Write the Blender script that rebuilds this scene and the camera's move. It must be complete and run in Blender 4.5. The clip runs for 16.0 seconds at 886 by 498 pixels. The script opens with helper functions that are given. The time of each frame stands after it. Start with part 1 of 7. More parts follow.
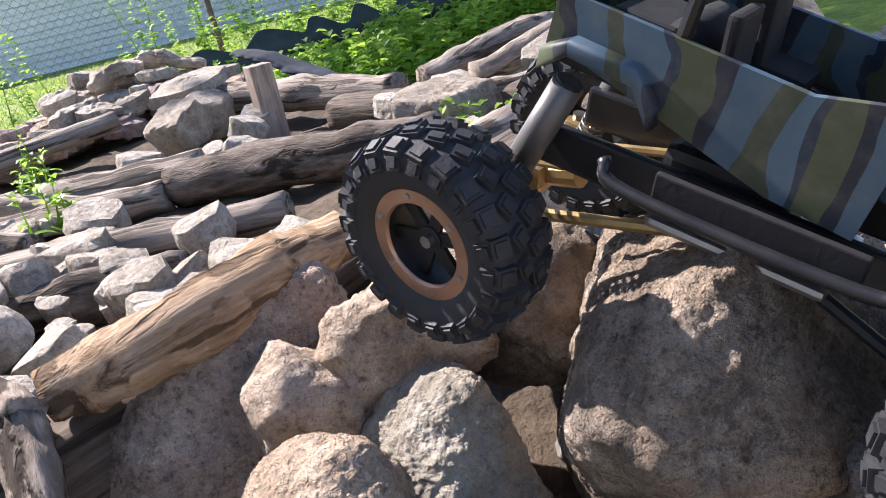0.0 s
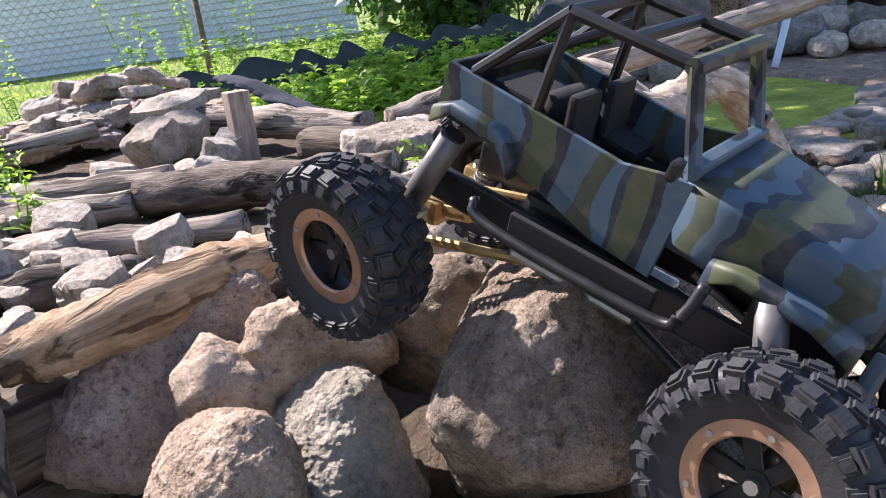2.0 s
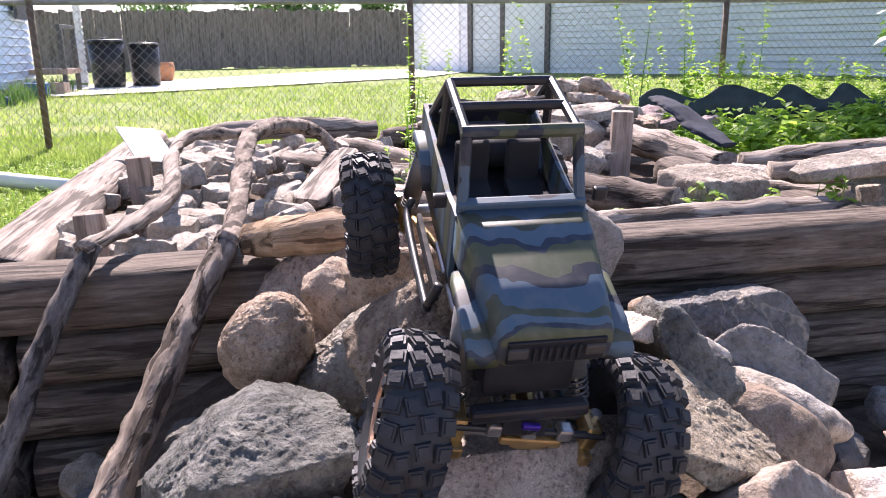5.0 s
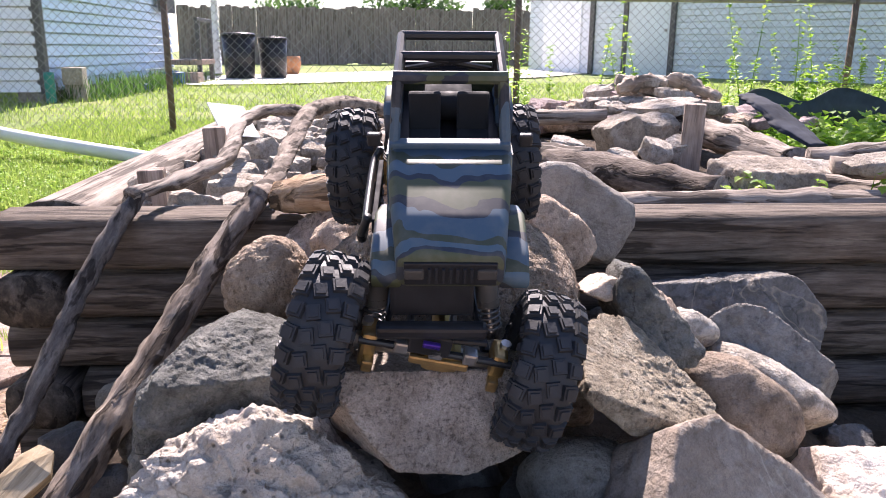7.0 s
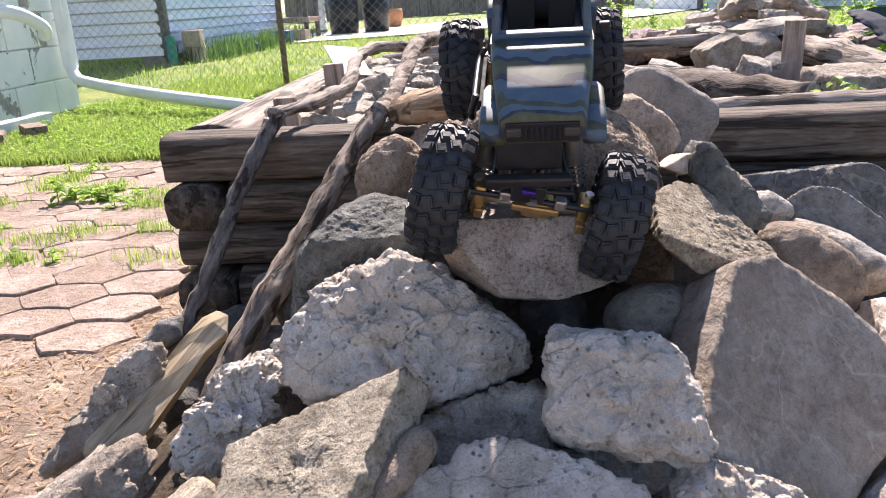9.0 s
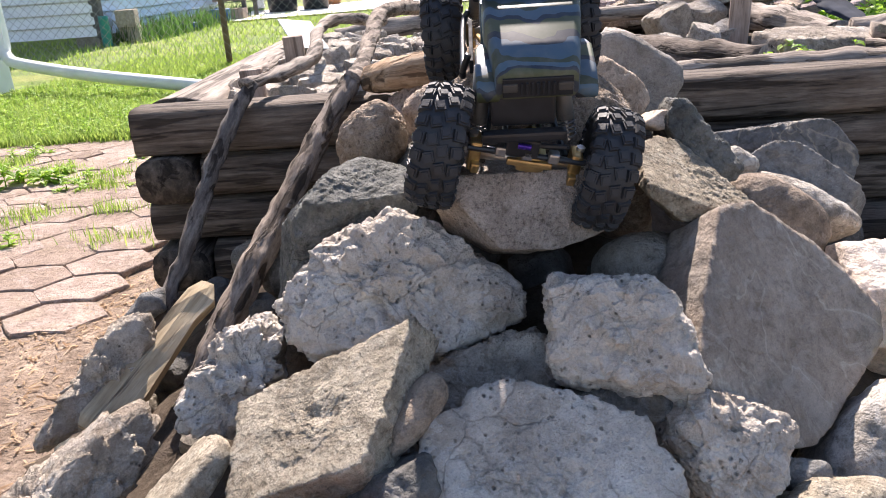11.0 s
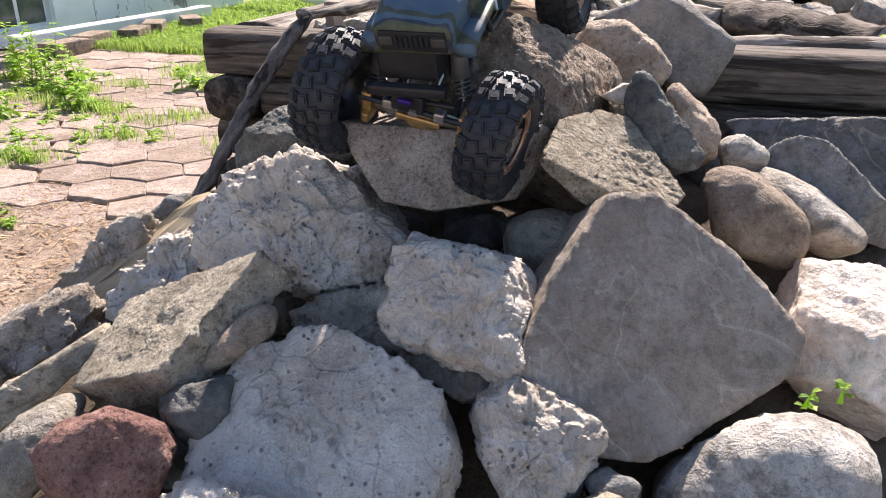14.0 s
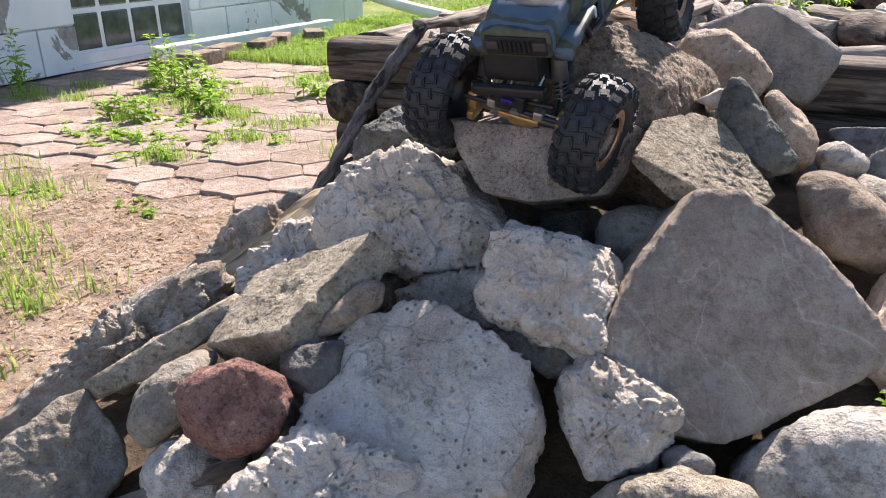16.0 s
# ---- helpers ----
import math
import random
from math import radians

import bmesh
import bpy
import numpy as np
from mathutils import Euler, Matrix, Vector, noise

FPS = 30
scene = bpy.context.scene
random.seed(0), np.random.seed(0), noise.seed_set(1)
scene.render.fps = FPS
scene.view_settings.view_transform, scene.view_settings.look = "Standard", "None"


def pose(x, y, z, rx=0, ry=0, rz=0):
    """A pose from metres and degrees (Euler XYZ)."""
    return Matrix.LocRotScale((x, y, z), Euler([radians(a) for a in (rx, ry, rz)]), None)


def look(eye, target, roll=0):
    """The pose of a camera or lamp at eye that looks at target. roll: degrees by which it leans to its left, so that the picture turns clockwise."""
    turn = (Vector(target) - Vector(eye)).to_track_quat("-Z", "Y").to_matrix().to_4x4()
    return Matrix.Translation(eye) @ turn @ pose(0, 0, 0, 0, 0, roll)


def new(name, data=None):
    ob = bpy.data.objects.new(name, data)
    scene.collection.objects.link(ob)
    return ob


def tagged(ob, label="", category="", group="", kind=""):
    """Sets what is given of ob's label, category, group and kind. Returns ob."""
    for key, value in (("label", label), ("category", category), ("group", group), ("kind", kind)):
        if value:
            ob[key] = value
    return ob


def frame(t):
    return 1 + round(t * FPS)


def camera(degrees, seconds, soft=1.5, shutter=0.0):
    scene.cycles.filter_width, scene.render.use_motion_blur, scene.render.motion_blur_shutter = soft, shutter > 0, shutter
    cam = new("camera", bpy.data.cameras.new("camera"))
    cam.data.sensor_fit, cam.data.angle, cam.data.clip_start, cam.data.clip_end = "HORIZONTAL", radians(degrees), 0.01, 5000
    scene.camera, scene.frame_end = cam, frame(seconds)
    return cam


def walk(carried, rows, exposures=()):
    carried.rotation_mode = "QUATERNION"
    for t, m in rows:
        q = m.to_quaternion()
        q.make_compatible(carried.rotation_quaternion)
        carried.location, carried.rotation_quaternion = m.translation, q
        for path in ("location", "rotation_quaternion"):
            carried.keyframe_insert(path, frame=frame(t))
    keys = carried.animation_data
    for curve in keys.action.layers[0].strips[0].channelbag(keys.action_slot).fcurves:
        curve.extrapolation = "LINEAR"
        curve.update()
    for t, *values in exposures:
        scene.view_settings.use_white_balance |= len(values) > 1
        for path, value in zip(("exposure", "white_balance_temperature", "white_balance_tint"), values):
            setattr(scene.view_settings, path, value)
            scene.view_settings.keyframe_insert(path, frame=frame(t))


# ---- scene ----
cam = camera(59.4, 16.0, soft=1.0)
METRES, EYE, TURN = 1.45, 0.605, -46.5
ROWS = [
    (0.0, 0.0, 0.0, 0.0, -5.11, -21.62, 13.03),
    (0.5, 0.0035, -0.0022, -0.0063, -5.44, -21.7, 12.44),
    (1.0, 0.0032, -0.0067, -0.0053, -5.5, -21.37, 10.49),
    (1.5, 0.0008, -0.0228, 0.0071, -5.3, -19.01, 8.14),
    (2.0, 0.0269, -0.0602, 0.0062, -5.2, -18.63, 7.57),
    (2.5, 0.0996, -0.1137, 0.0182, -2.02, -18.15, 7.34),
    (3.0, 0.1621, -0.1267, 0.0232, 0.71, -17.84, 7.84),
    (3.5, 0.2059, -0.097, 0.0063, 6.85, -17.4, 8.55),
    (4.0, 0.2503, -0.0725, 0.0153, 14.92, -16.15, 5.41),
    (4.5, 0.2813, -0.0987, 0.0131, 27.12, -14.95, 2.33),
    (7.0, 0.4016, -0.0843, -0.0137, 43.35, -14.5, -0.4),
    (7.5, 0.4309, -0.1091, -0.0227, 47.52, -15.06, 0.63),
    (8.0, 0.4572, -0.1268, -0.0305, 49.69, -15.93, 0.81),
    (8.5, 0.4778, -0.1443, -0.0248, 50.69, -16.68, 1.77),
    (9.0, 0.4785, -0.1568, -0.0363, 50.48, -17.88, 2.98),
    (11.5, 0.4722, -0.1978, -0.0435, 45.36, -19.82, 3.34),
    (12.0, 0.4884, -0.1906, -0.0377, 45.06, -19.97, 3.26),
    (12.5, 0.5565, -0.1463, -0.0304, 51.76, -19.76, 5.17),
    (13.0, 0.6269, -0.0773, -0.024, 58.17, -20.58, 3.67),
    (13.5, 0.6062, -0.0333, -0.0394, 60.03, -22.26, 2.51),
    (14.0, 0.5916, -0.0249, -0.0452, 64.03, -23.09, 0.23),
    (14.5, 0.6129, -0.0302, -0.0463, 67.06, -23.2, 0.77),
    (15.0, 0.6271, -0.032, -0.0435, 68.94, -22.8, 1.1),
    (15.5, 0.6328, -0.0351, -0.0465, 70.85, -22.32, 1.05),
    (16.0, 0.637, -0.0382, -0.045, 72.07, -21.98, 1.02),
]
walk(cam, [(t, pose(0, 0, EYE, 0, 0, TURN) @ pose(METRES * x, METRES * y, METRES * z, 90 + pitch, roll, yaw))
           for t, x, y, z, yaw, pitch, roll in ROWS], exposures=((0.0, 1.36, 6150.0, 19.0), (2.5, 1.40, 6200.0, 24.0), (4.5, 1.46, 6300.0, 30.0), (7.0, 1.44, 6400.0, 27.0), (9.0, 1.36, 6500.0, 22.0), (12.5, 1.32, 6500.0, 19.0), (16.0, 1.24, 6480.0, 18.0)))

# ---- sky and sun ----
SUN_DIR = Vector((0.0, 0.695, 0.72)).normalized()
world = bpy.data.worlds.new("sky")
scene.world = world
world.use_nodes = True
wn = world.node_tree
sky = wn.nodes.new("ShaderNodeTexSky")
sky.sky_type, sky.sun_disc = "NISHITA", False
sky.sun_elevation = math.asin(SUN_DIR.z)
sky.sun_rotation = math.atan2(SUN_DIR.x, SUN_DIR.y)
sky.air_density, sky.dust_density, sky.ozone_density = 1.0, 0.4, 1.5
wn.nodes["Background"].inputs[1].default_value = 0.098
wn.links.new(sky.outputs[0], wn.nodes["Background"].inputs[0])
sun = new("sun", bpy.data.lights.new("sun", "SUN"))
sun.data.energy, sun.data.angle, sun.data.color = 5.0, radians(0.6), (1.0, 0.93, 0.83)
sun.matrix_world = look(SUN_DIR * 30, (0, 0, 0))

# ---- materials ----
def shader(name, rough=0.8, metal=0.0, spec=0.4):
    m = bpy.data.materials.new(name)
    m.use_nodes = True
    b = m.node_tree.nodes["Principled BSDF"]
    b.inputs["Roughness"].default_value, b.inputs["Metallic"].default_value = rough, metal
    b.inputs["Specular IOR Level"].default_value = spec
    return m, m.node_tree, b


def node(nt, kind, **inputs):
    n = nt.nodes.new("ShaderNode" + kind)
    for k, v in inputs.items():
        key = k.replace("_", " ")
        if key in n.inputs:
            n.inputs[key].default_value = v
    return n


def ramp(nt, fac, stops):
    r = nt.nodes.new("ShaderNodeValToRGB")
    e = r.color_ramp.elements
    while len(e) < len(stops):
        e.new(0.5)
    for el, (pos, col) in zip(e, stops):
        el.position, el.color = pos, (*col, 1)
    nt.links.new(fac, r.inputs[0])
    return r.outputs[0]


def mix(nt, fac, a, b, mode="MIX"):
    m = nt.nodes.new("ShaderNodeMix")
    m.data_type, m.blend_type = "RGBA", mode
    for sock, v in ((m.inputs[0], fac), (m.inputs[6], a), (m.inputs[7], b)):
        if isinstance(v, (int, float)):
            sock.default_value = v
        elif isinstance(v, tuple):
            sock.default_value = (*v, 1)
        else:
            nt.links.new(v, sock)
    return m.outputs[2]


def coords(nt, scale=(1, 1, 1), seedy=True):
    """Object-space metres, shifted at random for each object."""
    tc, mp = nt.nodes.new("ShaderNodeTexCoord"), nt.nodes.new("ShaderNodeMapping")
    mp.inputs["Scale"].default_value = scale
    nt.links.new(tc.outputs["Object"], mp.inputs[0])
    if seedy:
        oi = nt.nodes.new("ShaderNodeObjectInfo")
        mu = node(nt, "Math")
        mu.operation = "MULTIPLY"
        mu.inputs[1].default_value = 17.0
        nt.links.new(oi.outputs["Random"], mu.inputs[0])
        nt.links.new(mu.outputs[0], mp.inputs["Location"])
    return mp.outputs[0]


def noise_tex(nt, vec, scale, detail=6.0, rough=0.6, distort=0.0):
    n = node(nt, "TexNoise", Scale=scale, Detail=detail, Roughness=rough, Distortion=distort)
    nt.links.new(vec, n.inputs["Vector"])
    return n.outputs["Fac"]


def bump(nt, b, height, strength, dist):
    n = node(nt, "Bump", Strength=strength, Distance=dist)
    nt.links.new(height, n.inputs["Height"])
    old = b.inputs["Normal"]
    if old.is_linked:
        nt.links.new(old.links[0].from_socket, n.inputs["Normal"])
    nt.links.new(n.outputs[0], old)


def stone(name, dark, mid, light, grain=160.0, patch=14.0, speck=0.35, bumpy=0.5, rough=0.85, pits=0.0, vein=0.0, band=None, stain=None, flecks=None, tones=True, mottle=0.75, cracks=0.0):
    m, nt, b = shader(name, rough, spec=0.3)
    v = coords(nt)
    big = noise_tex(nt, v, patch, 5, 0.6, 0.4)
    c = ramp(nt, big, ((0.28, dark), (0.5, mid), (0.72, light)))
    fine = noise_tex(nt, v, grain, 3, 0.7)
    g = ramp(nt, fine, ((0.30, (0.35, 0.34, 0.33)), (0.48, (1, 1, 1)), (0.60, (1, 1, 1)), (0.76, (1.5, 1.5, 1.48))))
    c = mix(nt, speck, c, g, "MULTIPLY")
    if band:
        w = node(nt, "TexWave", Scale=band[0], Distortion=5.0, Detail=3.0)
        nt.links.new(v, w.inputs["Vector"])
        c = mix(nt, ramp(nt, w.outputs["Fac"], ((0.80, (0, 0, 0)), (0.97, (0.9, 0.9, 0.9)))), c, band[1])
    if vein:
        w = noise_tex(nt, v, 6.0, 4, 0.55, 1.2)
        c = mix(nt, ramp(nt, w, ((0.488, (0, 0, 0)), (0.5, (vein, vein, vein)), (0.512, (0, 0, 0)))), c, (0.42, 0.39, 0.34))
    if stain:
        w = noise_tex(nt, v, 11.0, 6, 0.7, 1.0)
        c = mix(nt, ramp(nt, w, ((0.52, (0, 0, 0)), (0.62, (0.8, 0.8, 0.8)))), c, stain)
    mid_n = noise_tex(nt, v, grain * 0.33, 5, 0.65)
    # blotches a finger wide, and a tone of its own for each stone
    c = mix(nt, mottle, c, ramp(nt, noise_tex(nt, v, 55.0, 6, 0.72, 0.5), ((0.30, (0.60, 0.575, 0.54)), (0.47, (1.05, 1.04, 1.03)), (0.70, (1.45, 1.45, 1.44)))), "MULTIPLY")
    if tones:
        oi = nt.nodes.new("ShaderNodeObjectInfo")
        c = mix(nt, 1.0, c, ramp(nt, oi.outputs["Random"], ((0.0, (0.83, 0.775, 0.70)), (0.5, (1.03, 0.99, 0.93)), (1.0, (1.15, 1.12, 1.07)))), "MULTIPLY")
    if pits:
        vo = node(nt, "TexVoronoi", Scale=130.0)
        nt.links.new(v, vo.inputs["Vector"])
        pit = ramp(nt, vo.outputs["Distance"], ((0.10, (0.25, 0.25, 0.25)), (0.26, (1, 1, 1))))
        msk = ramp(nt, noise_tex(nt, v, 30.0, 2), ((0.46, (0, 0, 0)), (0.60, (1, 1, 1))))
        pit = mix(nt, msk, (1, 1, 1), pit)
        c = mix(nt, pits, c, pit, "MULTIPLY")
        bump(nt, b, pit, 0.9, 0.008)
    if flecks:
        # scattered pebbles or dark crystals of uneven size
        wv = node(nt, "VectorMath")
        wv.operation = "MULTIPLY_ADD"
        wv.inputs[1].default_value = (0.012, 0.012, 0.012)
        ns = node(nt, "TexNoise", Scale=60.0)
        nt.links.new(v, ns.inputs["Vector"])
        nt.links.new(ns.outputs["Color"], wv.inputs[0])
        nt.links.new(v, wv.inputs[2])
        vf = node(nt, "TexVoronoi", Scale=170.0 if speck > 0.9 else 60.0)
        nt.links.new(wv.outputs[0], vf.inputs["Vector"])
        spot = ramp(nt, vf.outputs["Distance"], ((0.17, (1, 1, 1)), (0.26, (0, 0, 0))))
        sep = node(nt, "SeparateColor")
        nt.links.new(vf.outputs["Color"], sep.inputs[0])
        some = ramp(nt, sep.outputs[0], ((0.72, (0, 0, 0)), (0.95, (0.75, 0.75, 0.75))))
        both = mix(nt, 1.0, spot, some, "MULTIPLY")
        c = mix(nt, both, c, flecks)
    # lichen-like patches and old stains with crisp, ragged edges
    c = mix(nt, ramp(nt, noise_tex(nt, v, patch * 1.7, 9, 0.72, 0.7), ((0.53, (0, 0, 0)), (0.575, (0.34, 0.34, 0.34)))), c, tuple(min(0.85, x * 1.18) for x in light))
    c = mix(nt, ramp(nt, noise_tex(nt, v, patch * 2.3 + 9.0, 9, 0.74, 0.5), ((0.385, (0.3, 0.3, 0.3)), (0.43, (0, 0, 0)))), c, tuple(x * 0.62 for x in dark))
    # mineral grains of a millimetre or two
    dust = noise_tex(nt, v, 620.0, 2, 0.75)
    c = mix(nt, 0.12 + 0.35 * speck, c, ramp(nt, dust, ((0.30, (0.58, 0.57, 0.55)), (0.50, (1.02, 1.02, 1.02)), (0.70, (1.5, 1.5, 1.49)))), "MULTIPLY")
    if cracks:
        wc = node(nt, "VectorMath")
        wc.operation = "MULTIPLY_ADD"
        wc.inputs[1].default_value = (0.07, 0.07, 0.07)
        nc = node(nt, "TexNoise", Scale=14.0, Detail=5.0)
        nt.links.new(v, nc.inputs["Vector"])
        nt.links.new(nc.outputs["Color"], wc.inputs[0])
        nt.links.new(v, wc.inputs[2])
        ve = node(nt, "TexVoronoi", Scale=9.0)
        ve.feature = "DISTANCE_TO_EDGE"
        nt.links.new(wc.outputs[0], ve.inputs["Vector"])
        line = ramp(nt, ve.outputs["Distance"], ((0.0, (0.3, 0.29, 0.28)), (0.012, (1, 1, 1))))
        some = ramp(nt, noise_tex(nt, v, 8.0, 3), ((0.50, (0, 0, 0)), (0.56, (cracks, cracks, cracks))))
        line = mix(nt, some, (1, 1, 1), line)
        c = mix(nt, 1.0, c, line, "MULTIPLY")
        bump(nt, b, line, 0.7, 0.004)
    nt.links.new(c, b.inputs["Base Color"])
    bump(nt, b, dust, min(1, bumpy), 0.0008)
    bump(nt, b, mid_n, min(1, bumpy * 1.3), 0.009)
    bump(nt, b, noise_tex(nt, v, 75.0, 6, 0.75), min(1, bumpy * 0.9), 0.010)
    bump(nt, b, fine, min(1, bumpy * 1.2), 0.003)
    return m


def wood(name, dark, mid, light, along=0, rough=0.8, grain=90.0, cracks=0.7, mould=None, bumpy=0.7, stretch=0.06):
    """Weathered wood with its grain along one local axis."""
    m, nt, b = shader(name, rough, spec=0.25)
    s = [1.0, 1.0, 1.0]
    s[along] = stretch
    v = coords(nt, s)
    fib = noise_tex(nt, v, grain, 6, 0.65, 0.2)
    c = ramp(nt, fib, ((0.3, dark), (0.5, mid), (0.7, light)))
    hair = noise_tex(nt, v, grain * 3.2, 4, 0.7)
    c = mix(nt, 0.4, c, ramp(nt, hair, ((0.32, (0.42, 0.40, 0.38)), (0.5, (1, 1, 1)), (0.7, (1.35, 1.33, 1.3)))), "MULTIPLY")
    crk = ramp(nt, noise_tex(nt, v, grain * 0.6, 4, 0.6, 0.6), ((0.40, (0.15, 0.13, 0.11)), (0.47, (1, 1, 1))))
    c = mix(nt, cracks, c, crk, "MULTIPLY")
    v2 = coords(nt)
    if mould:
        c = mix(nt, ramp(nt, noise_tex(nt, v2, 7.0, 5, 0.6), ((0.5, (0, 0, 0)), (0.66, (0.65, 0.65, 0.65)))), c, mould)
    c = mix(nt, 0.5, c, ramp(nt, noise_tex(nt, v2, 22.0, 5), ((0.3, (0.6, 0.58, 0.56)), (0.7, (1.25, 1.25, 1.25)))), "MULTIPLY")
    nt.links.new(c, b.inputs["Base Color"])
    bump(nt, b, crk, bumpy * 0.6, 0.004)
    bump(nt, b, fib, bumpy, 0.003)
    bump(nt, b, hair, bumpy, 0.0015)
    return m


def plain(name, col, rough=0.5, metal=0.0, var=0.15, scale=40.0, bumpy=0.15, spec=0.4):
    m, nt, b = shader(name, rough, metal, spec)
    v = coords(nt)
    n = noise_tex(nt, v, scale, 5, 0.6)
    lo, hi = tuple(x * (1 - var) for x in col), tuple(min(1, x * (1 + var)) for x in col)
    nt.links.new(ramp(nt, n, ((0.3, lo), (0.7, hi))), b.inputs["Base Color"])
    r = ramp(nt, n, ((0.3, (rough * 0.8,) * 3), (0.7, (min(1, rough * 1.2),) * 3)))
    nt.links.new(r, b.inputs["Roughness"])
    if bumpy:
        bump(nt, b, noise_tex(nt, v, scale * 5, 3), bumpy, 0.001)
    return m


def leaf(name, a, b_, rough=0.5):
    m, nt, b = shader(name, rough, spec=0.35)
    g = nt.nodes.new("ShaderNodeNewGeometry")
    nt.links.new(ramp(nt, g.outputs["Random Per Island"], ((0.0, a), (1.0, b_))), b.inputs["Base Color"])
    tr = node(nt, "BsdfTranslucent")
    nt.links.new(ramp(nt, g.outputs["Random Per Island"], ((0.0, tuple(x * 1.6 for x in a)), (1.0, tuple(x * 1.8 for x in b_)))), tr.inputs[0])
    ms = node(nt, "MixShader")
    ms.inputs[0].default_value = 0.45
    nt.links.new(b.outputs[0], ms.inputs[1])
    nt.links.new(tr.outputs[0], ms.inputs[2])
    nt.links.new(ms.outputs[0], nt.nodes["Material Output"].inputs[0])
    return m


GRANITE = stone("granite", (0.18, 0.14, 0.11), (0.32, 0.255, 0.20), (0.47, 0.40, 0.33), 150, 26, 0.95, 1.0, stain=(0.15, 0.13, 0.11), cracks=0.3)
GRANITE_PINK = stone("granite_pink", (0.28, 0.21, 0.175), (0.40, 0.315, 0.265), (0.52, 0.435, 0.375), 170, 22, 0.95, 1.0, cracks=0.35)
TAN = stone("tan_stone", (0.30, 0.235, 0.185), (0.43, 0.345, 0.275), (0.55, 0.46, 0.375), 140, 26, 0.8, 0.9)
BLOCK = stone("speckled_granite", (0.25, 0.205, 0.168), (0.33, 0.278, 0.233), (0.42, 0.362, 0.312), 300, 25, 0.95, 0.5, flecks=(0.06, 0.052, 0.048), tones=False)
SANDGREY = stone("sandy_grey_stone", (0.22, 0.19, 0.145), (0.35, 0.31, 0.245), (0.47, 0.425, 0.345), 120, 30, 0.85, 1.0, pits=0.5, cracks=0.4)
SLATE = stone("blue_grey_stone", (0.12, 0.12, 0.117), (0.21, 0.207, 0.20), (0.33, 0.322, 0.305), 120, 18, 0.6, 0.9, stain=(0.18, 0.15, 0.12))
GREYGREEN = stone("grey_brown_stone", (0.16, 0.145, 0.12), (0.25, 0.23, 0.195), (0.35, 0.325, 0.28), 150, 16, 0.6, 0.5)
BROWN = stone("brown_stone", (0.17, 0.13, 0.10), (0.26, 0.21, 0.165), (0.35, 0.29, 0.235), 130, 18, 0.6, 0.7, stain=(0.075, 0.068, 0.06))
CONCRETE = stone("broken_concrete", (0.36, 0.288, 0.222), (0.50, 0.44, 0.372), (0.63, 0.59, 0.532), 190, 10, 0.30, 0.6, 0.92, pits=0.75, flecks=(0.30, 0.25, 0.21), stain=(0.56, 0.485, 0.405), mottle=0.45, tones=False, cracks=0.45)
OLDCONCRETE = stone("weathered_concrete", (0.27, 0.225, 0.18), (0.43, 0.38, 0.325), (0.60, 0.555, 0.49), 190, 14, 0.5, 1.0, 0.92, pits=0.8, flecks=(0.22, 0.185, 0.155), stain=(0.30, 0.255, 0.21), mottle=0.6)
SLAB = stone("brown_slab", (0.18, 0.148, 0.122), (0.265, 0.225, 0.19), (0.345, 0.302, 0.262), 190, 13, 0.4, 0.45, vein=0.6, stain=(0.20, 0.18, 0.16), cracks=0.25)
REDSTONE = stone("red_granite", (0.16, 0.085, 0.075), (0.26, 0.145, 0.125), (0.37, 0.235, 0.20), 200, 30, 1.0, 0.9)
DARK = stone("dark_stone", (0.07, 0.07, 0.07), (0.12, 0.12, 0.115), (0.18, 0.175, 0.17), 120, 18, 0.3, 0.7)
PALE = stone("pale_stone", (0.32, 0.295, 0.265), (0.44, 0.415, 0.38), (0.55, 0.53, 0.49), 150, 18, 0.6, 0.6, stain=(0.16, 0.15, 0.135))
PALEPINK = stone("pale_quartz", (0.45, 0.37, 0.31), (0.61, 0.53, 0.46), (0.74, 0.67, 0.60), 110, 18, 0.4, 0.5)
STRIPED = stone("streaked_stone", (0.115, 0.12, 0.127), (0.185, 0.19, 0.197), (0.28, 0.28, 0.28), 110, 14, 0.5, 0.9, vein=0.9, cracks=0.5)
GREYSLAB = stone("grey_slab", (0.165, 0.153, 0.137), (0.22, 0.205, 0.187), (0.285, 0.268, 0.245), 190, 14, 0.5, 0.5)
PURPLE = stone("purple_stone", (0.19, 0.145, 0.15), (0.29, 0.23, 0.23), (0.38, 0.31, 0.30), 100, 20, 0.4, 0.8)
GRAVEL = stone("rubble", (0.27, 0.24, 0.21), (0.42, 0.385, 0.34), (0.56, 0.525, 0.48), 120, 34, 0.6, 0.9)
FLAG = stone("flagstone", (0.22, 0.195, 0.165), (0.34, 0.305, 0.265), (0.46, 0.42, 0.37), 130, 14, 0.7, 0.8)
TIMBER = wood("old_timber", (0.062, 0.047, 0.036), (0.125, 0.099, 0.077), (0.215, 0.176, 0.14), 0, 0.85, 110, 0.75, stretch=0.09)
LOGWOOD = wood("grey_driftwood", (0.155, 0.125, 0.10), (0.30, 0.252, 0.208), (0.46, 0.40, 0.335), 0, 0.85, 85, 0.85, bumpy=0.9)
BARK = wood("dark_bark", (0.06, 0.046, 0.036), (0.15, 0.12, 0.096), (0.29, 0.24, 0.20), 0, 0.9, 60, 0.9, stretch=0.25, bumpy=1.0)
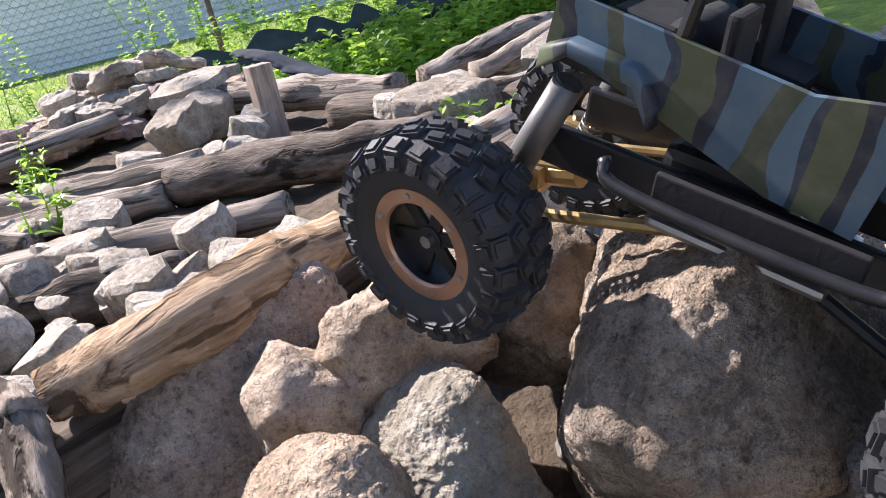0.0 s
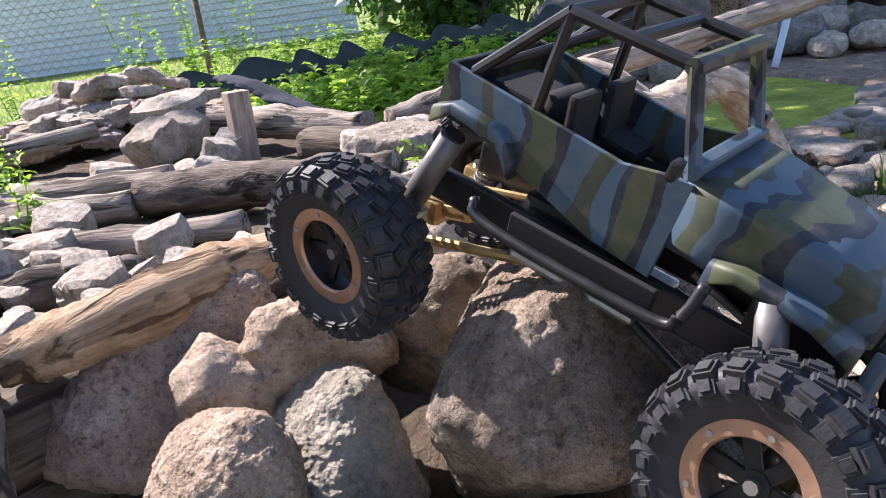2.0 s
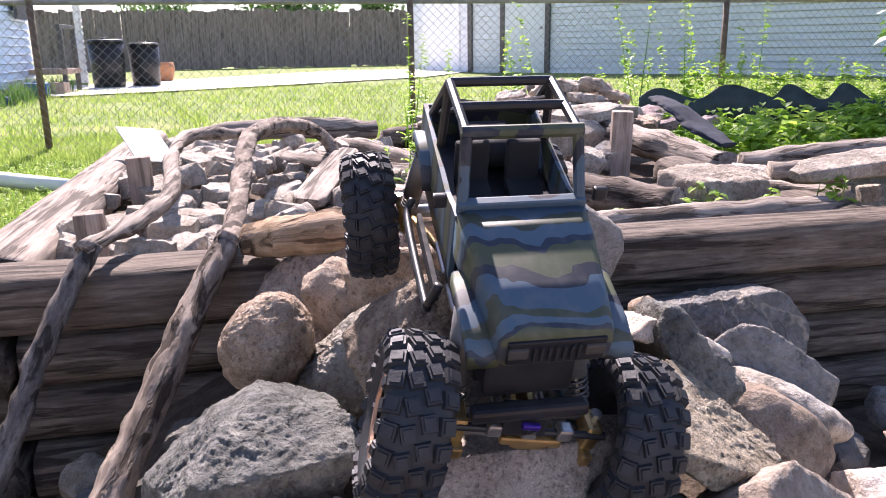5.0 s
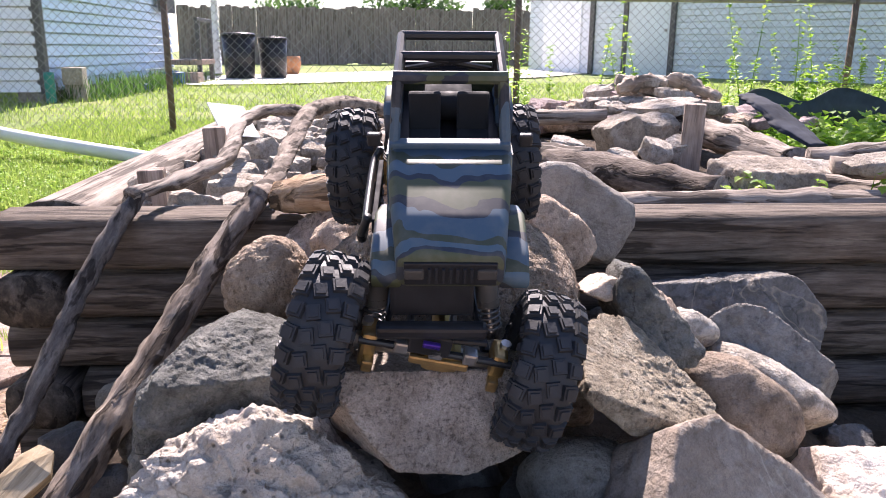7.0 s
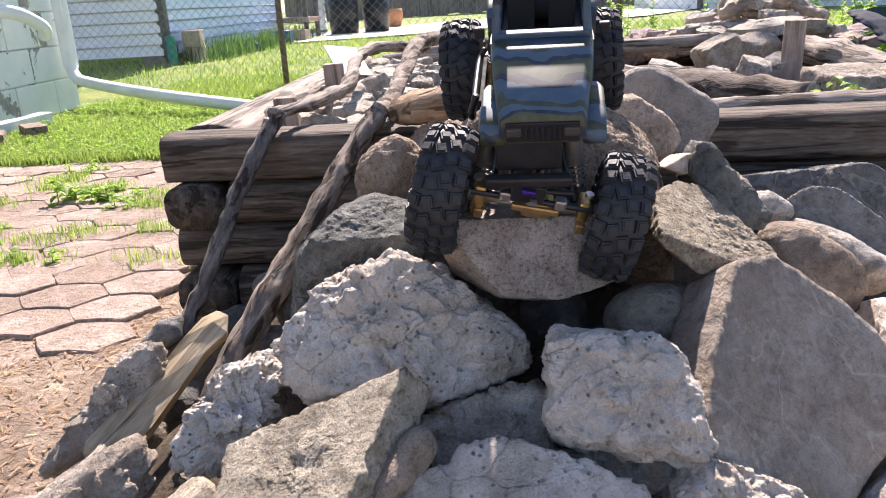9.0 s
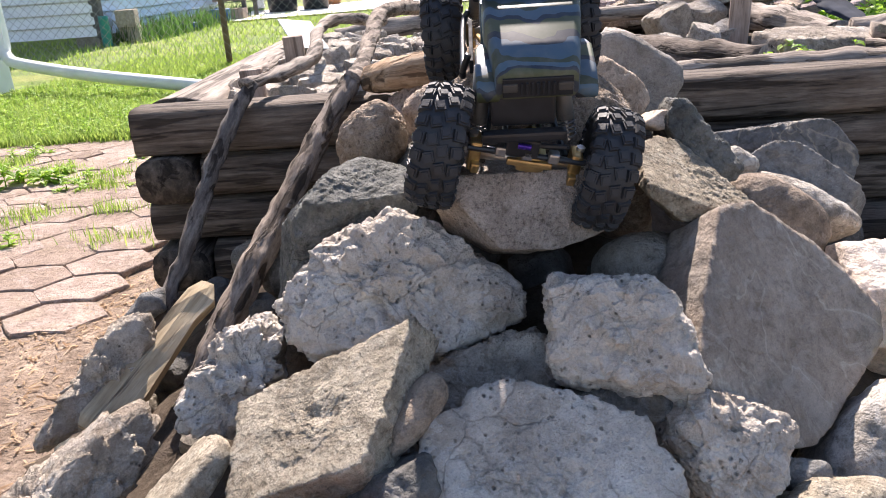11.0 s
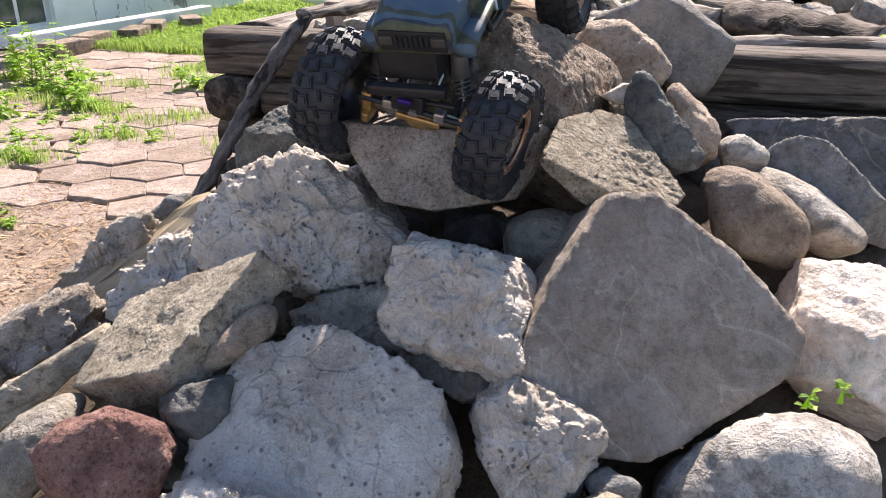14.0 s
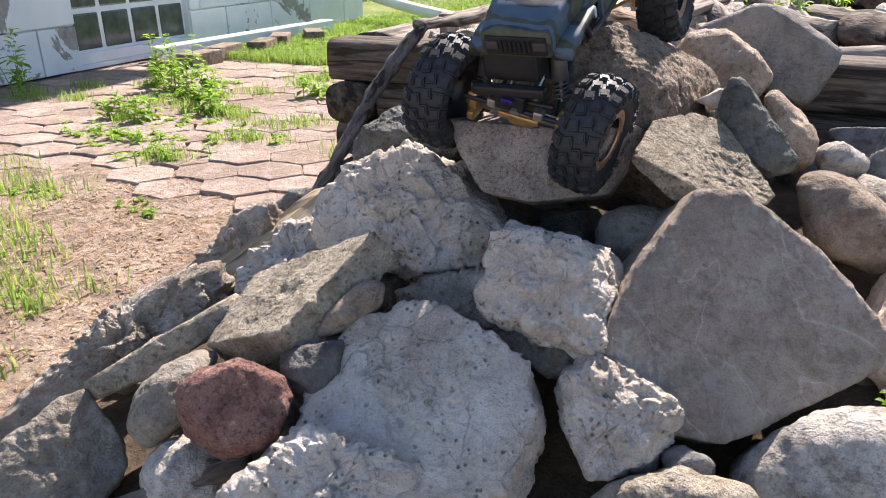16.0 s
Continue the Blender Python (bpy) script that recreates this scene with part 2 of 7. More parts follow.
ROUGHBARK = wood("rough_grey_bark", (0.10, 0.078, 0.06), (0.245, 0.198, 0.158), (0.42, 0.355, 0.29), 0, 0.9, 75, 0.9, stretch=0.32, bumpy=1.0)
SPLITWOOD = wood("split_pine", (0.20, 0.12, 0.065), (0.38, 0.255, 0.155), (0.56, 0.42, 0.29), 0, 0.8, 80, 0.8, bumpy=1.0)
BOARDWOOD = wood("weathered_yellow_board", (0.22, 0.165, 0.095), (0.40, 0.315, 0.20), (0.55, 0.46, 0.32), 0, 0.85, 70, 0.8, bumpy=1.0)
STICKWOOD = wood("weathered_stick", (0.06, 0.05, 0.045), (0.14, 0.12, 0.105), (0.27, 0.24, 0.21), 0, 0.85, 90, 0.8, stretch=0.3)
TIMBER_END = wood("timber_end_grain", (0.035, 0.028, 0.022), (0.085, 0.068, 0.052), (0.17, 0.14, 0.11), 0, 0.9, 60, 0.8, stretch=1.0)
DARKSLATE = stone("dark_slate", (0.065, 0.07, 0.068), (0.13, 0.135, 0.128), (0.22, 0.22, 0.205), 110, 20, 0.6, 0.9, cracks=0.6)
CHARRED = wood("dark_rotten_wood", (0.025, 0.018, 0.014), (0.065, 0.047, 0.036), (0.15, 0.115, 0.088), 0, 0.9, 60, 0.9, stretch=0.2, bumpy=1.0)
STAKE = wood("stake_wood", (0.26, 0.195, 0.155), (0.40, 0.315, 0.255), (0.50, 0.41, 0.34), 2, 0.85, 80, 0.5)
CROOK = wood("bare_crooked_wood", (0.30, 0.22, 0.155), (0.50, 0.40, 0.305), (0.64, 0.55, 0.455), 0, 0.75, 60, 0.55, mould=(0.12, 0.092, 0.075), stretch=0.10)
FENCEWOOD = wood("fence_boards", (0.17, 0.138, 0.122), (0.27, 0.224, 0.20), (0.37, 0.31, 0.278), 2, 0.9, 30, 0.5)
SOIL = stone("soil", (0.055, 0.042, 0.032), (0.10, 0.078, 0.058), (0.16, 0.125, 0.095), 90, 10, 0.4, 1.0, 0.95)
DIRT = stone("dry_dirt", (0.16, 0.12, 0.092), (0.275, 0.212, 0.165), (0.43, 0.345, 0.275), 90, 16, 0.85, 1.0, 0.95, stain=(0.20, 0.152, 0.117))
LAWN = stone("lawn", (0.10, 0.16, 0.03), (0.16, 0.235, 0.05), (0.30, 0.32, 0.11), 60, 1.3, 0.45, 1.0, 0.9)
PAVER = stone("paver", (0.235, 0.185, 0.16), (0.335, 0.268, 0.235), (0.44, 0.365, 0.325), 160, 7, 0.6, 0.7, 0.92, stain=(0.33, 0.27, 0.22))
DUCKWEED = stone("duckweed", (0.12, 0.17, 0.025), (0.25, 0.31, 0.04), (0.36, 0.41, 0.07), 140, 5, 0.6, 0.5, 0.8)
WALK = stone("walkway_concrete", (0.60, 0.58, 0.54), (0.68, 0.66, 0.62), (0.74, 0.72, 0.68), 60, 2, 0.2, 0.2)
LEAF_A = leaf("weed_leaf", (0.13, 0.25, 0.025), (0.33, 0.47, 0.06))
LEAF_B = leaf("bush_leaf", (0.03, 0.075, 0.02), (0.09, 0.17, 0.04))
GRASS = leaf("grass_blade", (0.12, 0.21, 0.035), (0.32, 0.40, 0.09))
STRAW = leaf("straw", (0.30, 0.20, 0.12), (0.55, 0.42, 0.28), 0.8)
RUBBER = plain("tyre_rubber", (0.028, 0.029, 0.032), 0.62, 0, 0.3, 60, 0.4)
BLACK = plain("black_plastic", (0.018, 0.018, 0.02), 0.4, 0, 0.3, 50, 0.1)
STEEL = plain("grey_metal", (0.45, 0.44, 0.43), 0.35, 0.9, 0.15, 80, 0.1)
GOLD = plain("gold_anodised", (0.50, 0.35, 0.16), 0.4, 0.9, 0.3, 60, 0.1)
BRONZE = plain("bronze_ring", (0.50, 0.30, 0.20), 0.4, 0.7, 0.2, 60, 0.1)
PURPLE_ANO = plain("purple_anodised", (0.10, 0.05, 0.40), 0.3, 0.8, 0.2, 60, 0.1)
RED = plain("red_plastic", (0.35, 0.03, 0.03), 0.45)
PAINT_WHITE = plain("white_paint", (0.82, 0.83, 0.83), 0.6, 0, 0.08, 6, 0.1)
PAINT_BLUE = plain("pale_siding", (0.66, 0.77, 0.90), 0.6, 0, 0.06, 3, 0.05)
PAINT_GREEN = plain("pale_green_siding", (0.72, 0.78, 0.77), 0.6, 0, 0.06, 3, 0.05)
TRIM = plain("dark_trim", (0.10, 0.095, 0.09), 0.6)
GALV = plain("galvanised_steel", (0.32, 0.31, 0.30), 0.5, 0.6, 0.3, 20, 0.1)
RUSTY = plain("rusted_post", (0.17, 0.12, 0.09), 0.8, 0.2, 0.4, 20, 0.3)
EDGING = plain("dark_corrugated_sheet", (0.035, 0.05, 0.045), 0.6, 0, 0.5, 14, 0.2)
DARKSHEET = plain("dull_dark_sheet", (0.045, 0.05, 0.062), 0.85, 0, 0.5, 14, 0.3, 0.15)
BOXGREY = plain("grey_plastic", (0.055, 0.06, 0.068), 0.45, 0, 0.4, 25, 0.3)
LINER = plain("black_liner", (0.012, 0.012, 0.013), 0.5, 0, 0.3, 10, 0.3)
GREENPIPE = plain("green_pipe", (0.02, 0.22, 0.17), 0.5)
BLUEBIN = plain("blue_plastic", (0.03, 0.10, 0.42), 0.5)
RUSTPOT = plain("clay_pot", (0.42, 0.20, 0.10), 0.8, 0, 0.3, 12, 0.3)
SHEET_WHITE = plain("white_sheet", (0.72, 0.72, 0.70), 0.7, 0, 0.05, 20)

# ---- building helpers ----
RNG = np.random.default_rng(7)
PERM = np.random.default_rng(3).permutation(256)
PERM = np.concatenate([PERM, PERM, PERM])
GRAD = np.random.default_rng(5).normal(size=(256, 3))
GRAD /= np.linalg.norm(GRAD, axis=1)[:, None]


def perlin(p):
    """Gradient noise at many points at once, about -0.7 to 0.7."""
    p = np.asarray(p, float)
    i = np.floor(p).astype(int)
    f = p - i
    i &= 255
    w = f * f * f * (f * (f * 6 - 15) + 10)
    out = np.zeros(len(p))
    for dx in (0, 1):
        for dy in (0, 1):
            for dz in (0, 1):
                h = PERM[PERM[PERM[(i[:, 0] + dx) & 255] + ((i[:, 1] + dy) & 255)] + ((i[:, 2] + dz) & 255)]
                d = (GRAD[h] * (f - np.array((dx, dy, dz)))).sum(1)
                k = (w[:, 0] if dx else 1 - w[:, 0]) * (w[:, 1] if dy else 1 - w[:, 1]) * (w[:, 2] if dz else 1 - w[:, 2])
                out += k * d
    return out


def fbm(p, octaves=4, gain=0.5):
    out, amp = 0.0, 1.0
    for o in range(octaves):
        out = out + amp * perlin(p * 2 ** o + 31.7 * o)
        amp *= gain
    return out


def mesh_of(name, verts, faces, mats=(), smooth=True, index=None):
    me = bpy.data.meshes.new(name)
    me.from_pydata([tuple(v) for v in verts], [], [tuple(f) for f in faces])
    for m in mats:
        me.materials.append(m)
    me.polygons.foreach_set("use_smooth", [smooth] * len(me.polygons))
    if index is not None:
        me.polygons.foreach_set("material_index", list(index))
    me.update()
    return me


def thing(name, label, category, at=None, group="", kind=""):
    """An empty that carries the parts of a thing."""
    ob = new(name)
    if at is not None:
        ob.matrix_world = at if isinstance(at, Matrix) else Matrix.Translation(at)
    return tagged(ob, label, category, group, kind)


def part(name, bm, mat, parent=None, label="", smooth=False):
    """Links a bmesh or a mesh as one object, under a thing or under a part."""
    if isinstance(bm, bmesh.types.BMesh):
        me = bpy.data.meshes.new(name)
        bm.normal_update()
        bm.to_mesh(me)
        bm.free()
        me.polygons.foreach_set("use_smooth", [smooth] * len(me.polygons))
    else:
        me = bm
    if mat and not me.materials:
        me.materials.append(mat)
    ob = new(name, me)
    if parent:
        ob.parent = parent
    return tagged(ob, label)


def box(size, at=(0, 0, 0), bevel=0.0, rot=None, taper=None, bm=None):
    """A bevelled box; taper scales its top face in x and y."""
    b = bmesh.new()
    bmesh.ops.create_cube(b, size=1.0)
    for v in b.verts:
        if taper and v.co.z > 0:
            v.co.x *= taper[0]
            v.co.y *= taper[1]
        v.co = Vector((v.co.x * size[0], v.co.y * size[1], v.co.z * size[2]))
    if bevel:
        bmesh.ops.bevel(b, geom=b.edges[:], offset=bevel, segments=2, affect="EDGES", profile=0.6)
    m = Matrix.Translation(at) @ (rot.to_4x4() if rot else Matrix())
    bmesh.ops.transform(b, matrix=m, verts=b.verts)
    return merge(bm, b)


def merge(a, b):
    if a is None:
        return b
    me = bpy.data.meshes.new("scratch")
    b.to_mesh(me)
    b.free()
    a.from_mesh(me)
    bpy.data.meshes.remove(me)
    return a


def rod(p, q, r, segs=10, r2=None, bm=None):
    """A round bar from p to q."""
    p, q = Vector(p), Vector(q)
    b = bmesh.new()
    bmesh.ops.create_cone(b, cap_ends=True, segments=segs, radius1=r, radius2=r if r2 is None else r2, depth=(q - p).length)
    m = Matrix.Translation((p + q) / 2) @ (q - p).to_track_quat("Z", "Y").to_matrix().to_4x4()
    bmesh.ops.transform(b, matrix=m, verts=b.verts)
    return merge(bm, b)


def spline(pts, n):
    """Catmull-Rom through the points, n samples a stretch."""
    pts = [np.array(p, float) for p in pts]
    if len(pts) == 2:
        return [pts[0] + (pts[1] - pts[0]) * s for s in np.linspace(0, 1, n + 1)]
    ext = [2 * pts[0] - pts[1]] + pts + [2 * pts[-1] - pts[-2]]
    out = []
    for k in range(1, len(ext) - 2):
        a, b, c, d = ext[k - 1:k + 3]
        for s in np.linspace(0, 1, n, endpoint=False):
            out.append(0.5 * (2 * b + (c - a) * s + (2 * a - 5 * b + 4 * c - d) * s ** 2 + (3 * b - a - 3 * c + d) * s ** 3))
    out.append(pts[-1])
    return out


def tube(pts, radii, segs=14, rough=0.0, freq=20.0, n=8, squash=1.0, ridges=0.0, seed=0.0, ends=True):
    """A bent, tapering, uneven tube; returns vertices, faces and a material index that is 1 on the cut ends."""
    path = spline(pts, n)
    rr = np.interp(np.linspace(0, 1, len(path)), np.linspace(0, 1, len(radii)), radii)
    verts, faces, idx = [], [], []
    up = np.array((0, 0, 1.0))
    for i, p in enumerate(path):
        d = path[min(i + 1, len(path) - 1)] - path[max(i - 1, 0)]
        d = d / (np.linalg.norm(d) + 1e-9)
        if abs(d[2]) > 0.95:
            up = np.array((0, 1.0, 0))
        x = np.cross(d, up)
        x /= np.linalg.norm(x)
        y = np.cross(x, d)
        for j in range(segs):
            a = 2 * math.pi * j / segs
            verts.append((p, (x * math.cos(a) + y * squash * math.sin(a)), rr[i], a))
    base = np.array([v[0] for v in verts])
    out = np.array([v[1] for v in verts])
    rad = np.array([v[2] for v in verts])
    ang = np.array([v[3] for v in verts])
    k = 1.0
    if rough:
        k = 1 + rough * (fbm((base + out * rad[:, None]) * freq + seed, 4, 0.6))
    if ridges:
        k = k + ridges * perlin(np.c_[np.cos(ang) * 4 + seed, np.sin(ang) * 4, base[:, 0] * 2 + base[:, 1] * 2])
    v = base + out * (rad * k)[:, None]
    m = len(path)
    for i in range(m - 1):
        for j in range(segs):
            j2 = (j + 1) % segs
            faces.append((i * segs + j, i * segs + j2, (i + 1) * segs + j2, (i + 1) * segs + j))
            idx.append(0)
    v = list(v)
    if ends:
        for i, flip in ((0, True), (m - 1, False)):
            c = len(v)
            v.append(path[i])
            for j in range(segs):
                a, b = i * segs + j, i * segs + (j + 1) % segs
                faces.append((c, b, a) if flip else (c, a, b))
                idx.append(1)
    return v, faces, idx


def log(name, pts, radii, mat, label, category="log", segs=16, rough=0.25, freq=14.0, n=8, squash=1.0, ridges=0.15, end=None, group="", parent=None):
    pts = [Vector(p) for p in pts]
    o = pts[0]
    d = (pts[-1] - o)
    # local x runs along the log, so that the grain follows it
    q = d.to_track_quat("X", "Z")
    inv = q.inverted()
    local = [tuple(inv @ (p - o)) for p in pts]
    v, f, ix = tube(local, radii, segs, rough, freq, n, squash, ridges, seed=float(o.x * 7 + o.y * 13))
    me = mesh_of(name, v, f, (mat, end or mat), True, ix)
    ob = new(name, me)
    ob.matrix_world = Matrix.Translation(o) @ q.to_matrix().to_4x4()
    if parent:
        ob.parent = parent
        return ob
    return tagged(ob, label, category, group)


def ico(level):
    b = bmesh.new()
    bmesh.ops.create_icosphere(b, subdivisions=level, radius=1.0)
    v = np.array([x.co[:] for x in b.verts])
    f = [[x.index for x in p.verts] for p in b.faces]
    b.free()
    return v, f


ICO = {k: ico(k) for k in (2, 3, 4, 5, 6, 7)}


def rock_mesh(name, cuts, front, back, p, bulge, rough, detail, seed, cut=None, facets=0, under=0.0, crumbly=False, pocks=0.0):
    """A stone as the rounded overlap of half spaces: cuts round its face, a front and a back, chamfers between them and chipped facets."""
    dirs, faces = ICO[detail]
    rnd = np.random.default_rng(seed)
    planes = [((0, 0, 1), front), ((0, 0, -1), back)]
    for a, d in cuts:
        ca, sa = math.cos(radians(a)), math.sin(radians(a))
        d = max(d, 0.01) * 1.02
        planes.append(((ca, sa, 0), d))
        if under:
            planes.append(((ca * 0.8, sa * 0.8, -0.6), d * 0.8 + back * 0.6 * under))
        if bulge >= 0.8:
            continue
        for beta in (40, -40):
            cb, sb = math.cos(radians(beta)), abs(math.sin(radians(beta)))
            e = front if beta > 0 else back
            sharp, soft = d * cb + e * sb, math.hypot(d * cb, e * sb)
            h = soft + (sharp - soft) * bulge
            planes.append(((ca * cb, sa * cb, math.sin(radians(beta))), h * rnd.uniform(0.93, 1.05)))
    if cut:
        planes.append(cut)
    s = np.zeros(len(dirs))
    for nn, h in planes:
        nn = np.array(nn) / np.linalg.norm(nn)
        s += (np.maximum(dirs @ nn, 0) / h) ** p
    v = dirs * (s ** (-1 / p))[:, None]
    for _ in range(facets):
        nn = rnd.normal(size=3)
        nn /= np.linalg.norm(nn)
        if under and nn[2] > 0:
            nn[2] *= -0.3
            nn /= np.linalg.norm(nn)
        h = (v @ nn).max() * rnd.uniform(0.80 if p > 75 and not under else 0.87, 0.98)
        s += (np.maximum(dirs @ nn, 0) / h) ** p
    v = dirs * (s ** (-1 / p))[:, None]
    off = rnd.uniform(-50, 50, 3)
    q = v + off
    size = (front + back + np.mean([d for _, d in cuts])) / 3
    lump = max(rough, 0.07 * size) if p < 16 else rough * 0.9
    dsp = lump * 1.2 * fbm(q / (size * 0.9), 3, 0.5) + rough * 0.9 * fbm(q / 0.022, 5, 0.48 if crumbly else 0.62)
    # chipped terraces of a broad noise
    ch = perlin(q / (size * 0.5) + 9.0)
    dsp += rough * 0.7 * (np.round(ch * 4) / 4 - ch)
    if crumbly:
        dsp += rough * 0.8 * (np.abs(perlin(q / 0.036 + 3.0)) - 0.25) + rough * 0.22 * (np.abs(perlin(q / 0.013 + 7.0)) - 0.2)
        dsp -= rough * 0.5 * np.clip(perlin(q / 0.010 + 15.0) - 0.30, 0, 0.2) / 0.2
        ch = perlin(q / 0.055 + 21.0)
        dsp += rough * 1.3 * (np.round(ch * 3) / 3 - ch) - rough * 0.9 * np.clip(perlin(q / 0.019 + 25.0) - 0.22, 0, 0.25) / 0.25
        # broken ledges, a thumb wide
        ch = perlin(q * np.array((1.0, 1.0, 1.25)) / 0.085 + 41.0) + 0.25 * perlin(q / 0.03 + 47.0)
        dsp += rough * 1.5 * (np.round(ch * 5) / 5 - ch * 0.6)
    if pocks:
        dsp -= pocks * np.clip(perlin(q / 0.0085 + 51.0) + 0.02, 0, 0.3) / 0.3
    v = v + dirs * dsp[:, None]
    return v, faces


ROCKS = []


def rock(name, mat, centre, facing, cuts, front, back, label, p=12, bulge=0.5, rough=0.006, detail=5, cut=None, category="", facets=None, under=0.0, pocks=0.0):
    n = Vector(facing).normalized()
    x = Vector((0, 0, 1)).cross(n).normalized()
    y = n.cross(x)
    m = Matrix((x, y, n)).transposed()
    c2 = None
    if cut:
        c2 = (tuple(m.inverted() @ Vector(cut[0]).normalized()), cut[1])
    if facets is None:
        facets = 20 if p >= 16 else 6
    v, f = rock_mesh(name, cuts, front, back, p * (2.6 if p >= 16 else 1.3), bulge, rough, detail, 100 + len(ROCKS), c2, facets, under, mat in (CONCRETE, OLDCONCRETE), pocks)
    ob = new(name, mesh_of(name, v, f, (mat,)))
    ob.matrix_world = Matrix.Translation(centre) @ m.to_4x4()
    ROCKS.append(ob)
    return tagged(ob, label, category or {"boulder": "boulder", "cobble": "cobble"}.get(name, "rock"), "rock pile")


def hewn(name, mat, centre, planes, label, p=120, rough=0.002, detail=6, category="rock", group="rock pile", lump=0.0, swell=1.0, pocks=0.0):
    """A stone as the overlap of half spaces, each a direction and how far its face lies from the centre."""
    dirs, faces = ICO[detail]
    s = np.zeros(len(dirs))
    for nx, ny, nz, h in planes:
        nn = Vector((nx, ny, nz)).normalized()
        s += (np.maximum(dirs @ np.array(nn), 0) / h) ** p
    v = dirs * (s ** (-1 / p) * swell)[:, None]
    q = v + np.array(centre) * 37
    ch = perlin(q / 0.05 + 9.0)
    d = rough * (0.8 * fbm(q / 0.07, 3) + 0.8 * fbm(q / 0.016, 5, 0.62) + 0.9 * (np.round(ch * 3) / 3 - ch)) + lump * fbm(q / 0.1 + 4.0, 2)
    if pocks:
        d = d - pocks * np.clip(perlin(q / 0.0065 + 51.0) + 0.02, 0, 0.3) / 0.3
    ob = new(name, mesh_of(name, v + dirs * d[:, None], faces, (mat,)))
    ob.location = Vector(centre)
    return tagged(ob, label, category, group)


def random_stone(name, mat, at, size, label, rnd, detail=3, rough=0.12, group="", flat=1.0, category="rock", p=44):
    """A loose stone of no special shape."""
    k = rnd.integers(6, 9)
    angs = np.linspace(0, 360, k, endpoint=False) + rnd.uniform(-15, 15, k)
    cuts = [(float(a), size * float(rnd.uniform(0.7, 1.1))) for a in angs]
    v, f = rock_mesh(name, cuts, size * flat * 0.8, size * flat * 0.8, p, 0.85 if p > 100 else 0.5, size * rough, detail, int(rnd.integers(1e6)), facets=9)
    me = mesh_of(name, v, f, (mat,))
    me.set_sharp_from_angle(angle=radians(24))
    ob = new(name, me)
    ob.matrix_world = Matrix.Translation(at) @ Euler((rnd.uniform(-0.5, 0.5) * flat, rnd.uniform(-0.5, 0.5) * flat, rnd.uniform(0, 6.3))).to_matrix().to_4x4()
    return tagged(ob, label, category, group)


def grid_sheet(name, xs, ys, height, mat):
    X, Y = np.meshgrid(xs, ys)
    Z = height(X.ravel(), Y.ravel())
    nx = len(xs)
    f = [(j * nx + i, j * nx + i + 1, (j + 1) * nx + i + 1, (j + 1) * nx + i) for j in range(len(ys) - 1) for i in range(nx - 1)]
    return new(name, mesh_of(name, np.c_[X.ravel(), Y.ravel(), Z], f, (mat,)))


def smoothstep(a, b, x):
    t = np.clip((x - a) / (b - a), 0, 1)
    return t * t * (3 - 2 * t)


# ---- ground, pond, lawn ----
POND_Z = -0.03


def pond_mask(x, y):
    """1 inside the pond, 0 on land."""
    d = np.hypot((x - 2.75) / 1.25, (y - 1.20) / 0.74) + 0.12 * perlin(np.c_[x * 2, y * 2, x * 0 + 4.0])
    return 1 - smoothstep(0.92, 1.06, d)


def ground_height(x, y):
    z = 0.012 * fbm(np.c_[x * 3, y * 3, x * 0], 4)
    z = z - 0.30 * pond_mask(x, y)
    # a low rise to the flagstones on the pond's near bank
    z = z + 0.03 * np.exp(-((x - 1.9) / 0.5) ** 2 - ((y - 0.3) / 0.5) ** 2)
    z = z + 0.17 * smoothstep(1.75, 2.2, y) * (1 - smoothstep(4.0, 4.9, y)) * smoothstep(0.9, 1.5, x) * (1 - smoothstep(4.5, 6.0, x))
    return z - 0.006


axis = np.unique(np.concatenate([np.linspace(-60, -6, 19), np.linspace(-6, -2.6, 10), np.linspace(-2.6, 4.6, 150), np.linspace(4.6, 14, 20), np.linspace(14, 70, 15)]))
axis_y = np.unique(np.concatenate([np.linspace(-40, -3, 14), np.linspace(-3, -1, 12), np.linspace(-1, 4, 105), np.linspace(4, 12, 20), np.linspace(12, 90, 18)]))
ground = tagged(grid_sheet("ground", axis, axis_y, ground_height, DIRT), "bare dry dirt ground with bits of mulch", "ground", kind="structure")


def lawn_height(x, y):
    return ground_height(x, y) + 0.012 + 0.02 * perlin(np.c_[x * 1.5, y * 1.5, x * 0 + 2])


lx = np.unique(np.concatenate([np.linspace(-60, -3, 20), np.linspace(-3, 6, 80), np.linspace(6, 70, 24)]))
ly = np.unique(np.concatenate([np.linspace(2.35, 6, 50), np.linspace(6, 14, 24), np.linspace(14, 90, 24)]))
lawn = tagged(grid_sheet("lawn", lx, ly, lawn_height, LAWN), "short sunlit green lawn with dry patches", "lawn", kind="structure")

water = new("water", mesh_of("water", [(1.2, 0.3, POND_Z), (4.5, 0.3, POND_Z), (4.5, 2.9, POND_Z), (1.2, 2.9, POND_Z)], [(0, 1, 2, 3)], (DUCKWEED,)))
tagged(water, "garden pond covered with bright green duckweed", "pond", kind="structure")
walkway = new("pavement", mesh_of("pavement", [(-4.2, 10.8, 0.03), (-1.4, 12.2, 0.03), (3.2, 15.5, 0.03), (6.0, 20.5, 0.03), (2.0, 21.5, 0.03), (-3.6, 15.0, 0.03)], [(0, 1, 2, 3, 4, 5)], (WALK,)))
tagged(walkway, "pale sunlit concrete walkway across the lawn", "walkway", kind="structure")


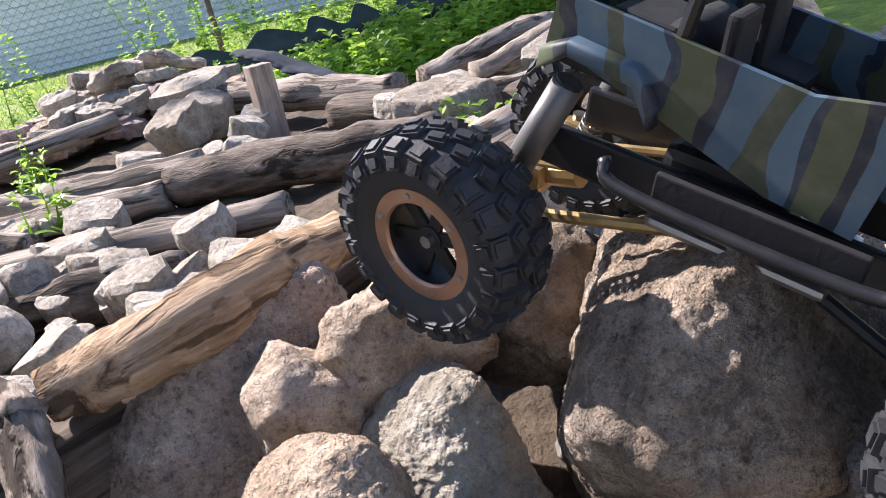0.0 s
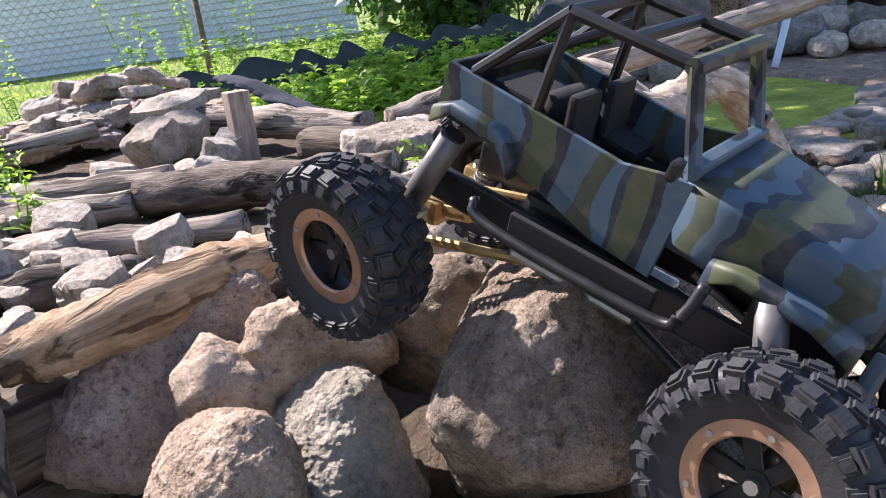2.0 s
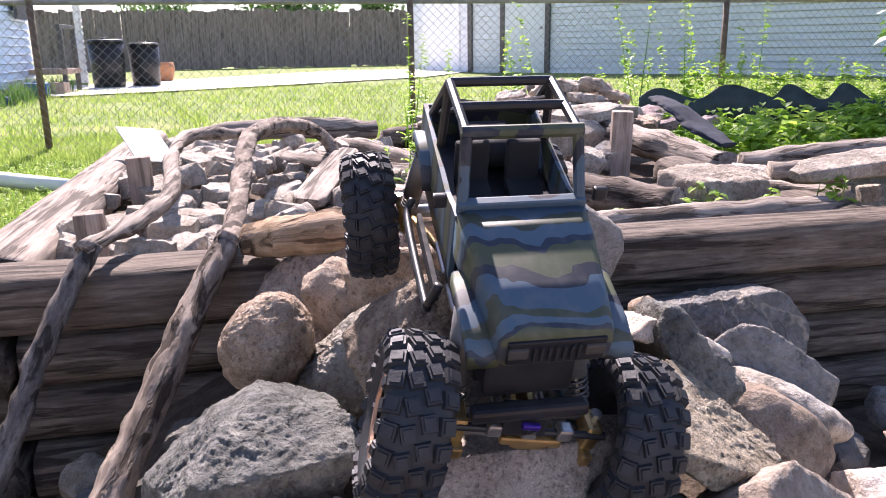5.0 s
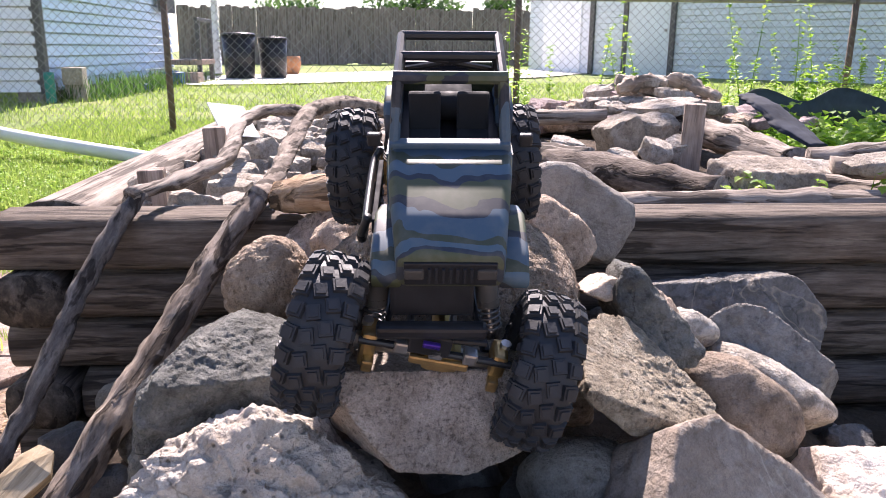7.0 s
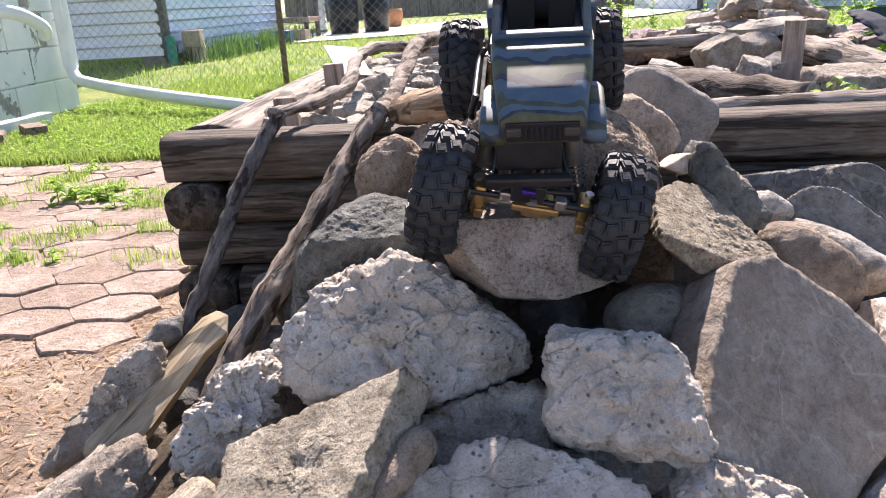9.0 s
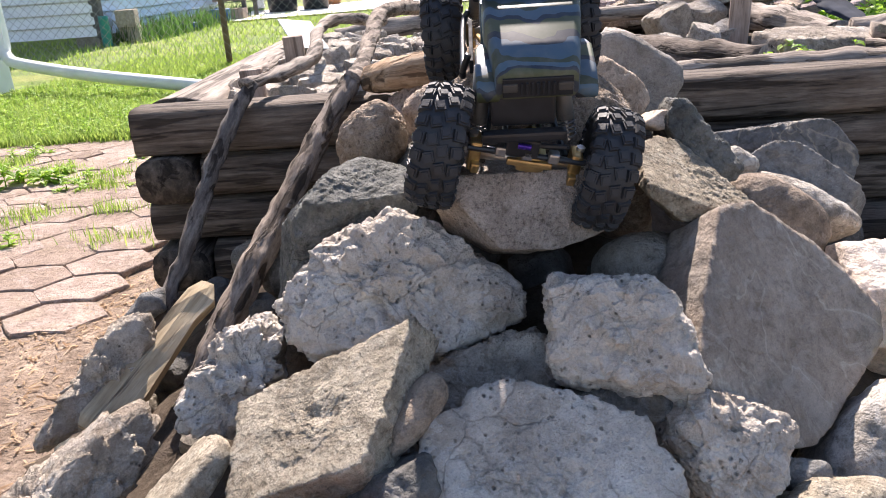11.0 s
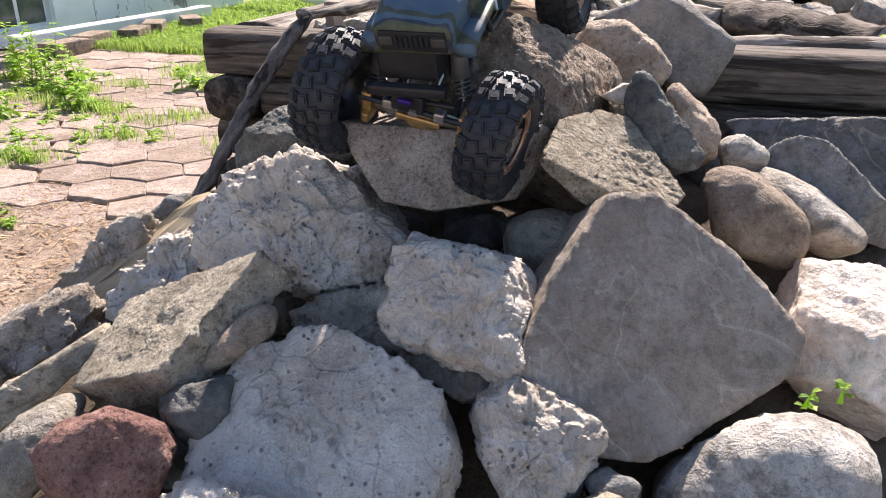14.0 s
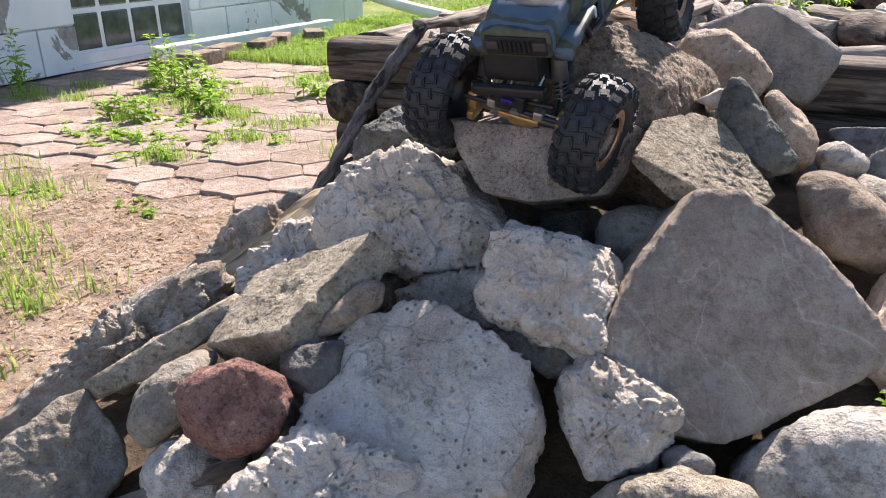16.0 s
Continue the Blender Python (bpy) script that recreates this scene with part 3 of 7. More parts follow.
# ---- the raised bed's timber wall ----
def timber_mesh(length, w, h, seed, end_mat, mat, square=1.0):
    """A landscape timber along x: flat above and below, rounded at the sides."""
    prof = []
    for a in np.linspace(0, 2 * math.pi, 36, endpoint=False):
        ca, sa = math.cos(a), math.sin(a)
        k = (abs(ca) ** (2.6 * square) + abs(sa) ** (3.2 * square)) ** (-1 / (2.9 * square))
        prof.append((ca * k * w / 2, sa * k * h / 2))
    n = max(8, int(length / 0.02))
    xs = np.linspace(0, length, n)
    P = np.array([(x, y, z) for x in xs for y, z in prof])
    s = np.array((seed * 3.1, seed * 1.7, 0))
    rad = P * np.array((0, 1, 1))
    rad /= np.linalg.norm(rad, axis=1)[:, None]
    d = 0.0016 * fbm(P * np.array((1.5, 45, 45)) + s, 3) + 0.007 * np.minimum(0, perlin(P * np.array((1.2, 90, 90)) + s + 5) + 0.12) + 0.002 * perlin(P * np.array((6, 6, 6)) + s)
    P = P + rad * d[:, None]
    m = len(prof)
    f, ix = [], []
    for i in range(n - 1):
        for j in range(m):
            f.append((i * m + j, (i + 1) * m + j, (i + 1) * m + (j + 1) % m, i * m + (j + 1) % m))
            ix.append(0)
    P = list(P)
    for i, fl in ((0, 1), (n - 1, 0)):
        c = len(P)
        P.append((xs[i] + (-0.002 if i == 0 else 0.002), 0, 0))
        for j in range(m):
            a, b = i * m + j, i * m + (j + 1) % m
            f.append((c, a, b) if fl else (c, b, a))
            ix.append(1)
    return mesh_of("timber", P, f, (mat, end_mat), True, ix)


WALL_X0, WALL_X1, WALL_Y = -0.22, 1.15, 0.50
TH, TW = 0.074, 0.095
wall = tagged(new("wall_front"), "retaining wall of stacked weathered landscape timbers", "retaining wall", kind="structure")
for k in range(5):
    z = 0.37 - TH * (k + 0.5)
    inset = 0.0 if k % 2 == 0 else TW
    L = WALL_X1 - WALL_X0 - inset + (0.0, -0.012, 0.028, -0.03, 0.0)[k]
    t = part("timber", timber_mesh(L, TW, TH * 0.99, k + 1, TIMBER_END, TIMBER, 2.0 if k == 0 else 1.0), None, wall)
    t.location = (WALL_X0 + inset, WALL_Y + TW / 2 + 0.006 * (k % 3), z)
side = tagged(new("wall_side"), "side of the raised bed built of pale weathered timbers", "retaining wall", kind="structure")
for k in range(5):
    z = 0.37 - TH * (k + 0.5)
    inset = TW if k % 2 == 0 else -0.01
    t = part("timber", timber_mesh(1.75 - inset, TW * (1.12 if k == 0 else 1), TH * (1.08 if k == 0 else 0.99), k + 11, TIMBER_END, TIMBER if k else LOGWOOD), None, side)
    t.matrix_world = pose(WALL_X0 + TW / 2 - 0.004, WALL_Y + inset, z, 0, 0, 91.2)
right = tagged(new("wall_right"), "short timber end wall of the raised bed by the pond", "retaining wall", kind="structure")
for k in range(5):
    t = part("timber", timber_mesh(0.62, TW, TH * 0.99, k + 21, TIMBER_END, TIMBER), None, right)
    t.matrix_world = pose(WALL_X1 - 0.06, WALL_Y + TW + 0.004, 0.365 - TH * (k + 0.5), 0, 0, 90)


# soil in the bed, and the mound under the stone pile
def bed_height(x, y):
    z = 0.30 + 0.025 * fbm(np.c_[x * 6, y * 6, x * 0 + 1], 4)
    out = np.maximum(np.maximum(-0.19 - x, x - 1.12 - 0.25 * smoothstep(0.9, 1.4, y)), y - 2.35)
    return z * (1 - smoothstep(0.0, 0.12, out)) - 0.05 * smoothstep(0.0, 0.12, out)


bed = tagged(grid_sheet("bed_soil", np.linspace(-0.17, 1.7, 70), np.linspace(0.585, 2.6, 70), bed_height, SOIL), "dark crumbly soil filling the raised bed", "soil", kind="structure")


def mound_height(x, y):
    ridge = np.exp(-((x - 0.36) / 0.48) ** 4)
    z = np.interp(y, (-0.6, -0.45, -0.3, -0.1, 0.1, 0.3, 0.5), (-0.03, 0.015, 0.04, 0.09, 0.17, 0.245, 0.26)) * ridge
    z = z + 0.075 * np.exp(-((x - 0.98) / 0.22) ** 2) * smoothstep(-0.1, 0.2, y)
    z = z + 0.085 * np.exp(-((x - 0.37) / 0.10) ** 2 - ((y - 0.06) / 0.075) ** 2)
    return z + 0.015 * fbm(np.c_[x * 12, y * 12, x * 0 + 8], 3) - 0.02


mound = tagged(grid_sheet("mound", np.linspace(-0.35, 1.35, 90), np.linspace(-0.65, 0.515, 60), mound_height, SOIL), "dark earth showing in the gaps of the stone pile", "soil", kind="structure")

# ---- the stone pile ----
hewn("boulder", GRANITE, (0.362, 0.175, 0.365), ((-0.10, -0.90, 0.42, 0.091), (0, 0, -1, 0.125), (0.10, 0.99, 0.10, 0.113), (0.36, -0.86, 0.36, 0.112), (-0.66, -0.56, 0.51, 0.110), (0, -0.80, -0.60, 0.089),
     (-0.36, 0.86, 0.36, 0.057), (0.93, -0.11, 0.35, 0.106), (-0.35, -0.41, -0.84, 0.078), (0.09, 0.36, 0.93, 0.0705), (0.97, -0.19, 0.14, 0.110), (-0.85, 0.27, -0.45, 0.096),
     (0.62, 0.0, 0.78, 0.089), (-0.21, 0.36, 0.91, 0.069), (-0.66, 0.74, -0.10, 0.082), (0.43, -0.29, 0.85, 0.093), (-0.59, -0.33, -0.74, 0.089), (-0.64, 0.15, 0.75, 0.098),
     (-0.90, -0.09, -0.42, 0.107), (0.62, -0.75, 0.24, 0.120)), "large brown granite boulder with grey lichen under the truck", p=20, rough=0.0050, detail=7, category="boulder", lump=0.003, swell=1.045)
hewn("wedge_stone", SANDGREY, (0.52, 0.085, 0.305), ((0.45, -0.32, 0.83, 0.027), (0, 0, -1, 0.095), (0, 1, 0, 0.065), (0.10, -0.99, -0.10, 0.066), (-0.80, 0.10, -0.60, 0.033), (0.08, -0.30, -0.95, 0.020), (-0.47, 0.86, 0.17, 0.050),
     (0.76, 0.20, 0.62, 0.034), (-0.94, -0.06, 0.35, 0.085), (-0.89, 0.44, -0.14, 0.049), (-0.63, -0.12, -0.76, 0.031), (0.87, -0.12, -0.47, 0.047), (-0.60, 0.41, 0.69, 0.075)),
     "rough pitted grey wedge stone leaning beside the boulder", p=70, rough=0.0030, detail=7, pocks=0.0016, swell=1.02)
rock('pointed_stone', DARKSLATE, (0.541, 0.160, 0.343), (0.06, -0.97, 0.22), [(-157, 0.026), (-132, 0.025), (-76, 0.049), (-45, 0.059), (38, 0.019), (52, 0.031), (156, 0.047)], 0.030, 0.045, 'dark pointed slate stone with a flat ledge', p=40, bulge=0.70, rough=0.0050, detail=6)
rock('stone', PALEPINK, (0.501, 0.172, 0.371), (0.11, -0.98, 0.19), [(-118, 0.012), (-81, 0.007), (-3, 0.016), (92, 0.008), (122, 0.009)], 0.020, 0.040, 'small bright flat stone beside the pointed slate', p=20, bulge=0.70, rough=0.0030)
rock('boulder', TAN, (0.173, 0.289, 0.346), (0.01, -0.93, 0.36), [(-168, 0.05), (-141, 0.053), (-97, 0.056), (-45, 0.044), (-25, 0.04), (3, 0.049), (61, 0.061), (93, 0.05), (124, 0.043), (149, 0.046)], 0.055, 0.060, 'smooth rounded tan boulder with a dimpled skin', p=6, bulge=0.30, rough=0.0040, detail=7)
rock('boulder', GREYGREEN, (0.258, 0.292, 0.309), (-0.09, -0.91, 0.40), [(-154, 0.066), (-98, 0.057), (-2, 0.045), (58, 0.074), (131, 0.049), (136, 0.047), (159, 0.052)], 0.050, 0.060, 'grey green boulder with a wavy weathered face', p=9, bulge=0.40, rough=0.0060, detail=7)
rock('boulder', TAN, (0.254, 0.391, 0.346), (-0.48, -0.75, 0.46), [(-175, 0.04), (-111, 0.035), (-59, 0.047), (-6, 0.047), (44, 0.032), (54, 0.034), (111, 0.05), (148, 0.046)], 0.050, 0.060, 'small tan granite stone with a rounded top', p=9, bulge=0.40, rough=0.0050)
rock('boulder', GRANITE_PINK, (0.259, 0.478, 0.322), (-0.42, -0.81, 0.41), [(-112, 0.079), (-35, 0.081), (-7, 0.091), (17, 0.105), (79, 0.105), (116, 0.064), (141, 0.091), (173, 0.121)], 0.060, 0.090, 'large pinkish granite boulder with a sloping face', p=12, bulge=0.50, rough=0.0070, detail=7)
rock('boulder', TAN, (0.318, 0.352, 0.372), (-0.60, -0.72, 0.34), [(-88, 0.04), (-82, 0.039), (3, 0.056), (85, 0.047), (108, 0.041), (130, 0.05), (175, 0.057)], 0.045, 0.050, 'weathered tan stone wedged behind the boulder', p=12, bulge=0.50, rough=0.0080)
rock('stone', BROWN, (0.391, 0.290, 0.362), (0.14, -0.97, 0.19), [(-174, 0.043), (-93, 0.047), (-20, 0.053), (22, 0.041), (73, 0.051), (139, 0.052)], 0.050, 0.060, 'brown stone wedged behind the large boulder', p=14, bulge=0.50, rough=0.0060)
rock('concrete_chunk', CONCRETE, (0.209, 0.004, 0.246), (0.07, -0.92, 0.38), [(-146, 0.105), (-95, 0.062), (-95, 0.062), (-62, 0.08), (-61, 0.081), (38, 0.087), (49, 0.076), (68, 0.077), (111, 0.075), (139, 0.089), (166, 0.101)], 0.050, 0.070, 'broken chunk of rough pale concrete with embedded pebbles', p=16, bulge=0.60, rough=0.0100, detail=7)
hewn("angular_stone", DARKSLATE, (0.145, 0.13, 0.275), ((0.09, -0.33, 0.94, 0.074), (-0.48, -0.84, 0.25, 0.083), (0.25, -0.93, -0.20, 0.055), (0, 0, -1, 0.105), (0, 1, 0, 0.070), (-0.71, 0.02, 0.70, 0.055), (0.81, -0.38, -0.45, 0.068),
     (-0.95, -0.27, 0.15, 0.059), (0.30, 0.25, 0.92, 0.084), (0.91, -0.03, -0.41, 0.064), (-0.35, 0.16, 0.92, 0.067), (0.97, 0.12, 0.20, 0.096)),
     "blue grey angular stone with chipped facets", p=80, rough=0.0060, detail=7, lump=0.006, swell=1.02)
rock('stone', GREYGREEN, (0.455, 0.044, 0.248), (-0.23, -0.90, 0.36), [(-152, 0.049), (-99, 0.031), (-78, 0.036), (5, 0.044), (32, 0.043), (89, 0.036), (112, 0.035), (145, 0.044)], 0.040, 0.060, 'smooth grey stone with a bright worn top', p=8, bulge=0.35, rough=0.0030)
rock('concrete_chunk', CONCRETE, (0.407, -0.083, 0.235), (-0.22, -0.87, 0.45), [(-169, 0.059), (-165, 0.059), (-94, 0.047), (-81, 0.056), (-10, 0.076), (24, 0.054), (54, 0.057), (91, 0.051), (117, 0.069)], 0.045, 0.050, 'squarish broken concrete chunk with exposed gravel', p=20, bulge=0.75, rough=0.0075, detail=7)
rock('slab_stone', SLAB, (0.552, -0.034, 0.211), (0.50, -0.68, 0.54), [(-175, 0.127), (-150, 0.116), (-104, 0.109), (-75, 0.089), (-71, 0.092), (-26, 0.135), (32, 0.103), (46, 0.099), (86, 0.115), (133, 0.099), (142, 0.101)], 0.026, 0.050, 'large flat brown grey slab with a pale vein', p=50, bulge=0.90, rough=0.0020, detail=7, facets=2, under=0.75)
rock('flat_stone', SANDGREY, (0.152, -0.145, 0.202), (-0.41, -0.37, 0.83), [(-132, 0.076), (-45, 0.059), (22, 0.065), (140, 0.051)], 0.018, 0.022, 'flat rectangular grey brown stone with chipped edges', p=60, bulge=0.97, rough=0.0042, detail=7, facets=0)
rock('concrete_slab', CONCRETE, (0.322, -0.201, 0.156), (0.02, -0.57, 0.82), [(-146, 0.107), (-89, 0.089), (-71, 0.085), (-6, 0.104), (-1, 0.104), (21, 0.106), (67, 0.089), (72, 0.088), (104, 0.1), (129, 0.101), (174, 0.093)], 0.020, 0.060, 'broad pale concrete slab with a broken edge', p=40, bulge=0.90, rough=0.0055, detail=7, facets=2, under=0.75)
rock('concrete_chunk', CONCRETE, (0.477, -0.143, 0.158), (0.16, -0.80, 0.57), [(-171, 0.048), (-149, 0.044), (-130, 0.047), (-68, 0.05), (-24, 0.051), (-13, 0.052), (54, 0.045), (68, 0.042), (112, 0.054), (152, 0.057)], 0.040, 0.050, 'small lumpy pale concrete chunk', p=14, bulge=0.60, rough=0.0070, detail=7)
rock('red_stone', REDSTONE, (0.173, -0.262, 0.157), (0.59, -0.62, 0.53), [(-175, 0.047), (-129, 0.042), (-90, 0.041), (-33, 0.046), (3, 0.048), (63, 0.04), (95, 0.039), (125, 0.047)], 0.040, 0.050, 'dull red granite cobble with flat sides', p=44, bulge=0.70, rough=0.0030, detail=6)
rock('cobble', GREYGREEN, (0.075, -0.246, 0.132), (0.65, -0.57, 0.51), [(-169, 0.046), (-104, 0.049), (-58, 0.029), (-40, 0.023), (42, 0.059), (101, 0.032), (119, 0.027), (150, 0.03)], 0.035, 0.045, 'smooth rounded brown grey cobble', p=7, bulge=0.30, rough=0.0030)
rock('cobble', BROWN, (0.225, -0.149, 0.211), (0.50, -0.73, 0.46), [(-131, 0.042), (-79, 0.02), (-57, 0.016), (-13, 0.029), (75, 0.031), (118, 0.017), (142, 0.018)], 0.030, 0.040, 'dark oval cobble under the flat stone', p=6, bulge=0.25, rough=0.0020)
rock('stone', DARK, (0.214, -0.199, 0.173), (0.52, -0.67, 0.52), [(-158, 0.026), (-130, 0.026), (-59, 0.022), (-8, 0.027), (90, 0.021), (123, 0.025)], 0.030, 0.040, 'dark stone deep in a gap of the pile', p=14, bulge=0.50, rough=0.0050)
rock('concrete_chunk', OLDCONCRETE, (0.297, -0.053, 0.188), (-0.05, -0.87, 0.48), [(-138, 0.062), (-81, 0.032), (-77, 0.031), (1, 0.065), (42, 0.06), (107, 0.031), (118, 0.036)], 0.030, 0.050, 'grey concrete chunk low in the pile', p=16, bulge=0.60, rough=0.0090, detail=6)
rock('stone', SLATE, (0.402, -0.107, 0.184), (-0.20, -0.83, 0.51), [(-113, 0.018), (-106, 0.014), (-76, 0.022), (-7, 0.041), (70, 0.018), (101, 0.017)], 0.025, 0.040, 'grey ledge stone under the concrete chunk', p=20, bulge=0.70, rough=0.0050)
rock('cobble', BROWN, (0.643, 0.167, 0.251), (-0.25, -0.92, 0.32), [(-160, 0.047), (-126, 0.041), (-98, 0.048), (-55, 0.063), (4, 0.056), (44, 0.042), (61, 0.04), (92, 0.05), (141, 0.071)], 0.045, 0.060, 'rounded grey cobble with a dark stained face', p=7, bulge=0.30, rough=0.0030)
rock('boulder', PALE, (0.706, 0.231, 0.240), (-0.30, -0.91, 0.30), [(-128, 0.025), (-78, 0.048), (-13, 0.071), (56, 0.027), (60, 0.025), (73, 0.028), (122, 0.067)], 0.050, 0.060, 'long smooth pale grey boulder', p=7, bulge=0.30, rough=0.0030)
hewn("stone", SLATE, (0.72, 0.305, 0.255), ((-0.30, -0.80, 0.52, 0.034), (0, 0, -1, 0.125), (0, 1, 0, 0.055), (0.95, -0.28, -0.13, 0.092), (-0.42, -0.15, -0.89, 0.030), (0.67, 0.08, 0.74, 0.038), (-0.32, 0.57, 0.76, 0.051), (-0.60, 0.64, 0.48, 0.054),
     (0.64, -0.74, -0.21, 0.080), (0.19, 0.28, 0.94, 0.047), (-0.9, -0.3, 0.1, 0.075)), "grey triangular slab stone", p=70, rough=0.0040, detail=6, lump=0.003)
hewn("stone", STRIPED, (0.735, 0.42, 0.27), ((-0.25, -0.86, 0.45, 0.045), (0.35, -0.90, 0.25, 0.062), (0, 0, -1, 0.120), (0, 1, 0, 0.070), (0.73, -0.20, 0.65, 0.085), (-0.08, 0.23, 0.97, 0.0345), (0.90, -0.33, -0.28, 0.122), (-0.78, 0.54, 0.33, 0.113), (0.76, -0.64, 0.06, 0.112), (-0.63, 0.42, 0.65, 0.089),
     (0.26, 0.15, 0.95, 0.0554), (0.45, 0, 0.89, 0.067), (-0.8, -0.2, -0.5, 0.09), (0.1, -0.75, -0.65, 0.075)), "dark blue grey stone with white streaks along the wall", p=70, rough=0.0060, detail=6, lump=0.005)
hewn("white_stone", PALEPINK, (0.746, 0.075, 0.178), ((-0.30, -0.38, 0.87, 0.052), (0.45, -0.30, 0.84, 0.050), (-0.55, -0.80, 0.22, 0.058), (0.30, -0.94, 0.15, 0.060), (-0.95, -0.05, 0.30, 0.070), (-0.70, 0.1, -0.70, 0.075), (0.95, -0.10, 0.25, 0.082), (0.80, -0.3, -0.5, 0.075),
     (0, 1, 0, 0.06), (0.1, 0.6, 0.8, 0.066), (-0.3, -0.75, -0.6, 0.066), (0, 0, -1, 0.10)), "white and pinkish angular quartz stone", p=80, rough=0.0045, detail=6, lump=0.004)
rock('boulder', PALE, (0.662, -0.091, 0.112), (-0.15, -0.82, 0.56), [(-161, 0.092), (-77, 0.052), (-1, 0.079), (17, 0.084), (69, 0.079), (104, 0.063), (131, 0.057), (141, 0.061)], 0.060, 0.070, 'grey granite boulder with dark veins', p=9, bulge=0.40, rough=0.0050)
rock('concrete_chunk', CONCRETE, (0.039, 0.009, 0.170), (0.27, -0.85, 0.45), [(-157, 0.067), (-87, 0.044), (-61, 0.038), (-44, 0.041), (-14, 0.05), (45, 0.063), (98, 0.047), (130, 0.035), (142, 0.038)], 0.035, 0.050, 'rough concrete chunk with a broken bright top', p=16, bulge=0.60, rough=0.0125, detail=7)
rock('concrete_chunk', OLDCONCRETE, (-0.109, -0.135, 0.099), (0.71, -0.55, 0.44), [(-99, 0.105), (-67, 0.028), (-39, 0.081), (67, 0.112), (96, 0.058), (123, 0.032)], 0.030, 0.060, 'long ridged piece of rough broken concrete', p=16, bulge=0.60, rough=0.0135, detail=7)
rock('slab_stone', SANDGREY, (0.017, -0.191, 0.143), (0.66, -0.59, 0.45), [(-151, 0.083), (-77, 0.02), (-60, 0.018), (18, 0.093), (111, 0.013)], 0.020, 0.050, 'thin grey slab tucked under the flat stone', p=24, bulge=0.80, rough=0.0040)
rock('white_stone', PALE, (0.109, -0.273, 0.071), (0.61, -0.54, 0.58), [(-173, 0.042), (-105, 0.031), (-22, 0.039), (-5, 0.037), (57, 0.035), (104, 0.036), (140, 0.037)], 0.035, 0.040, 'white rounded limestone cobble', p=9, bulge=0.40, rough=0.0050)
rock('stone', GREYGREEN, (-0.033, -0.304, 0.062), (0.71, -0.46, 0.53), [(-105, 0.047), (-58, 0.056), (0, 0.061), (22, 0.059), (91, 0.058), (118, 0.045), (168, 0.067)], 0.030, 0.050, 'dark angular stone at the foot of the pile', p=44, bulge=0.85, rough=0.0050, detail=6)
rock('concrete_chunk', CONCRETE, (0.283, -0.282, 0.121), (0.46, -0.64, 0.61), [(-178, 0.091), (-98, 0.03), (4, 0.086), (52, 0.05), (66, 0.038), (120, 0.053)], 0.030, 0.060, 'broken concrete edge piece in front of the slab', p=18, bulge=0.70, rough=0.0090, detail=7)
rock('stone', SANDGREY, (0.536, -0.180, 0.115), (0.10, -0.78, 0.62), [(-153, 0.068), (-79, 0.018), (21, 0.061), (87, 0.026), (108, 0.023), (137, 0.037)], 0.040, 0.050, 'low sandy grey stone', p=12, bulge=0.50, rough=0.0050)
rock('stone', SLATE, (0.543, -0.143, 0.125), (0.07, -0.81, 0.59), [(-150, 0.018), (-78, 0.015), (13, 0.022), (67, 0.015), (119, 0.019)], 0.030, 0.040, 'small grey angular stone in a gap', p=10, bulge=0.40, rough=0.0040, detail=4)
rock('concrete_chunk', OLDCONCRETE, (-0.158, 0.123, 0.115), (0.42, -0.80, 0.42), [(-95, 0.065), (-73, 0.039), (-44, 0.03), (-2, 0.068), (86, 0.061), (132, 0.028), (138, 0.028)], 0.030, 0.060, 'rough concrete piece beside the broken plank', p=16, bulge=0.60, rough=0.0125, detail=6)
rock('stone', SLATE, (-0.154, 0.277, 0.139), (0.37, -0.86, 0.36), [(-113, 0.027), (-72, 0.015), (-11, 0.025), (100, 0.018), (132, 0.016)], 0.030, 0.040, 'small dark stone by the wall foot', p=12, bulge=0.50, rough=0.0040, detail=4)
rock('slab_stone', GREYSLAB, (0.533, 0.462, 0.385), (0.01, -0.99, 0.15), [(-128, 0.045), (-98, 0.061), (-28, 0.084), (-4, 0.081), (56, 0.051), (85, 0.058), (113, 0.069)], 0.020, 0.050, 'dark grey slab stone leaning on the timber wall', p=22, bulge=0.75, rough=0.0030)
rock('boulder', TAN, (0.474, 0.367, 0.376), (0.06, -0.98, 0.17), [(-139, 0.047), (-92, 0.041), (-44, 0.061), (29, 0.052), (56, 0.041), (91, 0.046), (136, 0.056)], 0.050, 0.060, 'pale tan boulder beside the slab', p=9, bulge=0.40, rough=0.0050)
rock('stone', TAN, (0.573, 0.259, 0.323), (-0.03, -0.97, 0.24), [(-156, 0.018), (-151, 0.018), (-61, 0.044), (9, 0.026), (47, 0.021), (109, 0.049)], 0.030, 0.040, 'tan stone behind the pointed one', p=12, bulge=0.50, rough=0.0050, detail=4)
rock('stone', PALE, (0.630, 0.289, 0.285), (-0.08, -0.96, 0.27), [(-155, 0.023), (-78, 0.02), (-15, 0.027), (61, 0.02), (118, 0.023)], 0.030, 0.050, 'small grey stone between the cobbles', p=10, bulge=0.50, rough=0.0040, detail=4)
rock('stone', SLATE, (0.989, 0.355, 0.141), (-0.74, -0.55, 0.39), [(-108, 0.035), (-66, 0.034), (-9, 0.05), (83, 0.031), (97, 0.029), (176, 0.051)], 0.040, 0.060, 'flat grey stone near the wall end', p=20, bulge=0.70, rough=0.0050, detail=4)
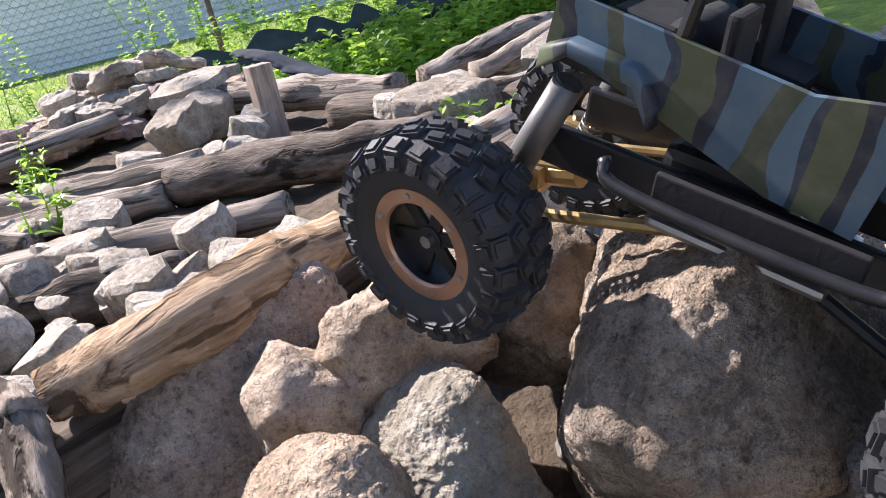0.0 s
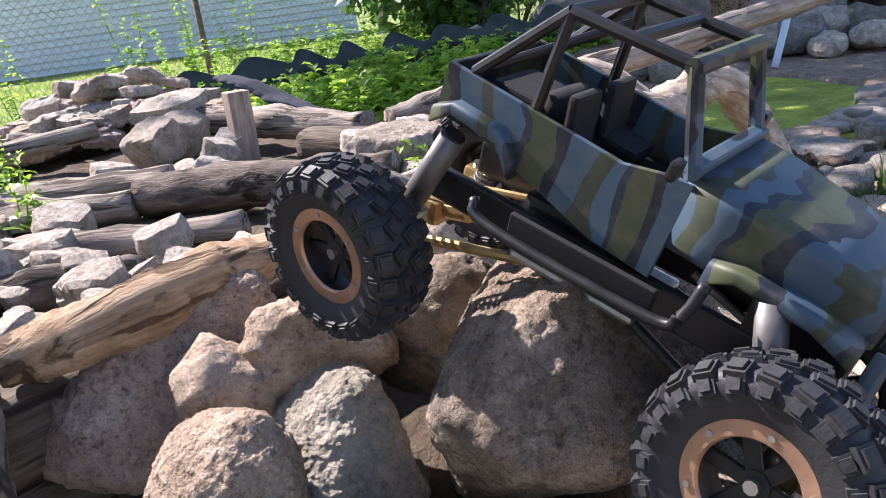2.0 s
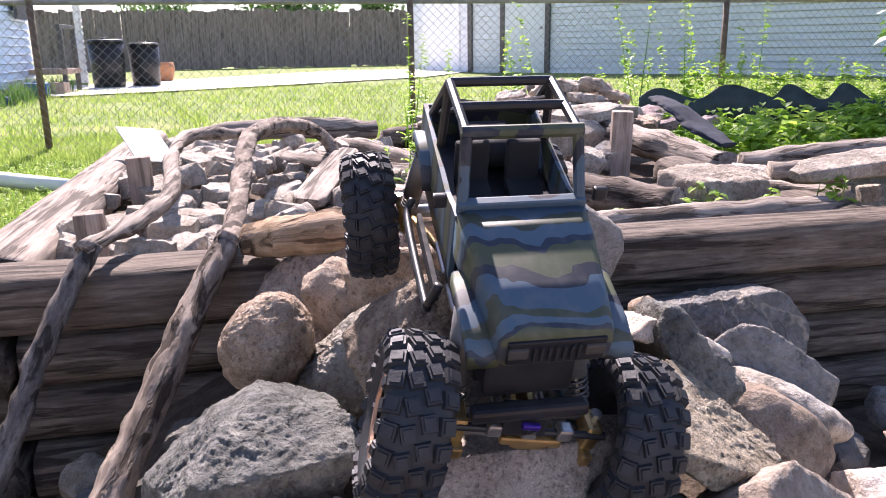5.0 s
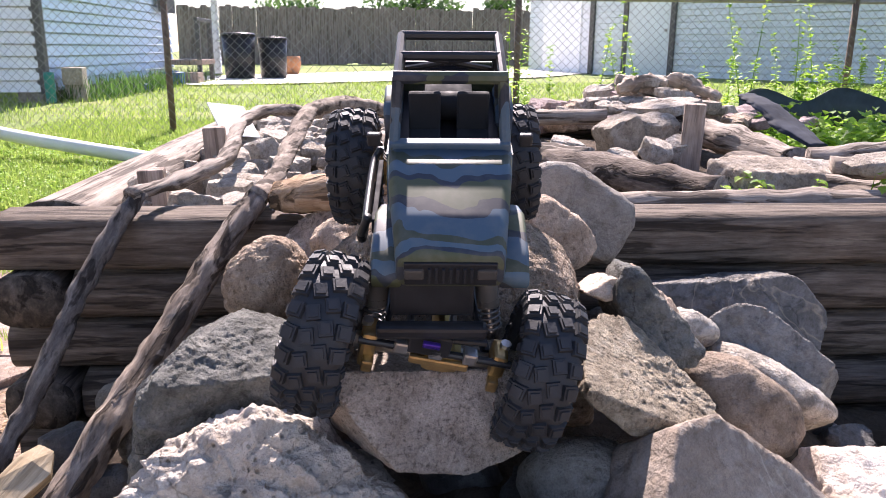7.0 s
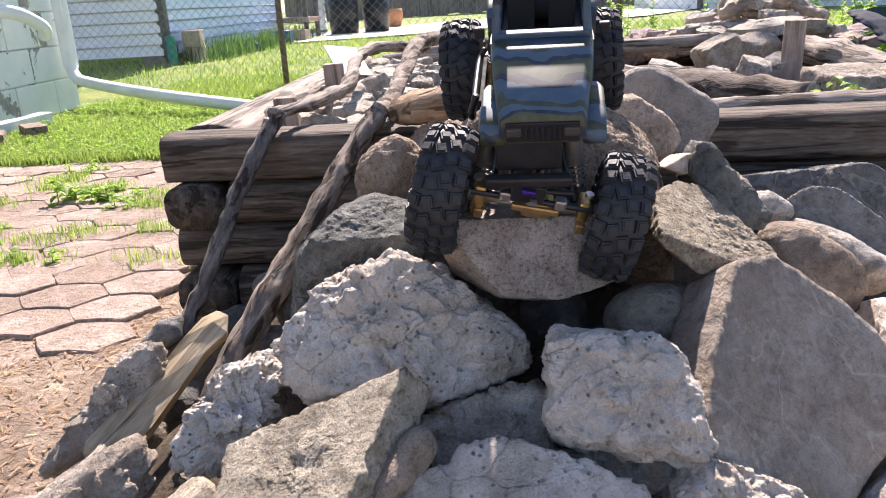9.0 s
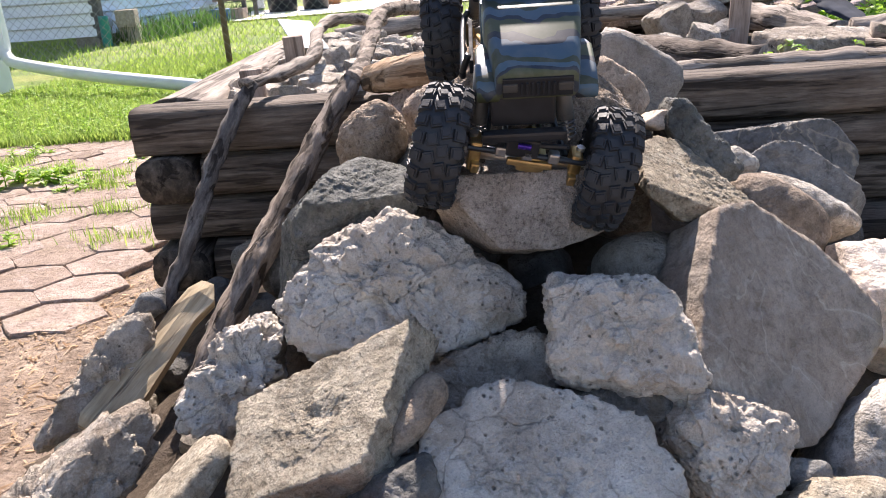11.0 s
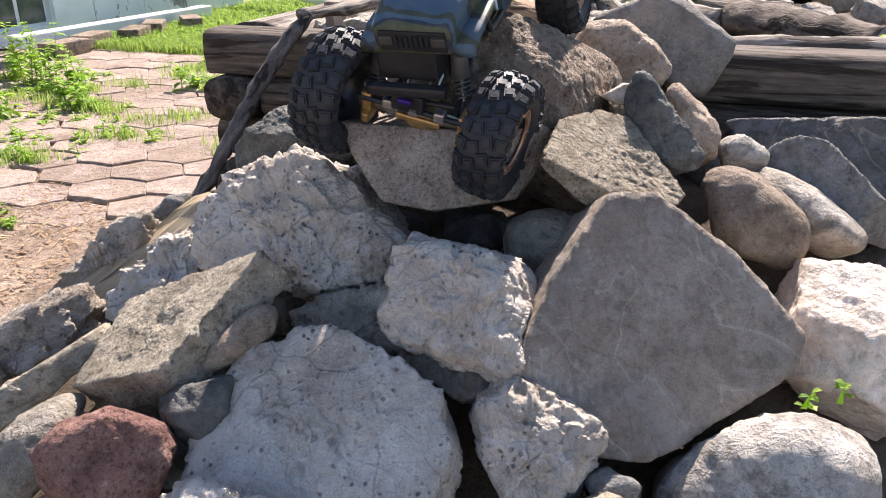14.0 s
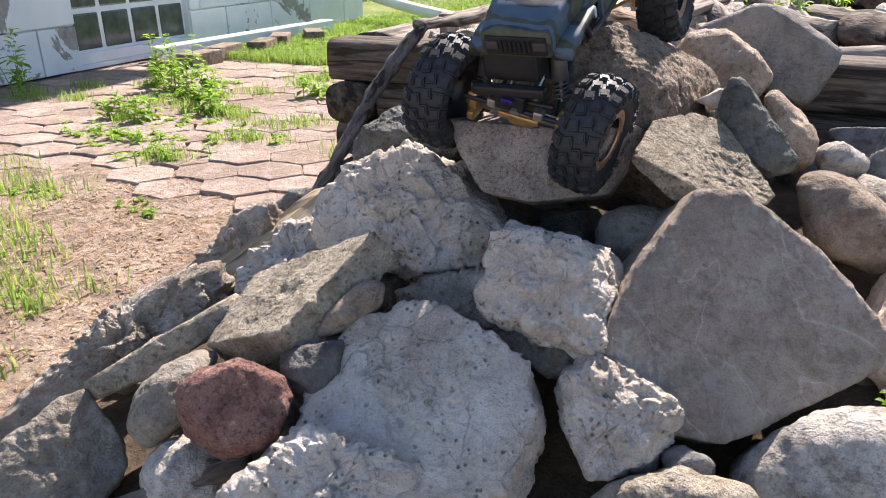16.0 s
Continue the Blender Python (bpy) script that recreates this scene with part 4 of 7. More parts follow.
rock('stone', PURPLE, (1.118, 0.345, 0.103), (-0.77, -0.50, 0.39), [(-149, 0.03), (-126, 0.03), (-40, 0.066), (36, 0.026), (111, 0.057)], 0.040, 0.060, 'purplish angular broken stone', p=20, bulge=0.60, rough=0.0050, detail=4)
rock('stone', SLATE, (1.193, 0.338, 0.072), (-0.79, -0.47, 0.39), [(-165, 0.029), (-131, 0.03), (-61, 0.055), (32, 0.023), (96, 0.053)], 0.040, 0.060, 'dark grey leaning angular stone', p=20, bulge=0.60, rough=0.0050, detail=4)
rock('stone', PURPLE, (0.992, 0.210, 0.102), (-0.77, -0.45, 0.44), [(-160, 0.025), (-83, 0.027), (-4, 0.029), (55, 0.025), (106, 0.029)], 0.040, 0.060, 'lumpy purple conglomerate stone', p=10, bulge=0.40, rough=0.0100, detail=4)
rock('stone', GREYGREEN, (1.071, 0.189, 0.074), (-0.80, -0.41, 0.44), [(-171, 0.021), (-101, 0.026), (-22, 0.025), (29, 0.022), (105, 0.027)], 0.040, 0.060, 'blue grey lumpy rough stone', p=10, bulge=0.40, rough=0.0100, detail=4)
rock('stone', PURPLE, (1.016, 0.105, 0.074), (-0.80, -0.36, 0.47), [(-138, 0.033), (-88, 0.024), (-16, 0.047), (53, 0.029), (103, 0.026)], 0.040, 0.060, 'reddish purple rough stone', p=14, bulge=0.50, rough=0.0090, detail=4)
rock('stone', BROWN, (0.908, 0.261, 0.148), (-0.74, -0.52, 0.43), [(-138, 0.018), (-72, 0.017), (19, 0.022), (97, 0.015)], 0.040, 0.050, 'brown angular stone in a gap', p=14, bulge=0.50, rough=0.0060, detail=4)

# the granite block under the front wheels
hewn("stone_block", BLOCK, (0.352, 0.04, 0.325), ((0, -0.94, 0.35, 0.052), (0, 0.05, 1.0, 0.0385), (0, -0.50, -0.87, 0.056), (0, 0, -1, 0.095), (0, 1, 0, 0.100), (-0.63, 0.77, 0.10, 0.067),
     (0.84, -0.02, -0.55, 0.073), (-0.74, -0.48, -0.47, 0.074), (0.23, -0.29, -0.93, 0.045), (0.23, 0.46, 0.86, 0.059), (0.84, -0.54, -0.07, 0.061), (-0.08, -0.37, -0.93, 0.049), (-0.47, -0.33, -0.82, 0.062),
     (-0.97, 0.01, 0.25, 0.101), (0.51, -0.86, 0.10, 0.056), (0.95, -0.28, -0.16, 0.075), (-0.30, 0.79, 0.54, 0.073), (0.63, -0.64, 0.44, 0.067)), "speckled pale grey granite block with a flat top face", rough=0.0024, detail=7, swell=1.01)


# ---- the radio-controlled truck ----
def camo_paint():
    m, nt, b = shader("camouflage_paint", 0.55, spec=0.4)
    v = coords(nt, seedy=False)
    w = noise_tex(nt, v, 11.0, 3, 0.55, 0.8)
    sep = node(nt, "SeparateXYZ")
    nt.links.new(v, sep.inputs[0])
    a = node(nt, "Math")
    a.operation = "MULTIPLY_ADD"
    a.inputs[1].default_value, a.inputs[2].default_value = 15.0, 0.35
    nt.links.new(sep.outputs[0], a.inputs[0])
    s = node(nt, "Math")
    s.operation = "ADD"
    nt.links.new(a.outputs[0], s.inputs[0])
    nt.links.new(w, s.inputs[1])
    fr = node(nt, "Math")
    fr.operation = "FRACT"
    nt.links.new(s.outputs[0], fr.inputs[0])
    r = nt.nodes.new("ShaderNodeValToRGB")
    r.color_ramp.interpolation = "CONSTANT"
    e = r.color_ramp.elements
    cols = ((0.0, (0.060, 0.072, 0.036)), (0.24, (0.014, 0.018, 0.028)), (0.36, (0.052, 0.092, 0.13)), (0.62, (0.045, 0.055, 0.034)), (0.76, (0.06, 0.105, 0.145)), (0.92, (0.018, 0.028, 0.045)))
    while len(e) < len(cols):
        e.new(0.5)
    for el, (p_, c_) in zip(e, cols):
        el.position, el.color = p_, (*c_, 1)
    nt.links.new(fr.outputs[0], r.inputs[0])
    dust = ramp(nt, noise_tex(nt, v, 60, 5), ((0.45, (0, 0, 0)), (0.75, (0.25, 0.25, 0.25))))
    nt.links.new(mix(nt, dust, r.outputs[0], (0.22, 0.20, 0.17)), b.inputs["Base Color"])
    return m


CAMO = camo_paint()
DARKSTEEL = plain("dark_metal", (0.14, 0.135, 0.13), 0.5, 0.7)
SHOCKGREY = plain("dull_grey_metal", (0.16, 0.155, 0.15), 0.5, 0.5)
HEADLAMP = plain("dusty_lamp", (0.06, 0.055, 0.05), 0.4)
SEATBLACK = plain("worn_black", (0.016, 0.016, 0.018), 0.85, 0, 0.3, 60, 0.2)


def lathe(profile, segs, bm=None):
    """Spins (radius, y) pairs round the y axis."""
    b = bmesh.new()
    rings = []
    for i in range(segs):
        a = 2 * math.pi * i / segs
        rings.append([b.verts.new((r * math.cos(a), y, r * math.sin(a))) for r, y in profile])
    for i in range(segs):
        p_, q_ = rings[i], rings[(i + 1) % segs]
        for j in range(len(profile) - 1):
            b.faces.new((p_[j], q_[j], q_[j + 1], p_[j + 1]))
    return merge(bm, b)


TYRE_R, TYRE_W = 0.0575, 0.042


def tyre_mesh():
    R, W = TYRE_R - 0.004, TYRE_W / 2
    prof = [(0.030, -W * 0.78), (0.034, -W * 0.92), (0.043, -W * 1.0), (R * 0.90, -W * 0.97), (R * 0.97, -W * 0.80), (R, -W * 0.4), (R * 1.005, 0),
            (R, W * 0.4), (R * 0.97, W * 0.80), (R * 0.90, W * 0.97), (0.043, W * 1.0), (0.034, W * 0.92), (0.030, W * 0.78), (0.029, W * 0.5), (0.029, -W * 0.5), (0.030, -W * 0.78)]
    bm = lathe(prof, 64)
    return bm


def lug_mesh(lx, ly, h):
    b = bmesh.new()
    bmesh.ops.create_cube(b, size=1.0)
    for v in b.verts:
        k = 0.90 if v.co.z > 0 else 1.06
        v.co = Vector((v.co.x * lx * k, v.co.y * ly * k, v.co.z * h))
    bmesh.ops.bevel(b, geom=[e for e in b.edges if e.verts[0].co.z > 0 and e.verts[1].co.z > 0], offset=0.0014, segments=2, affect="EDGES")
    me = bpy.data.meshes.new("lug")
    b.to_mesh(me)
    b.free()
    me.materials.append(RUBBER)
    return me


LUGS = None


def make_wheel(out, place):
    """A wheel about the y axis whose outer face looks to +y (out=1) or -y: the tyre, and on it the rim, ring and lugs."""
    global LUGS
    W = TYRE_W / 2
    R = TYRE_R - 0.004
    rows = ((-W * 0.25, 0.46, 0.0105, 0.0068, 0, 0.34), (W * 0.25, 0.46, 0.0105, 0.0068, 0, 0.34), (-W * 0.77, 0.50, 0.0108, 0.0072, 0.42, -0.10),
            (W * 0.77, 0.50, 0.0108, 0.0072, -0.42, 0.10), (-W * 0.98, 0.42, 0.0088, 0.0048, 1.25, 0), (W * 0.98, 0.42, 0.0088, 0.0048, -1.25, 0))
    if LUGS is None:
        LUGS = [lug_mesh(lx, ly * W, h) for _, ly, lx, h, _, _ in rows]
    hub = part("tyre", tyre_mesh(), RUBBER, truck, "chunky black lugged tyre", True)
    hub.matrix_local = place
    n = 22
    for i in range(n):
        for row, (y, ly, lx, h, tilt, skew) in enumerate(rows):
            a = 2 * math.pi * (i + (0.5 if row in (1, 3, 5) else 0)) / n
            rr = R + 0.0005 if row < 2 else (R * 0.965 if row < 4 else R * 0.86)
            o = new("lug", LUGS[row])
            o.parent = hub
            o.matrix_local = Matrix.Rotation(-a + math.pi / 2, 4, "Y") @ Matrix.Translation((0, y, rr)) @ Matrix.Rotation(tilt, 4, "X") @ Matrix.Rotation(skew, 4, "Z")
    y = TYRE_W * 0.5 * 0.72 * out
    bm = lathe([(0.0295, -y), (0.0275, -y * 0.9), (0.026, 0), (0.0275, y * 0.7), (0.0295, y * 0.95)], 40)
    part("rim", bm, BLACK, hub, "black wheel rim", True)
    bm = lathe([(0.0225, y * 1.02), (0.0235, y * 1.12), (0.0305, y * 1.12), (0.0315, y * 1.0), (0.0225, y * 0.98), (0.0225, y * 1.02)], 40)
    part("beadlock_ring", bm, BRONZE, hub, "bronze beadlock ring")
    for i in range(6):
        a = i * math.pi / 3
        p_ = (0.027 * math.cos(a), y * 1.08, 0.027 * math.sin(a))
        part("bolt", rod(p_, (p_[0], y * 1.2, p_[2]), 0.0016, 8), STEEL, hub)
        a += math.pi / 6
        b = box((0.020, 0.003, 0.0075), (0.0155, y * 0.45, 0), 0.0008)
        bmesh.ops.transform(b, matrix=Matrix.Rotation(-a, 4, "Y"), verts=b.verts)
        part("spoke", b, BLACK, hub)
    part("hub", lathe([(0.0, y * 0.62), (0.007, y * 0.60), (0.0075, y * 0.35), (0.0, y * 0.35)], 16), BLACK, hub)
    part("wheel_nut", rod((0, y * 0.3, 0), (0, y * 0.85, 0), 0.0035, 8), STEEL, hub)


def spring(p, q, r, turns, wire):
    p, q = Vector(p), Vector(q)
    d = q - p
    m = d.to_track_quat("Z", "Y").to_matrix()
    n = turns * 12
    pts = [tuple(p + d * (i / n) + m @ Vector((r * math.cos(i * math.pi / 6), r * math.sin(i * math.pi / 6), 0))) for i in range(n + 1)]
    v, f, ix = tube(pts, (wire, wire), 5, n=1)
    return mesh_of("spring", v, f, (DARKSTEEL,))


WB, TRACK = 0.262, 0.153
REAR, FRONT = Vector((0.346, 0.248, 0.474)), Vector((0.334, 0.007, 0.378))
fwd = (FRONT - REAR).normalized()
lft = Vector((0, 0, 1)).cross(fwd).normalized()
upv = fwd.cross(lft)
base = Matrix((fwd, lft, upv)).transposed().to_4x4()
base.translation = (REAR + FRONT) / 2
truck = thing("toy_truck", "olive and blue camouflage radio-controlled rock crawler on the stones", "toy truck", base)


def axle(x, roll, steer, front):
    m = Matrix.Translation((x, 0, 0)) @ Matrix.Rotation(radians(roll), 4, "X")
    h = TRACK / 2
    ax = part("axle", rod((0, -h * 0.72, 0), (0, h * 0.72, 0), 0.0062, 14), STEEL, truck, "bare metal axle tube", True)
    ax.matrix_local = m
    bm = box((0.024, 0.028, 0.020), (0.0, 0.006, 0.001), 0.006)
    bm = rod((0.0, 0.006, 0), (-0.030 if front else 0.030, 0.006, 0.010), 0.008, 12, bm=bm)
    part("differential", bm, GOLD, ax, "gold anodised differential cover")
    for s in (-1, 1):
        k = box((0.020, 0.011, 0.030), (0.003, s * h * 0.60, 0.002), 0.003)
        k = box((0.020, 0.008, 0.010), (0.010, s * h * 0.58, -0.006), 0.002, bm=k)
        part("knuckle", k, GOLD, ax, "gold anodised steering knuckle")
        part("knuckle_bolt", rod((0, s * h * 0.64, 0.016), (0, s * h * 0.64, 0.020), 0.004, 8), STEEL, ax)
        make_wheel(s, m @ Matrix.Translation((0, s * h, 0)) @ Matrix.Rotation(radians(steer), 4, "Z") @ Matrix.Rotation(0.7 * s + x * 9, 4, "Y"))
    if front:
        part("tie_rod", rod((0.012, -h * 0.70, 0.011), (0.012, h * 0.70, 0.011), 0.0028, 10), BLACK, ax, "black steering tie rod")
        part("drag_link", rod((0.008, -h * 0.55, 0.015), (0.004, h * 0.45, 0.020), 0.0024, 8), BLACK, ax)
        part("axle_guard", box((0.005, h * 0.55, 0.007), (0.0125, 0.004, 0.003), 0.002), GOLD, ax, "brushed brass guard plate on the axle")
        part("steering_servo", box((0.014, 0.030, 0.018), (0.010, -0.006, 0.020), 0.002), BLACK, ax)
        part("servo_horn", box((0.004, 0.012, 0.004), (0.022, -0.006, 0.026), 0.001), PURPLE_ANO, ax, "purple anodised servo horn")
        for y in (-0.024, 0.0, 0.024):
            part("link_mount", box((0.010, 0.010, 0.010), (0.012, y, 0.013), 0.002), STEEL, ax)


axle(WB / 2, -13, -8, True)
axle(-WB / 2, 2, 0, False)

# chassis
part("chassis_rail", box((0.23, 0.006, 0.022), (0.0, 0.026, 0.040), 0.002), BLACK, truck)
part("chassis_rail", box((0.23, 0.006, 0.022), (0.0, -0.026, 0.040), 0.002), BLACK, truck)
part("skid_plate", box((0.085, 0.060, 0.006), (-0.005, 0, 0.022), 0.003), STEEL, truck, "bare metal skid plate")
part("gearbox", box((0.060, 0.044, 0.034), (-0.02, 0, 0.042), 0.006), BLACK, truck)
part("battery_box", box((0.050, 0.056, 0.036), (0.112, 0, 0.056), 0.003), BLACK, truck, "black battery box under the grille")
part("front_bumper", box((0.010, 0.074, 0.010), (0.146, 0, 0.034), 0.003), BLACK, truck)
part("receiver", box((0.020, 0.012, 0.014), (0.095, 0.030, 0.062), 0.002), RED, truck, "small red receiver")
for s in (-1, 1):
    for sx in (1, -1):
        x0, x1 = sx * WB / 2, sx * 0.025
        part("lower_link", rod((x0 - sx * 0.004, s * 0.038, -0.004), (x1, s * 0.022, 0.022), 0.0034, 8), GOLD if sx < 0 else BLACK, truck)
        part("upper_link", rod((x0, s * 0.014, 0.016), (x1 + sx * 0.02, s * 0.020, 0.038), 0.0026, 8), STEEL if sx > 0 else GOLD, truck)
        p_, q_ = Vector((x0 - sx * 0.010, s * 0.042, 0.010)), Vector((x0 - sx * 0.034, s * 0.033, 0.076))
        sh = part("shock", rod(p_ + (q_ - p_) * 0.28, q_, 0.0080, 14), SHOCKGREY, truck, "dull grey oil shock with a short spring", True)
        part("shock_shaft", rod(p_, p_ + (q_ - p_) * 0.5, 0.0018, 8), STEEL, sh)
        part("spring", spring(p_ + (q_ - p_) * 0.05, p_ + (q_ - p_) * 0.40, 0.0072, 6, 0.0010), None, sh)
        part("shock_cap", rod(q_ - (q_ - p_) * 0.05, q_ + (q_ - p_) * 0.02, 0.0070, 12), BLACK, sh)
    # rock slider
    y = s * 0.052
    v, f, ix = tube([(0.070, s * 0.046, 0.074), (0.066, y, 0.056), (0.050, y, 0.046), (-0.050, y, 0.046), (-0.066, s * 0.046, 0.054)], (0.0032, 0.0032), 10, n=6)
    part("rock_slider", mesh_of("rock_slider", v, f, (BLACK,)), None, truck, "dark metal rock slider")
    part("slider_plate", box((0.090, 0.004, 0.014), (0.004, s * 0.044, 0.050), 0.001), SEATBLACK, truck)

# body
BODY = Matrix.Translation((0.010, 0.012, 0.058)) @ Matrix.Rotation(radians(6.0), 4, "Y") @ Matrix.Diagonal((0.84, 0.80, 0.84, 1))


def shell(name, bm, mat, label="", smooth=False):
    """A part of the truck's body, in the body's own axes."""
    if isinstance(bm, bmesh.types.BMesh):
        bmesh.ops.transform(bm, matrix=BODY, verts=bm.verts)
    return part(name, bm, mat, truck, label, smooth)


def loft(sections, cap=True):
    """Skins closed rings of equal length one after another."""
    b = bmesh.new()
    rings = [[b.verts.new(p_) for p_ in s] for s in sections]
    n = len(rings[0])
    for a, c in zip(rings, rings[1:]):
        for j in range(n):
            b.faces.new((a[j], a[(j + 1) % n], c[(j + 1) % n], c[j]))
    if cap:
        b.faces.new(rings[0][::-1])
        b.faces.new(rings[-1])
    bmesh.ops.recalc_face_normals(b, faces=b.faces)
    return b


def round_ring(x, w, z0, z1, r=0.006, crown=0.0):
    pts = []
    for cx, cz, a0 in ((1, 1, 0), (-1, 1, 90), (-1, -1, 180), (1, -1, 270)):
        for a in (0, 30, 60, 90):
            t = radians(a0 + a)
            y_ = cx * (w / 2 - r) + r * math.cos(t)
            z_ = (z1 - r if cz > 0 else z0 + r) + r * math.sin(t)
            pts.append((x, y_, z_ + (crown * (1 - (2 * y_ / w) ** 2) if cz > 0 else 0)))
    return pts


def inbody(bm):
    bmesh.ops.transform(bm, matrix=BODY, verts=bm.verts)
    return bm


bm = loft([round_ring(0.030, 0.112, 0.020, 0.070, 0.008, 0.004), round_ring(0.060, 0.108, 0.020, 0.069, 0.008, 0.005), round_ring(0.120, 0.094, 0.022, 0.064, 0.008, 0.005),
           round_ring(0.148, 0.088, 0.024, 0.059, 0.008, 0.003), round_ring(0.153, 0.084, 0.027, 0.055, 0.007, 0.002)])
hood = shell("hood", bm, CAMO, "camouflage hood with dark stripes", True)
bm = box((0.004, 0.074, 0.022), (0.1535, 0, 0.041), 0.001)
grille = shell("grille", bm, BLACK, "black grille with slots")
for i in range(7):
    part("slot", inbody(box((0.003, 0.0028, 0.014), (0.1562, (i - 3) * 0.0056, 0.041), 0.0008)), SEATBLACK, grille)
for s in (-1, 1):
    part("headlight", inbody(box((0.004, 0.016, 0.010), (0.1555, s * 0.029, 0.042), 0.002)), HEADLAMP, grille, "dark dusty rectangular headlight")
# tub
for s in (-1, 1):
    sec = []
    for x, zt in ((0.034, 0.066), (0.020, 0.064), (-0.010, 0.055), (-0.120, 0.055), (-0.148, 0.055)):
        zb = 0.000 if -0.075 < x else 0.022
        sec.append([(x, s * 0.058, zb), (x, s * 0.053, zb), (x, s * 0.052, zt), (x, s * 0.0565, zt)])
    shell("side_panel", loft(sec), CAMO, "camouflage body side")
    # fenders
    v = [round_ring(0.062, 0.020, 0.016, 0.034, 0.004), round_ring(0.080, 0.026, 0.030, 0.040, 0.003), round_ring(0.125, 0.026, 0.030, 0.040, 0.003), round_ring(0.150, 0.024, 0.022, 0.034, 0.003)]
    v = [[(x, y + s * 0.052, z) for x, y, z in ring] for ring in v]
    shell("fender", loft(v), CAMO, "", True)
    v = [round_ring(-0.075, 0.016, 0.006, 0.020, 0.003), round_ring(-0.090, 0.020, 0.026, 0.036, 0.003), round_ring(-0.130, 0.020, 0.026, 0.036, 0.003), round_ring(-0.146, 0.018, 0.012, 0.026, 0.003)]
    v = [[(x, y + s * 0.058, z) for x, y, z in ring] for ring in v]
    shell("fender", loft(v), CAMO, "", True)
    shell("mirror", box((0.006, 0.012, 0.012), (0.024, s * 0.068, 0.074), 0.002), BLACK)
shell("tub_floor", box((0.17, 0.104, 0.006), (-0.060, 0, 0.018), 0.001), BLACK)
shell("dashboard", box((0.014, 0.102, 0.020), (0.024, 0, 0.056), 0.003), SEATBLACK)
shell("rear_panel", box((0.004, 0.106, 0.036), (-0.148, 0, 0.036), 0.001), CAMO)
for s in (-1, 1):
    bm = box((0.028, 0.032, 0.010), (-0.040, s * 0.024, 0.030), 0.003)
    bm = box((0.008, 0.032, 0.040), (-0.058, s * 0.024, 0.050), 0.003, Euler((0, -0.15, 0)).to_matrix(), bm=bm)
    shell("seat", bm, SEATBLACK, "black bucket seat")
shell("speed_controller", box((0.040, 0.050, 0.024), (-0.110, 0.0, 0.034), 0.003), SEATBLACK)
shell("motor", rod((-0.085, -0.02, 0.04), (-0.085, 0.025, 0.04), 0.014, 14), SEATBLACK, "", True)
# windscreen frame and roll cage
fr = 0.0042
A0, A1, B1, C0 = (0.030, 0.050, 0.066), (0.004, 0.046, 0.122), (-0.078, 0.046, 0.118), (-0.130, 0.050, 0.055)
for s in (-1, 1):
    f_ = lambda p_: (p_[0], s * p_[1], p_[2])
    shell("windscreen_post", rod(f_(A0), f_(A1), 0.005, 8), CAMO)
    shell("cage_tube", rod(f_(A1), f_(B1), fr, 8), BLACK)
    shell("cage_tube", rod(f_(B1), f_(C0), fr, 8), BLACK)
    shell("cage_tube", rod(f_(B1), (-0.078, s * 0.050, 0.055), fr, 8), BLACK)
shell("windscreen_frame", rod((0.004, -0.050, 0.122), (0.004, 0.050, 0.122), 0.0055, 8), CAMO)
shell("windscreen_frame", box((0.010, 0.108, 0.008), (0.029, 0, 0.072), 0.002), CAMO)
shell("cage_tube", rod((-0.078, -0.046, 0.118), (-0.078, 0.046, 0.118), fr, 8), BLACK)
shell("cage_tube", rod((-0.036, -0.046, 0.120), (-0.036, 0.046, 0.120), fr, 8), BLACK)
shell("cage_tube", rod((-0.078, -0.046, 0.100), (-0.130, 0.046, 0.055), fr * 0.8, 8), BLACK)
shell("cage_tube", rod((-0.078, 0.046, 0.100), (-0.130, -0.046, 0.055), fr * 0.8, 8), BLACK)

# ---- wood on and before the wall ----
log("stick", [(-0.03, 0.515, 0.40), (-0.075, 0.42, 0.30), (-0.11, 0.33, 0.19), (-0.16, 0.26, 0.09), (-0.20, 0.20, 0.02)], (0.0115, 0.0105, 0.0115, 0.010, 0.0105), STICKWOOD, "dark weathered stick leaning against the timber wall", "stick", rough=0.9, freq=32, n=14, ridges=0.4, end=LOGWOOD)
log("bark_branch", [(0.122, 0.505, 0.392), (0.090, 0.43, 0.345), (0.058, 0.345, 0.285), (0.022, 0.255, 0.225), (-0.010, 0.175, 0.165), (-0.045, 0.085, 0.09)], (0.014, 0.015, 0.0165, 0.0185, 0.0185), ROUGHBARK, "rough grey bark branch leaning from the wall to the ground", "branch", rough=0.34, freq=26, ridges=0.5, n=12, segs=20, end=LOGWOOD)
log("bark_branch", [(0.125, 0.50, 0.395), (0.13, 0.62, 0.40), (0.135, 0.80, 0.43), (0.15, 1.02, 0.47), (0.22, 1.30, 0.46), (0.30, 1.36, 0.42), (0.33, 1.30, 0.34)], (0.014, 0.0135, 0.014, 0.015, 0.014, 0.012), ROUGHBARK, "bent bark-covered branch lying over the bed", "branch", rough=0.34, freq=26, ridges=0.5, n=10, segs=18, end=LOGWOOD)
log("driftwood_branch", [(-0.035, 0.50, 0.40), (0.0, 0.62, 0.40), (0.03, 0.78, 0.41), (0.01, 1.0, 0.44), (0.02, 1.25, 0.45), (0.12, 1.42, 0.43)], (0.009, 0.012, 0.013, 0.012, 0.015, 0.012), LOGWOOD, "twisted grey driftwood branch lying over the bed corner", "branch", rough=0.5, freq=18, n=10)
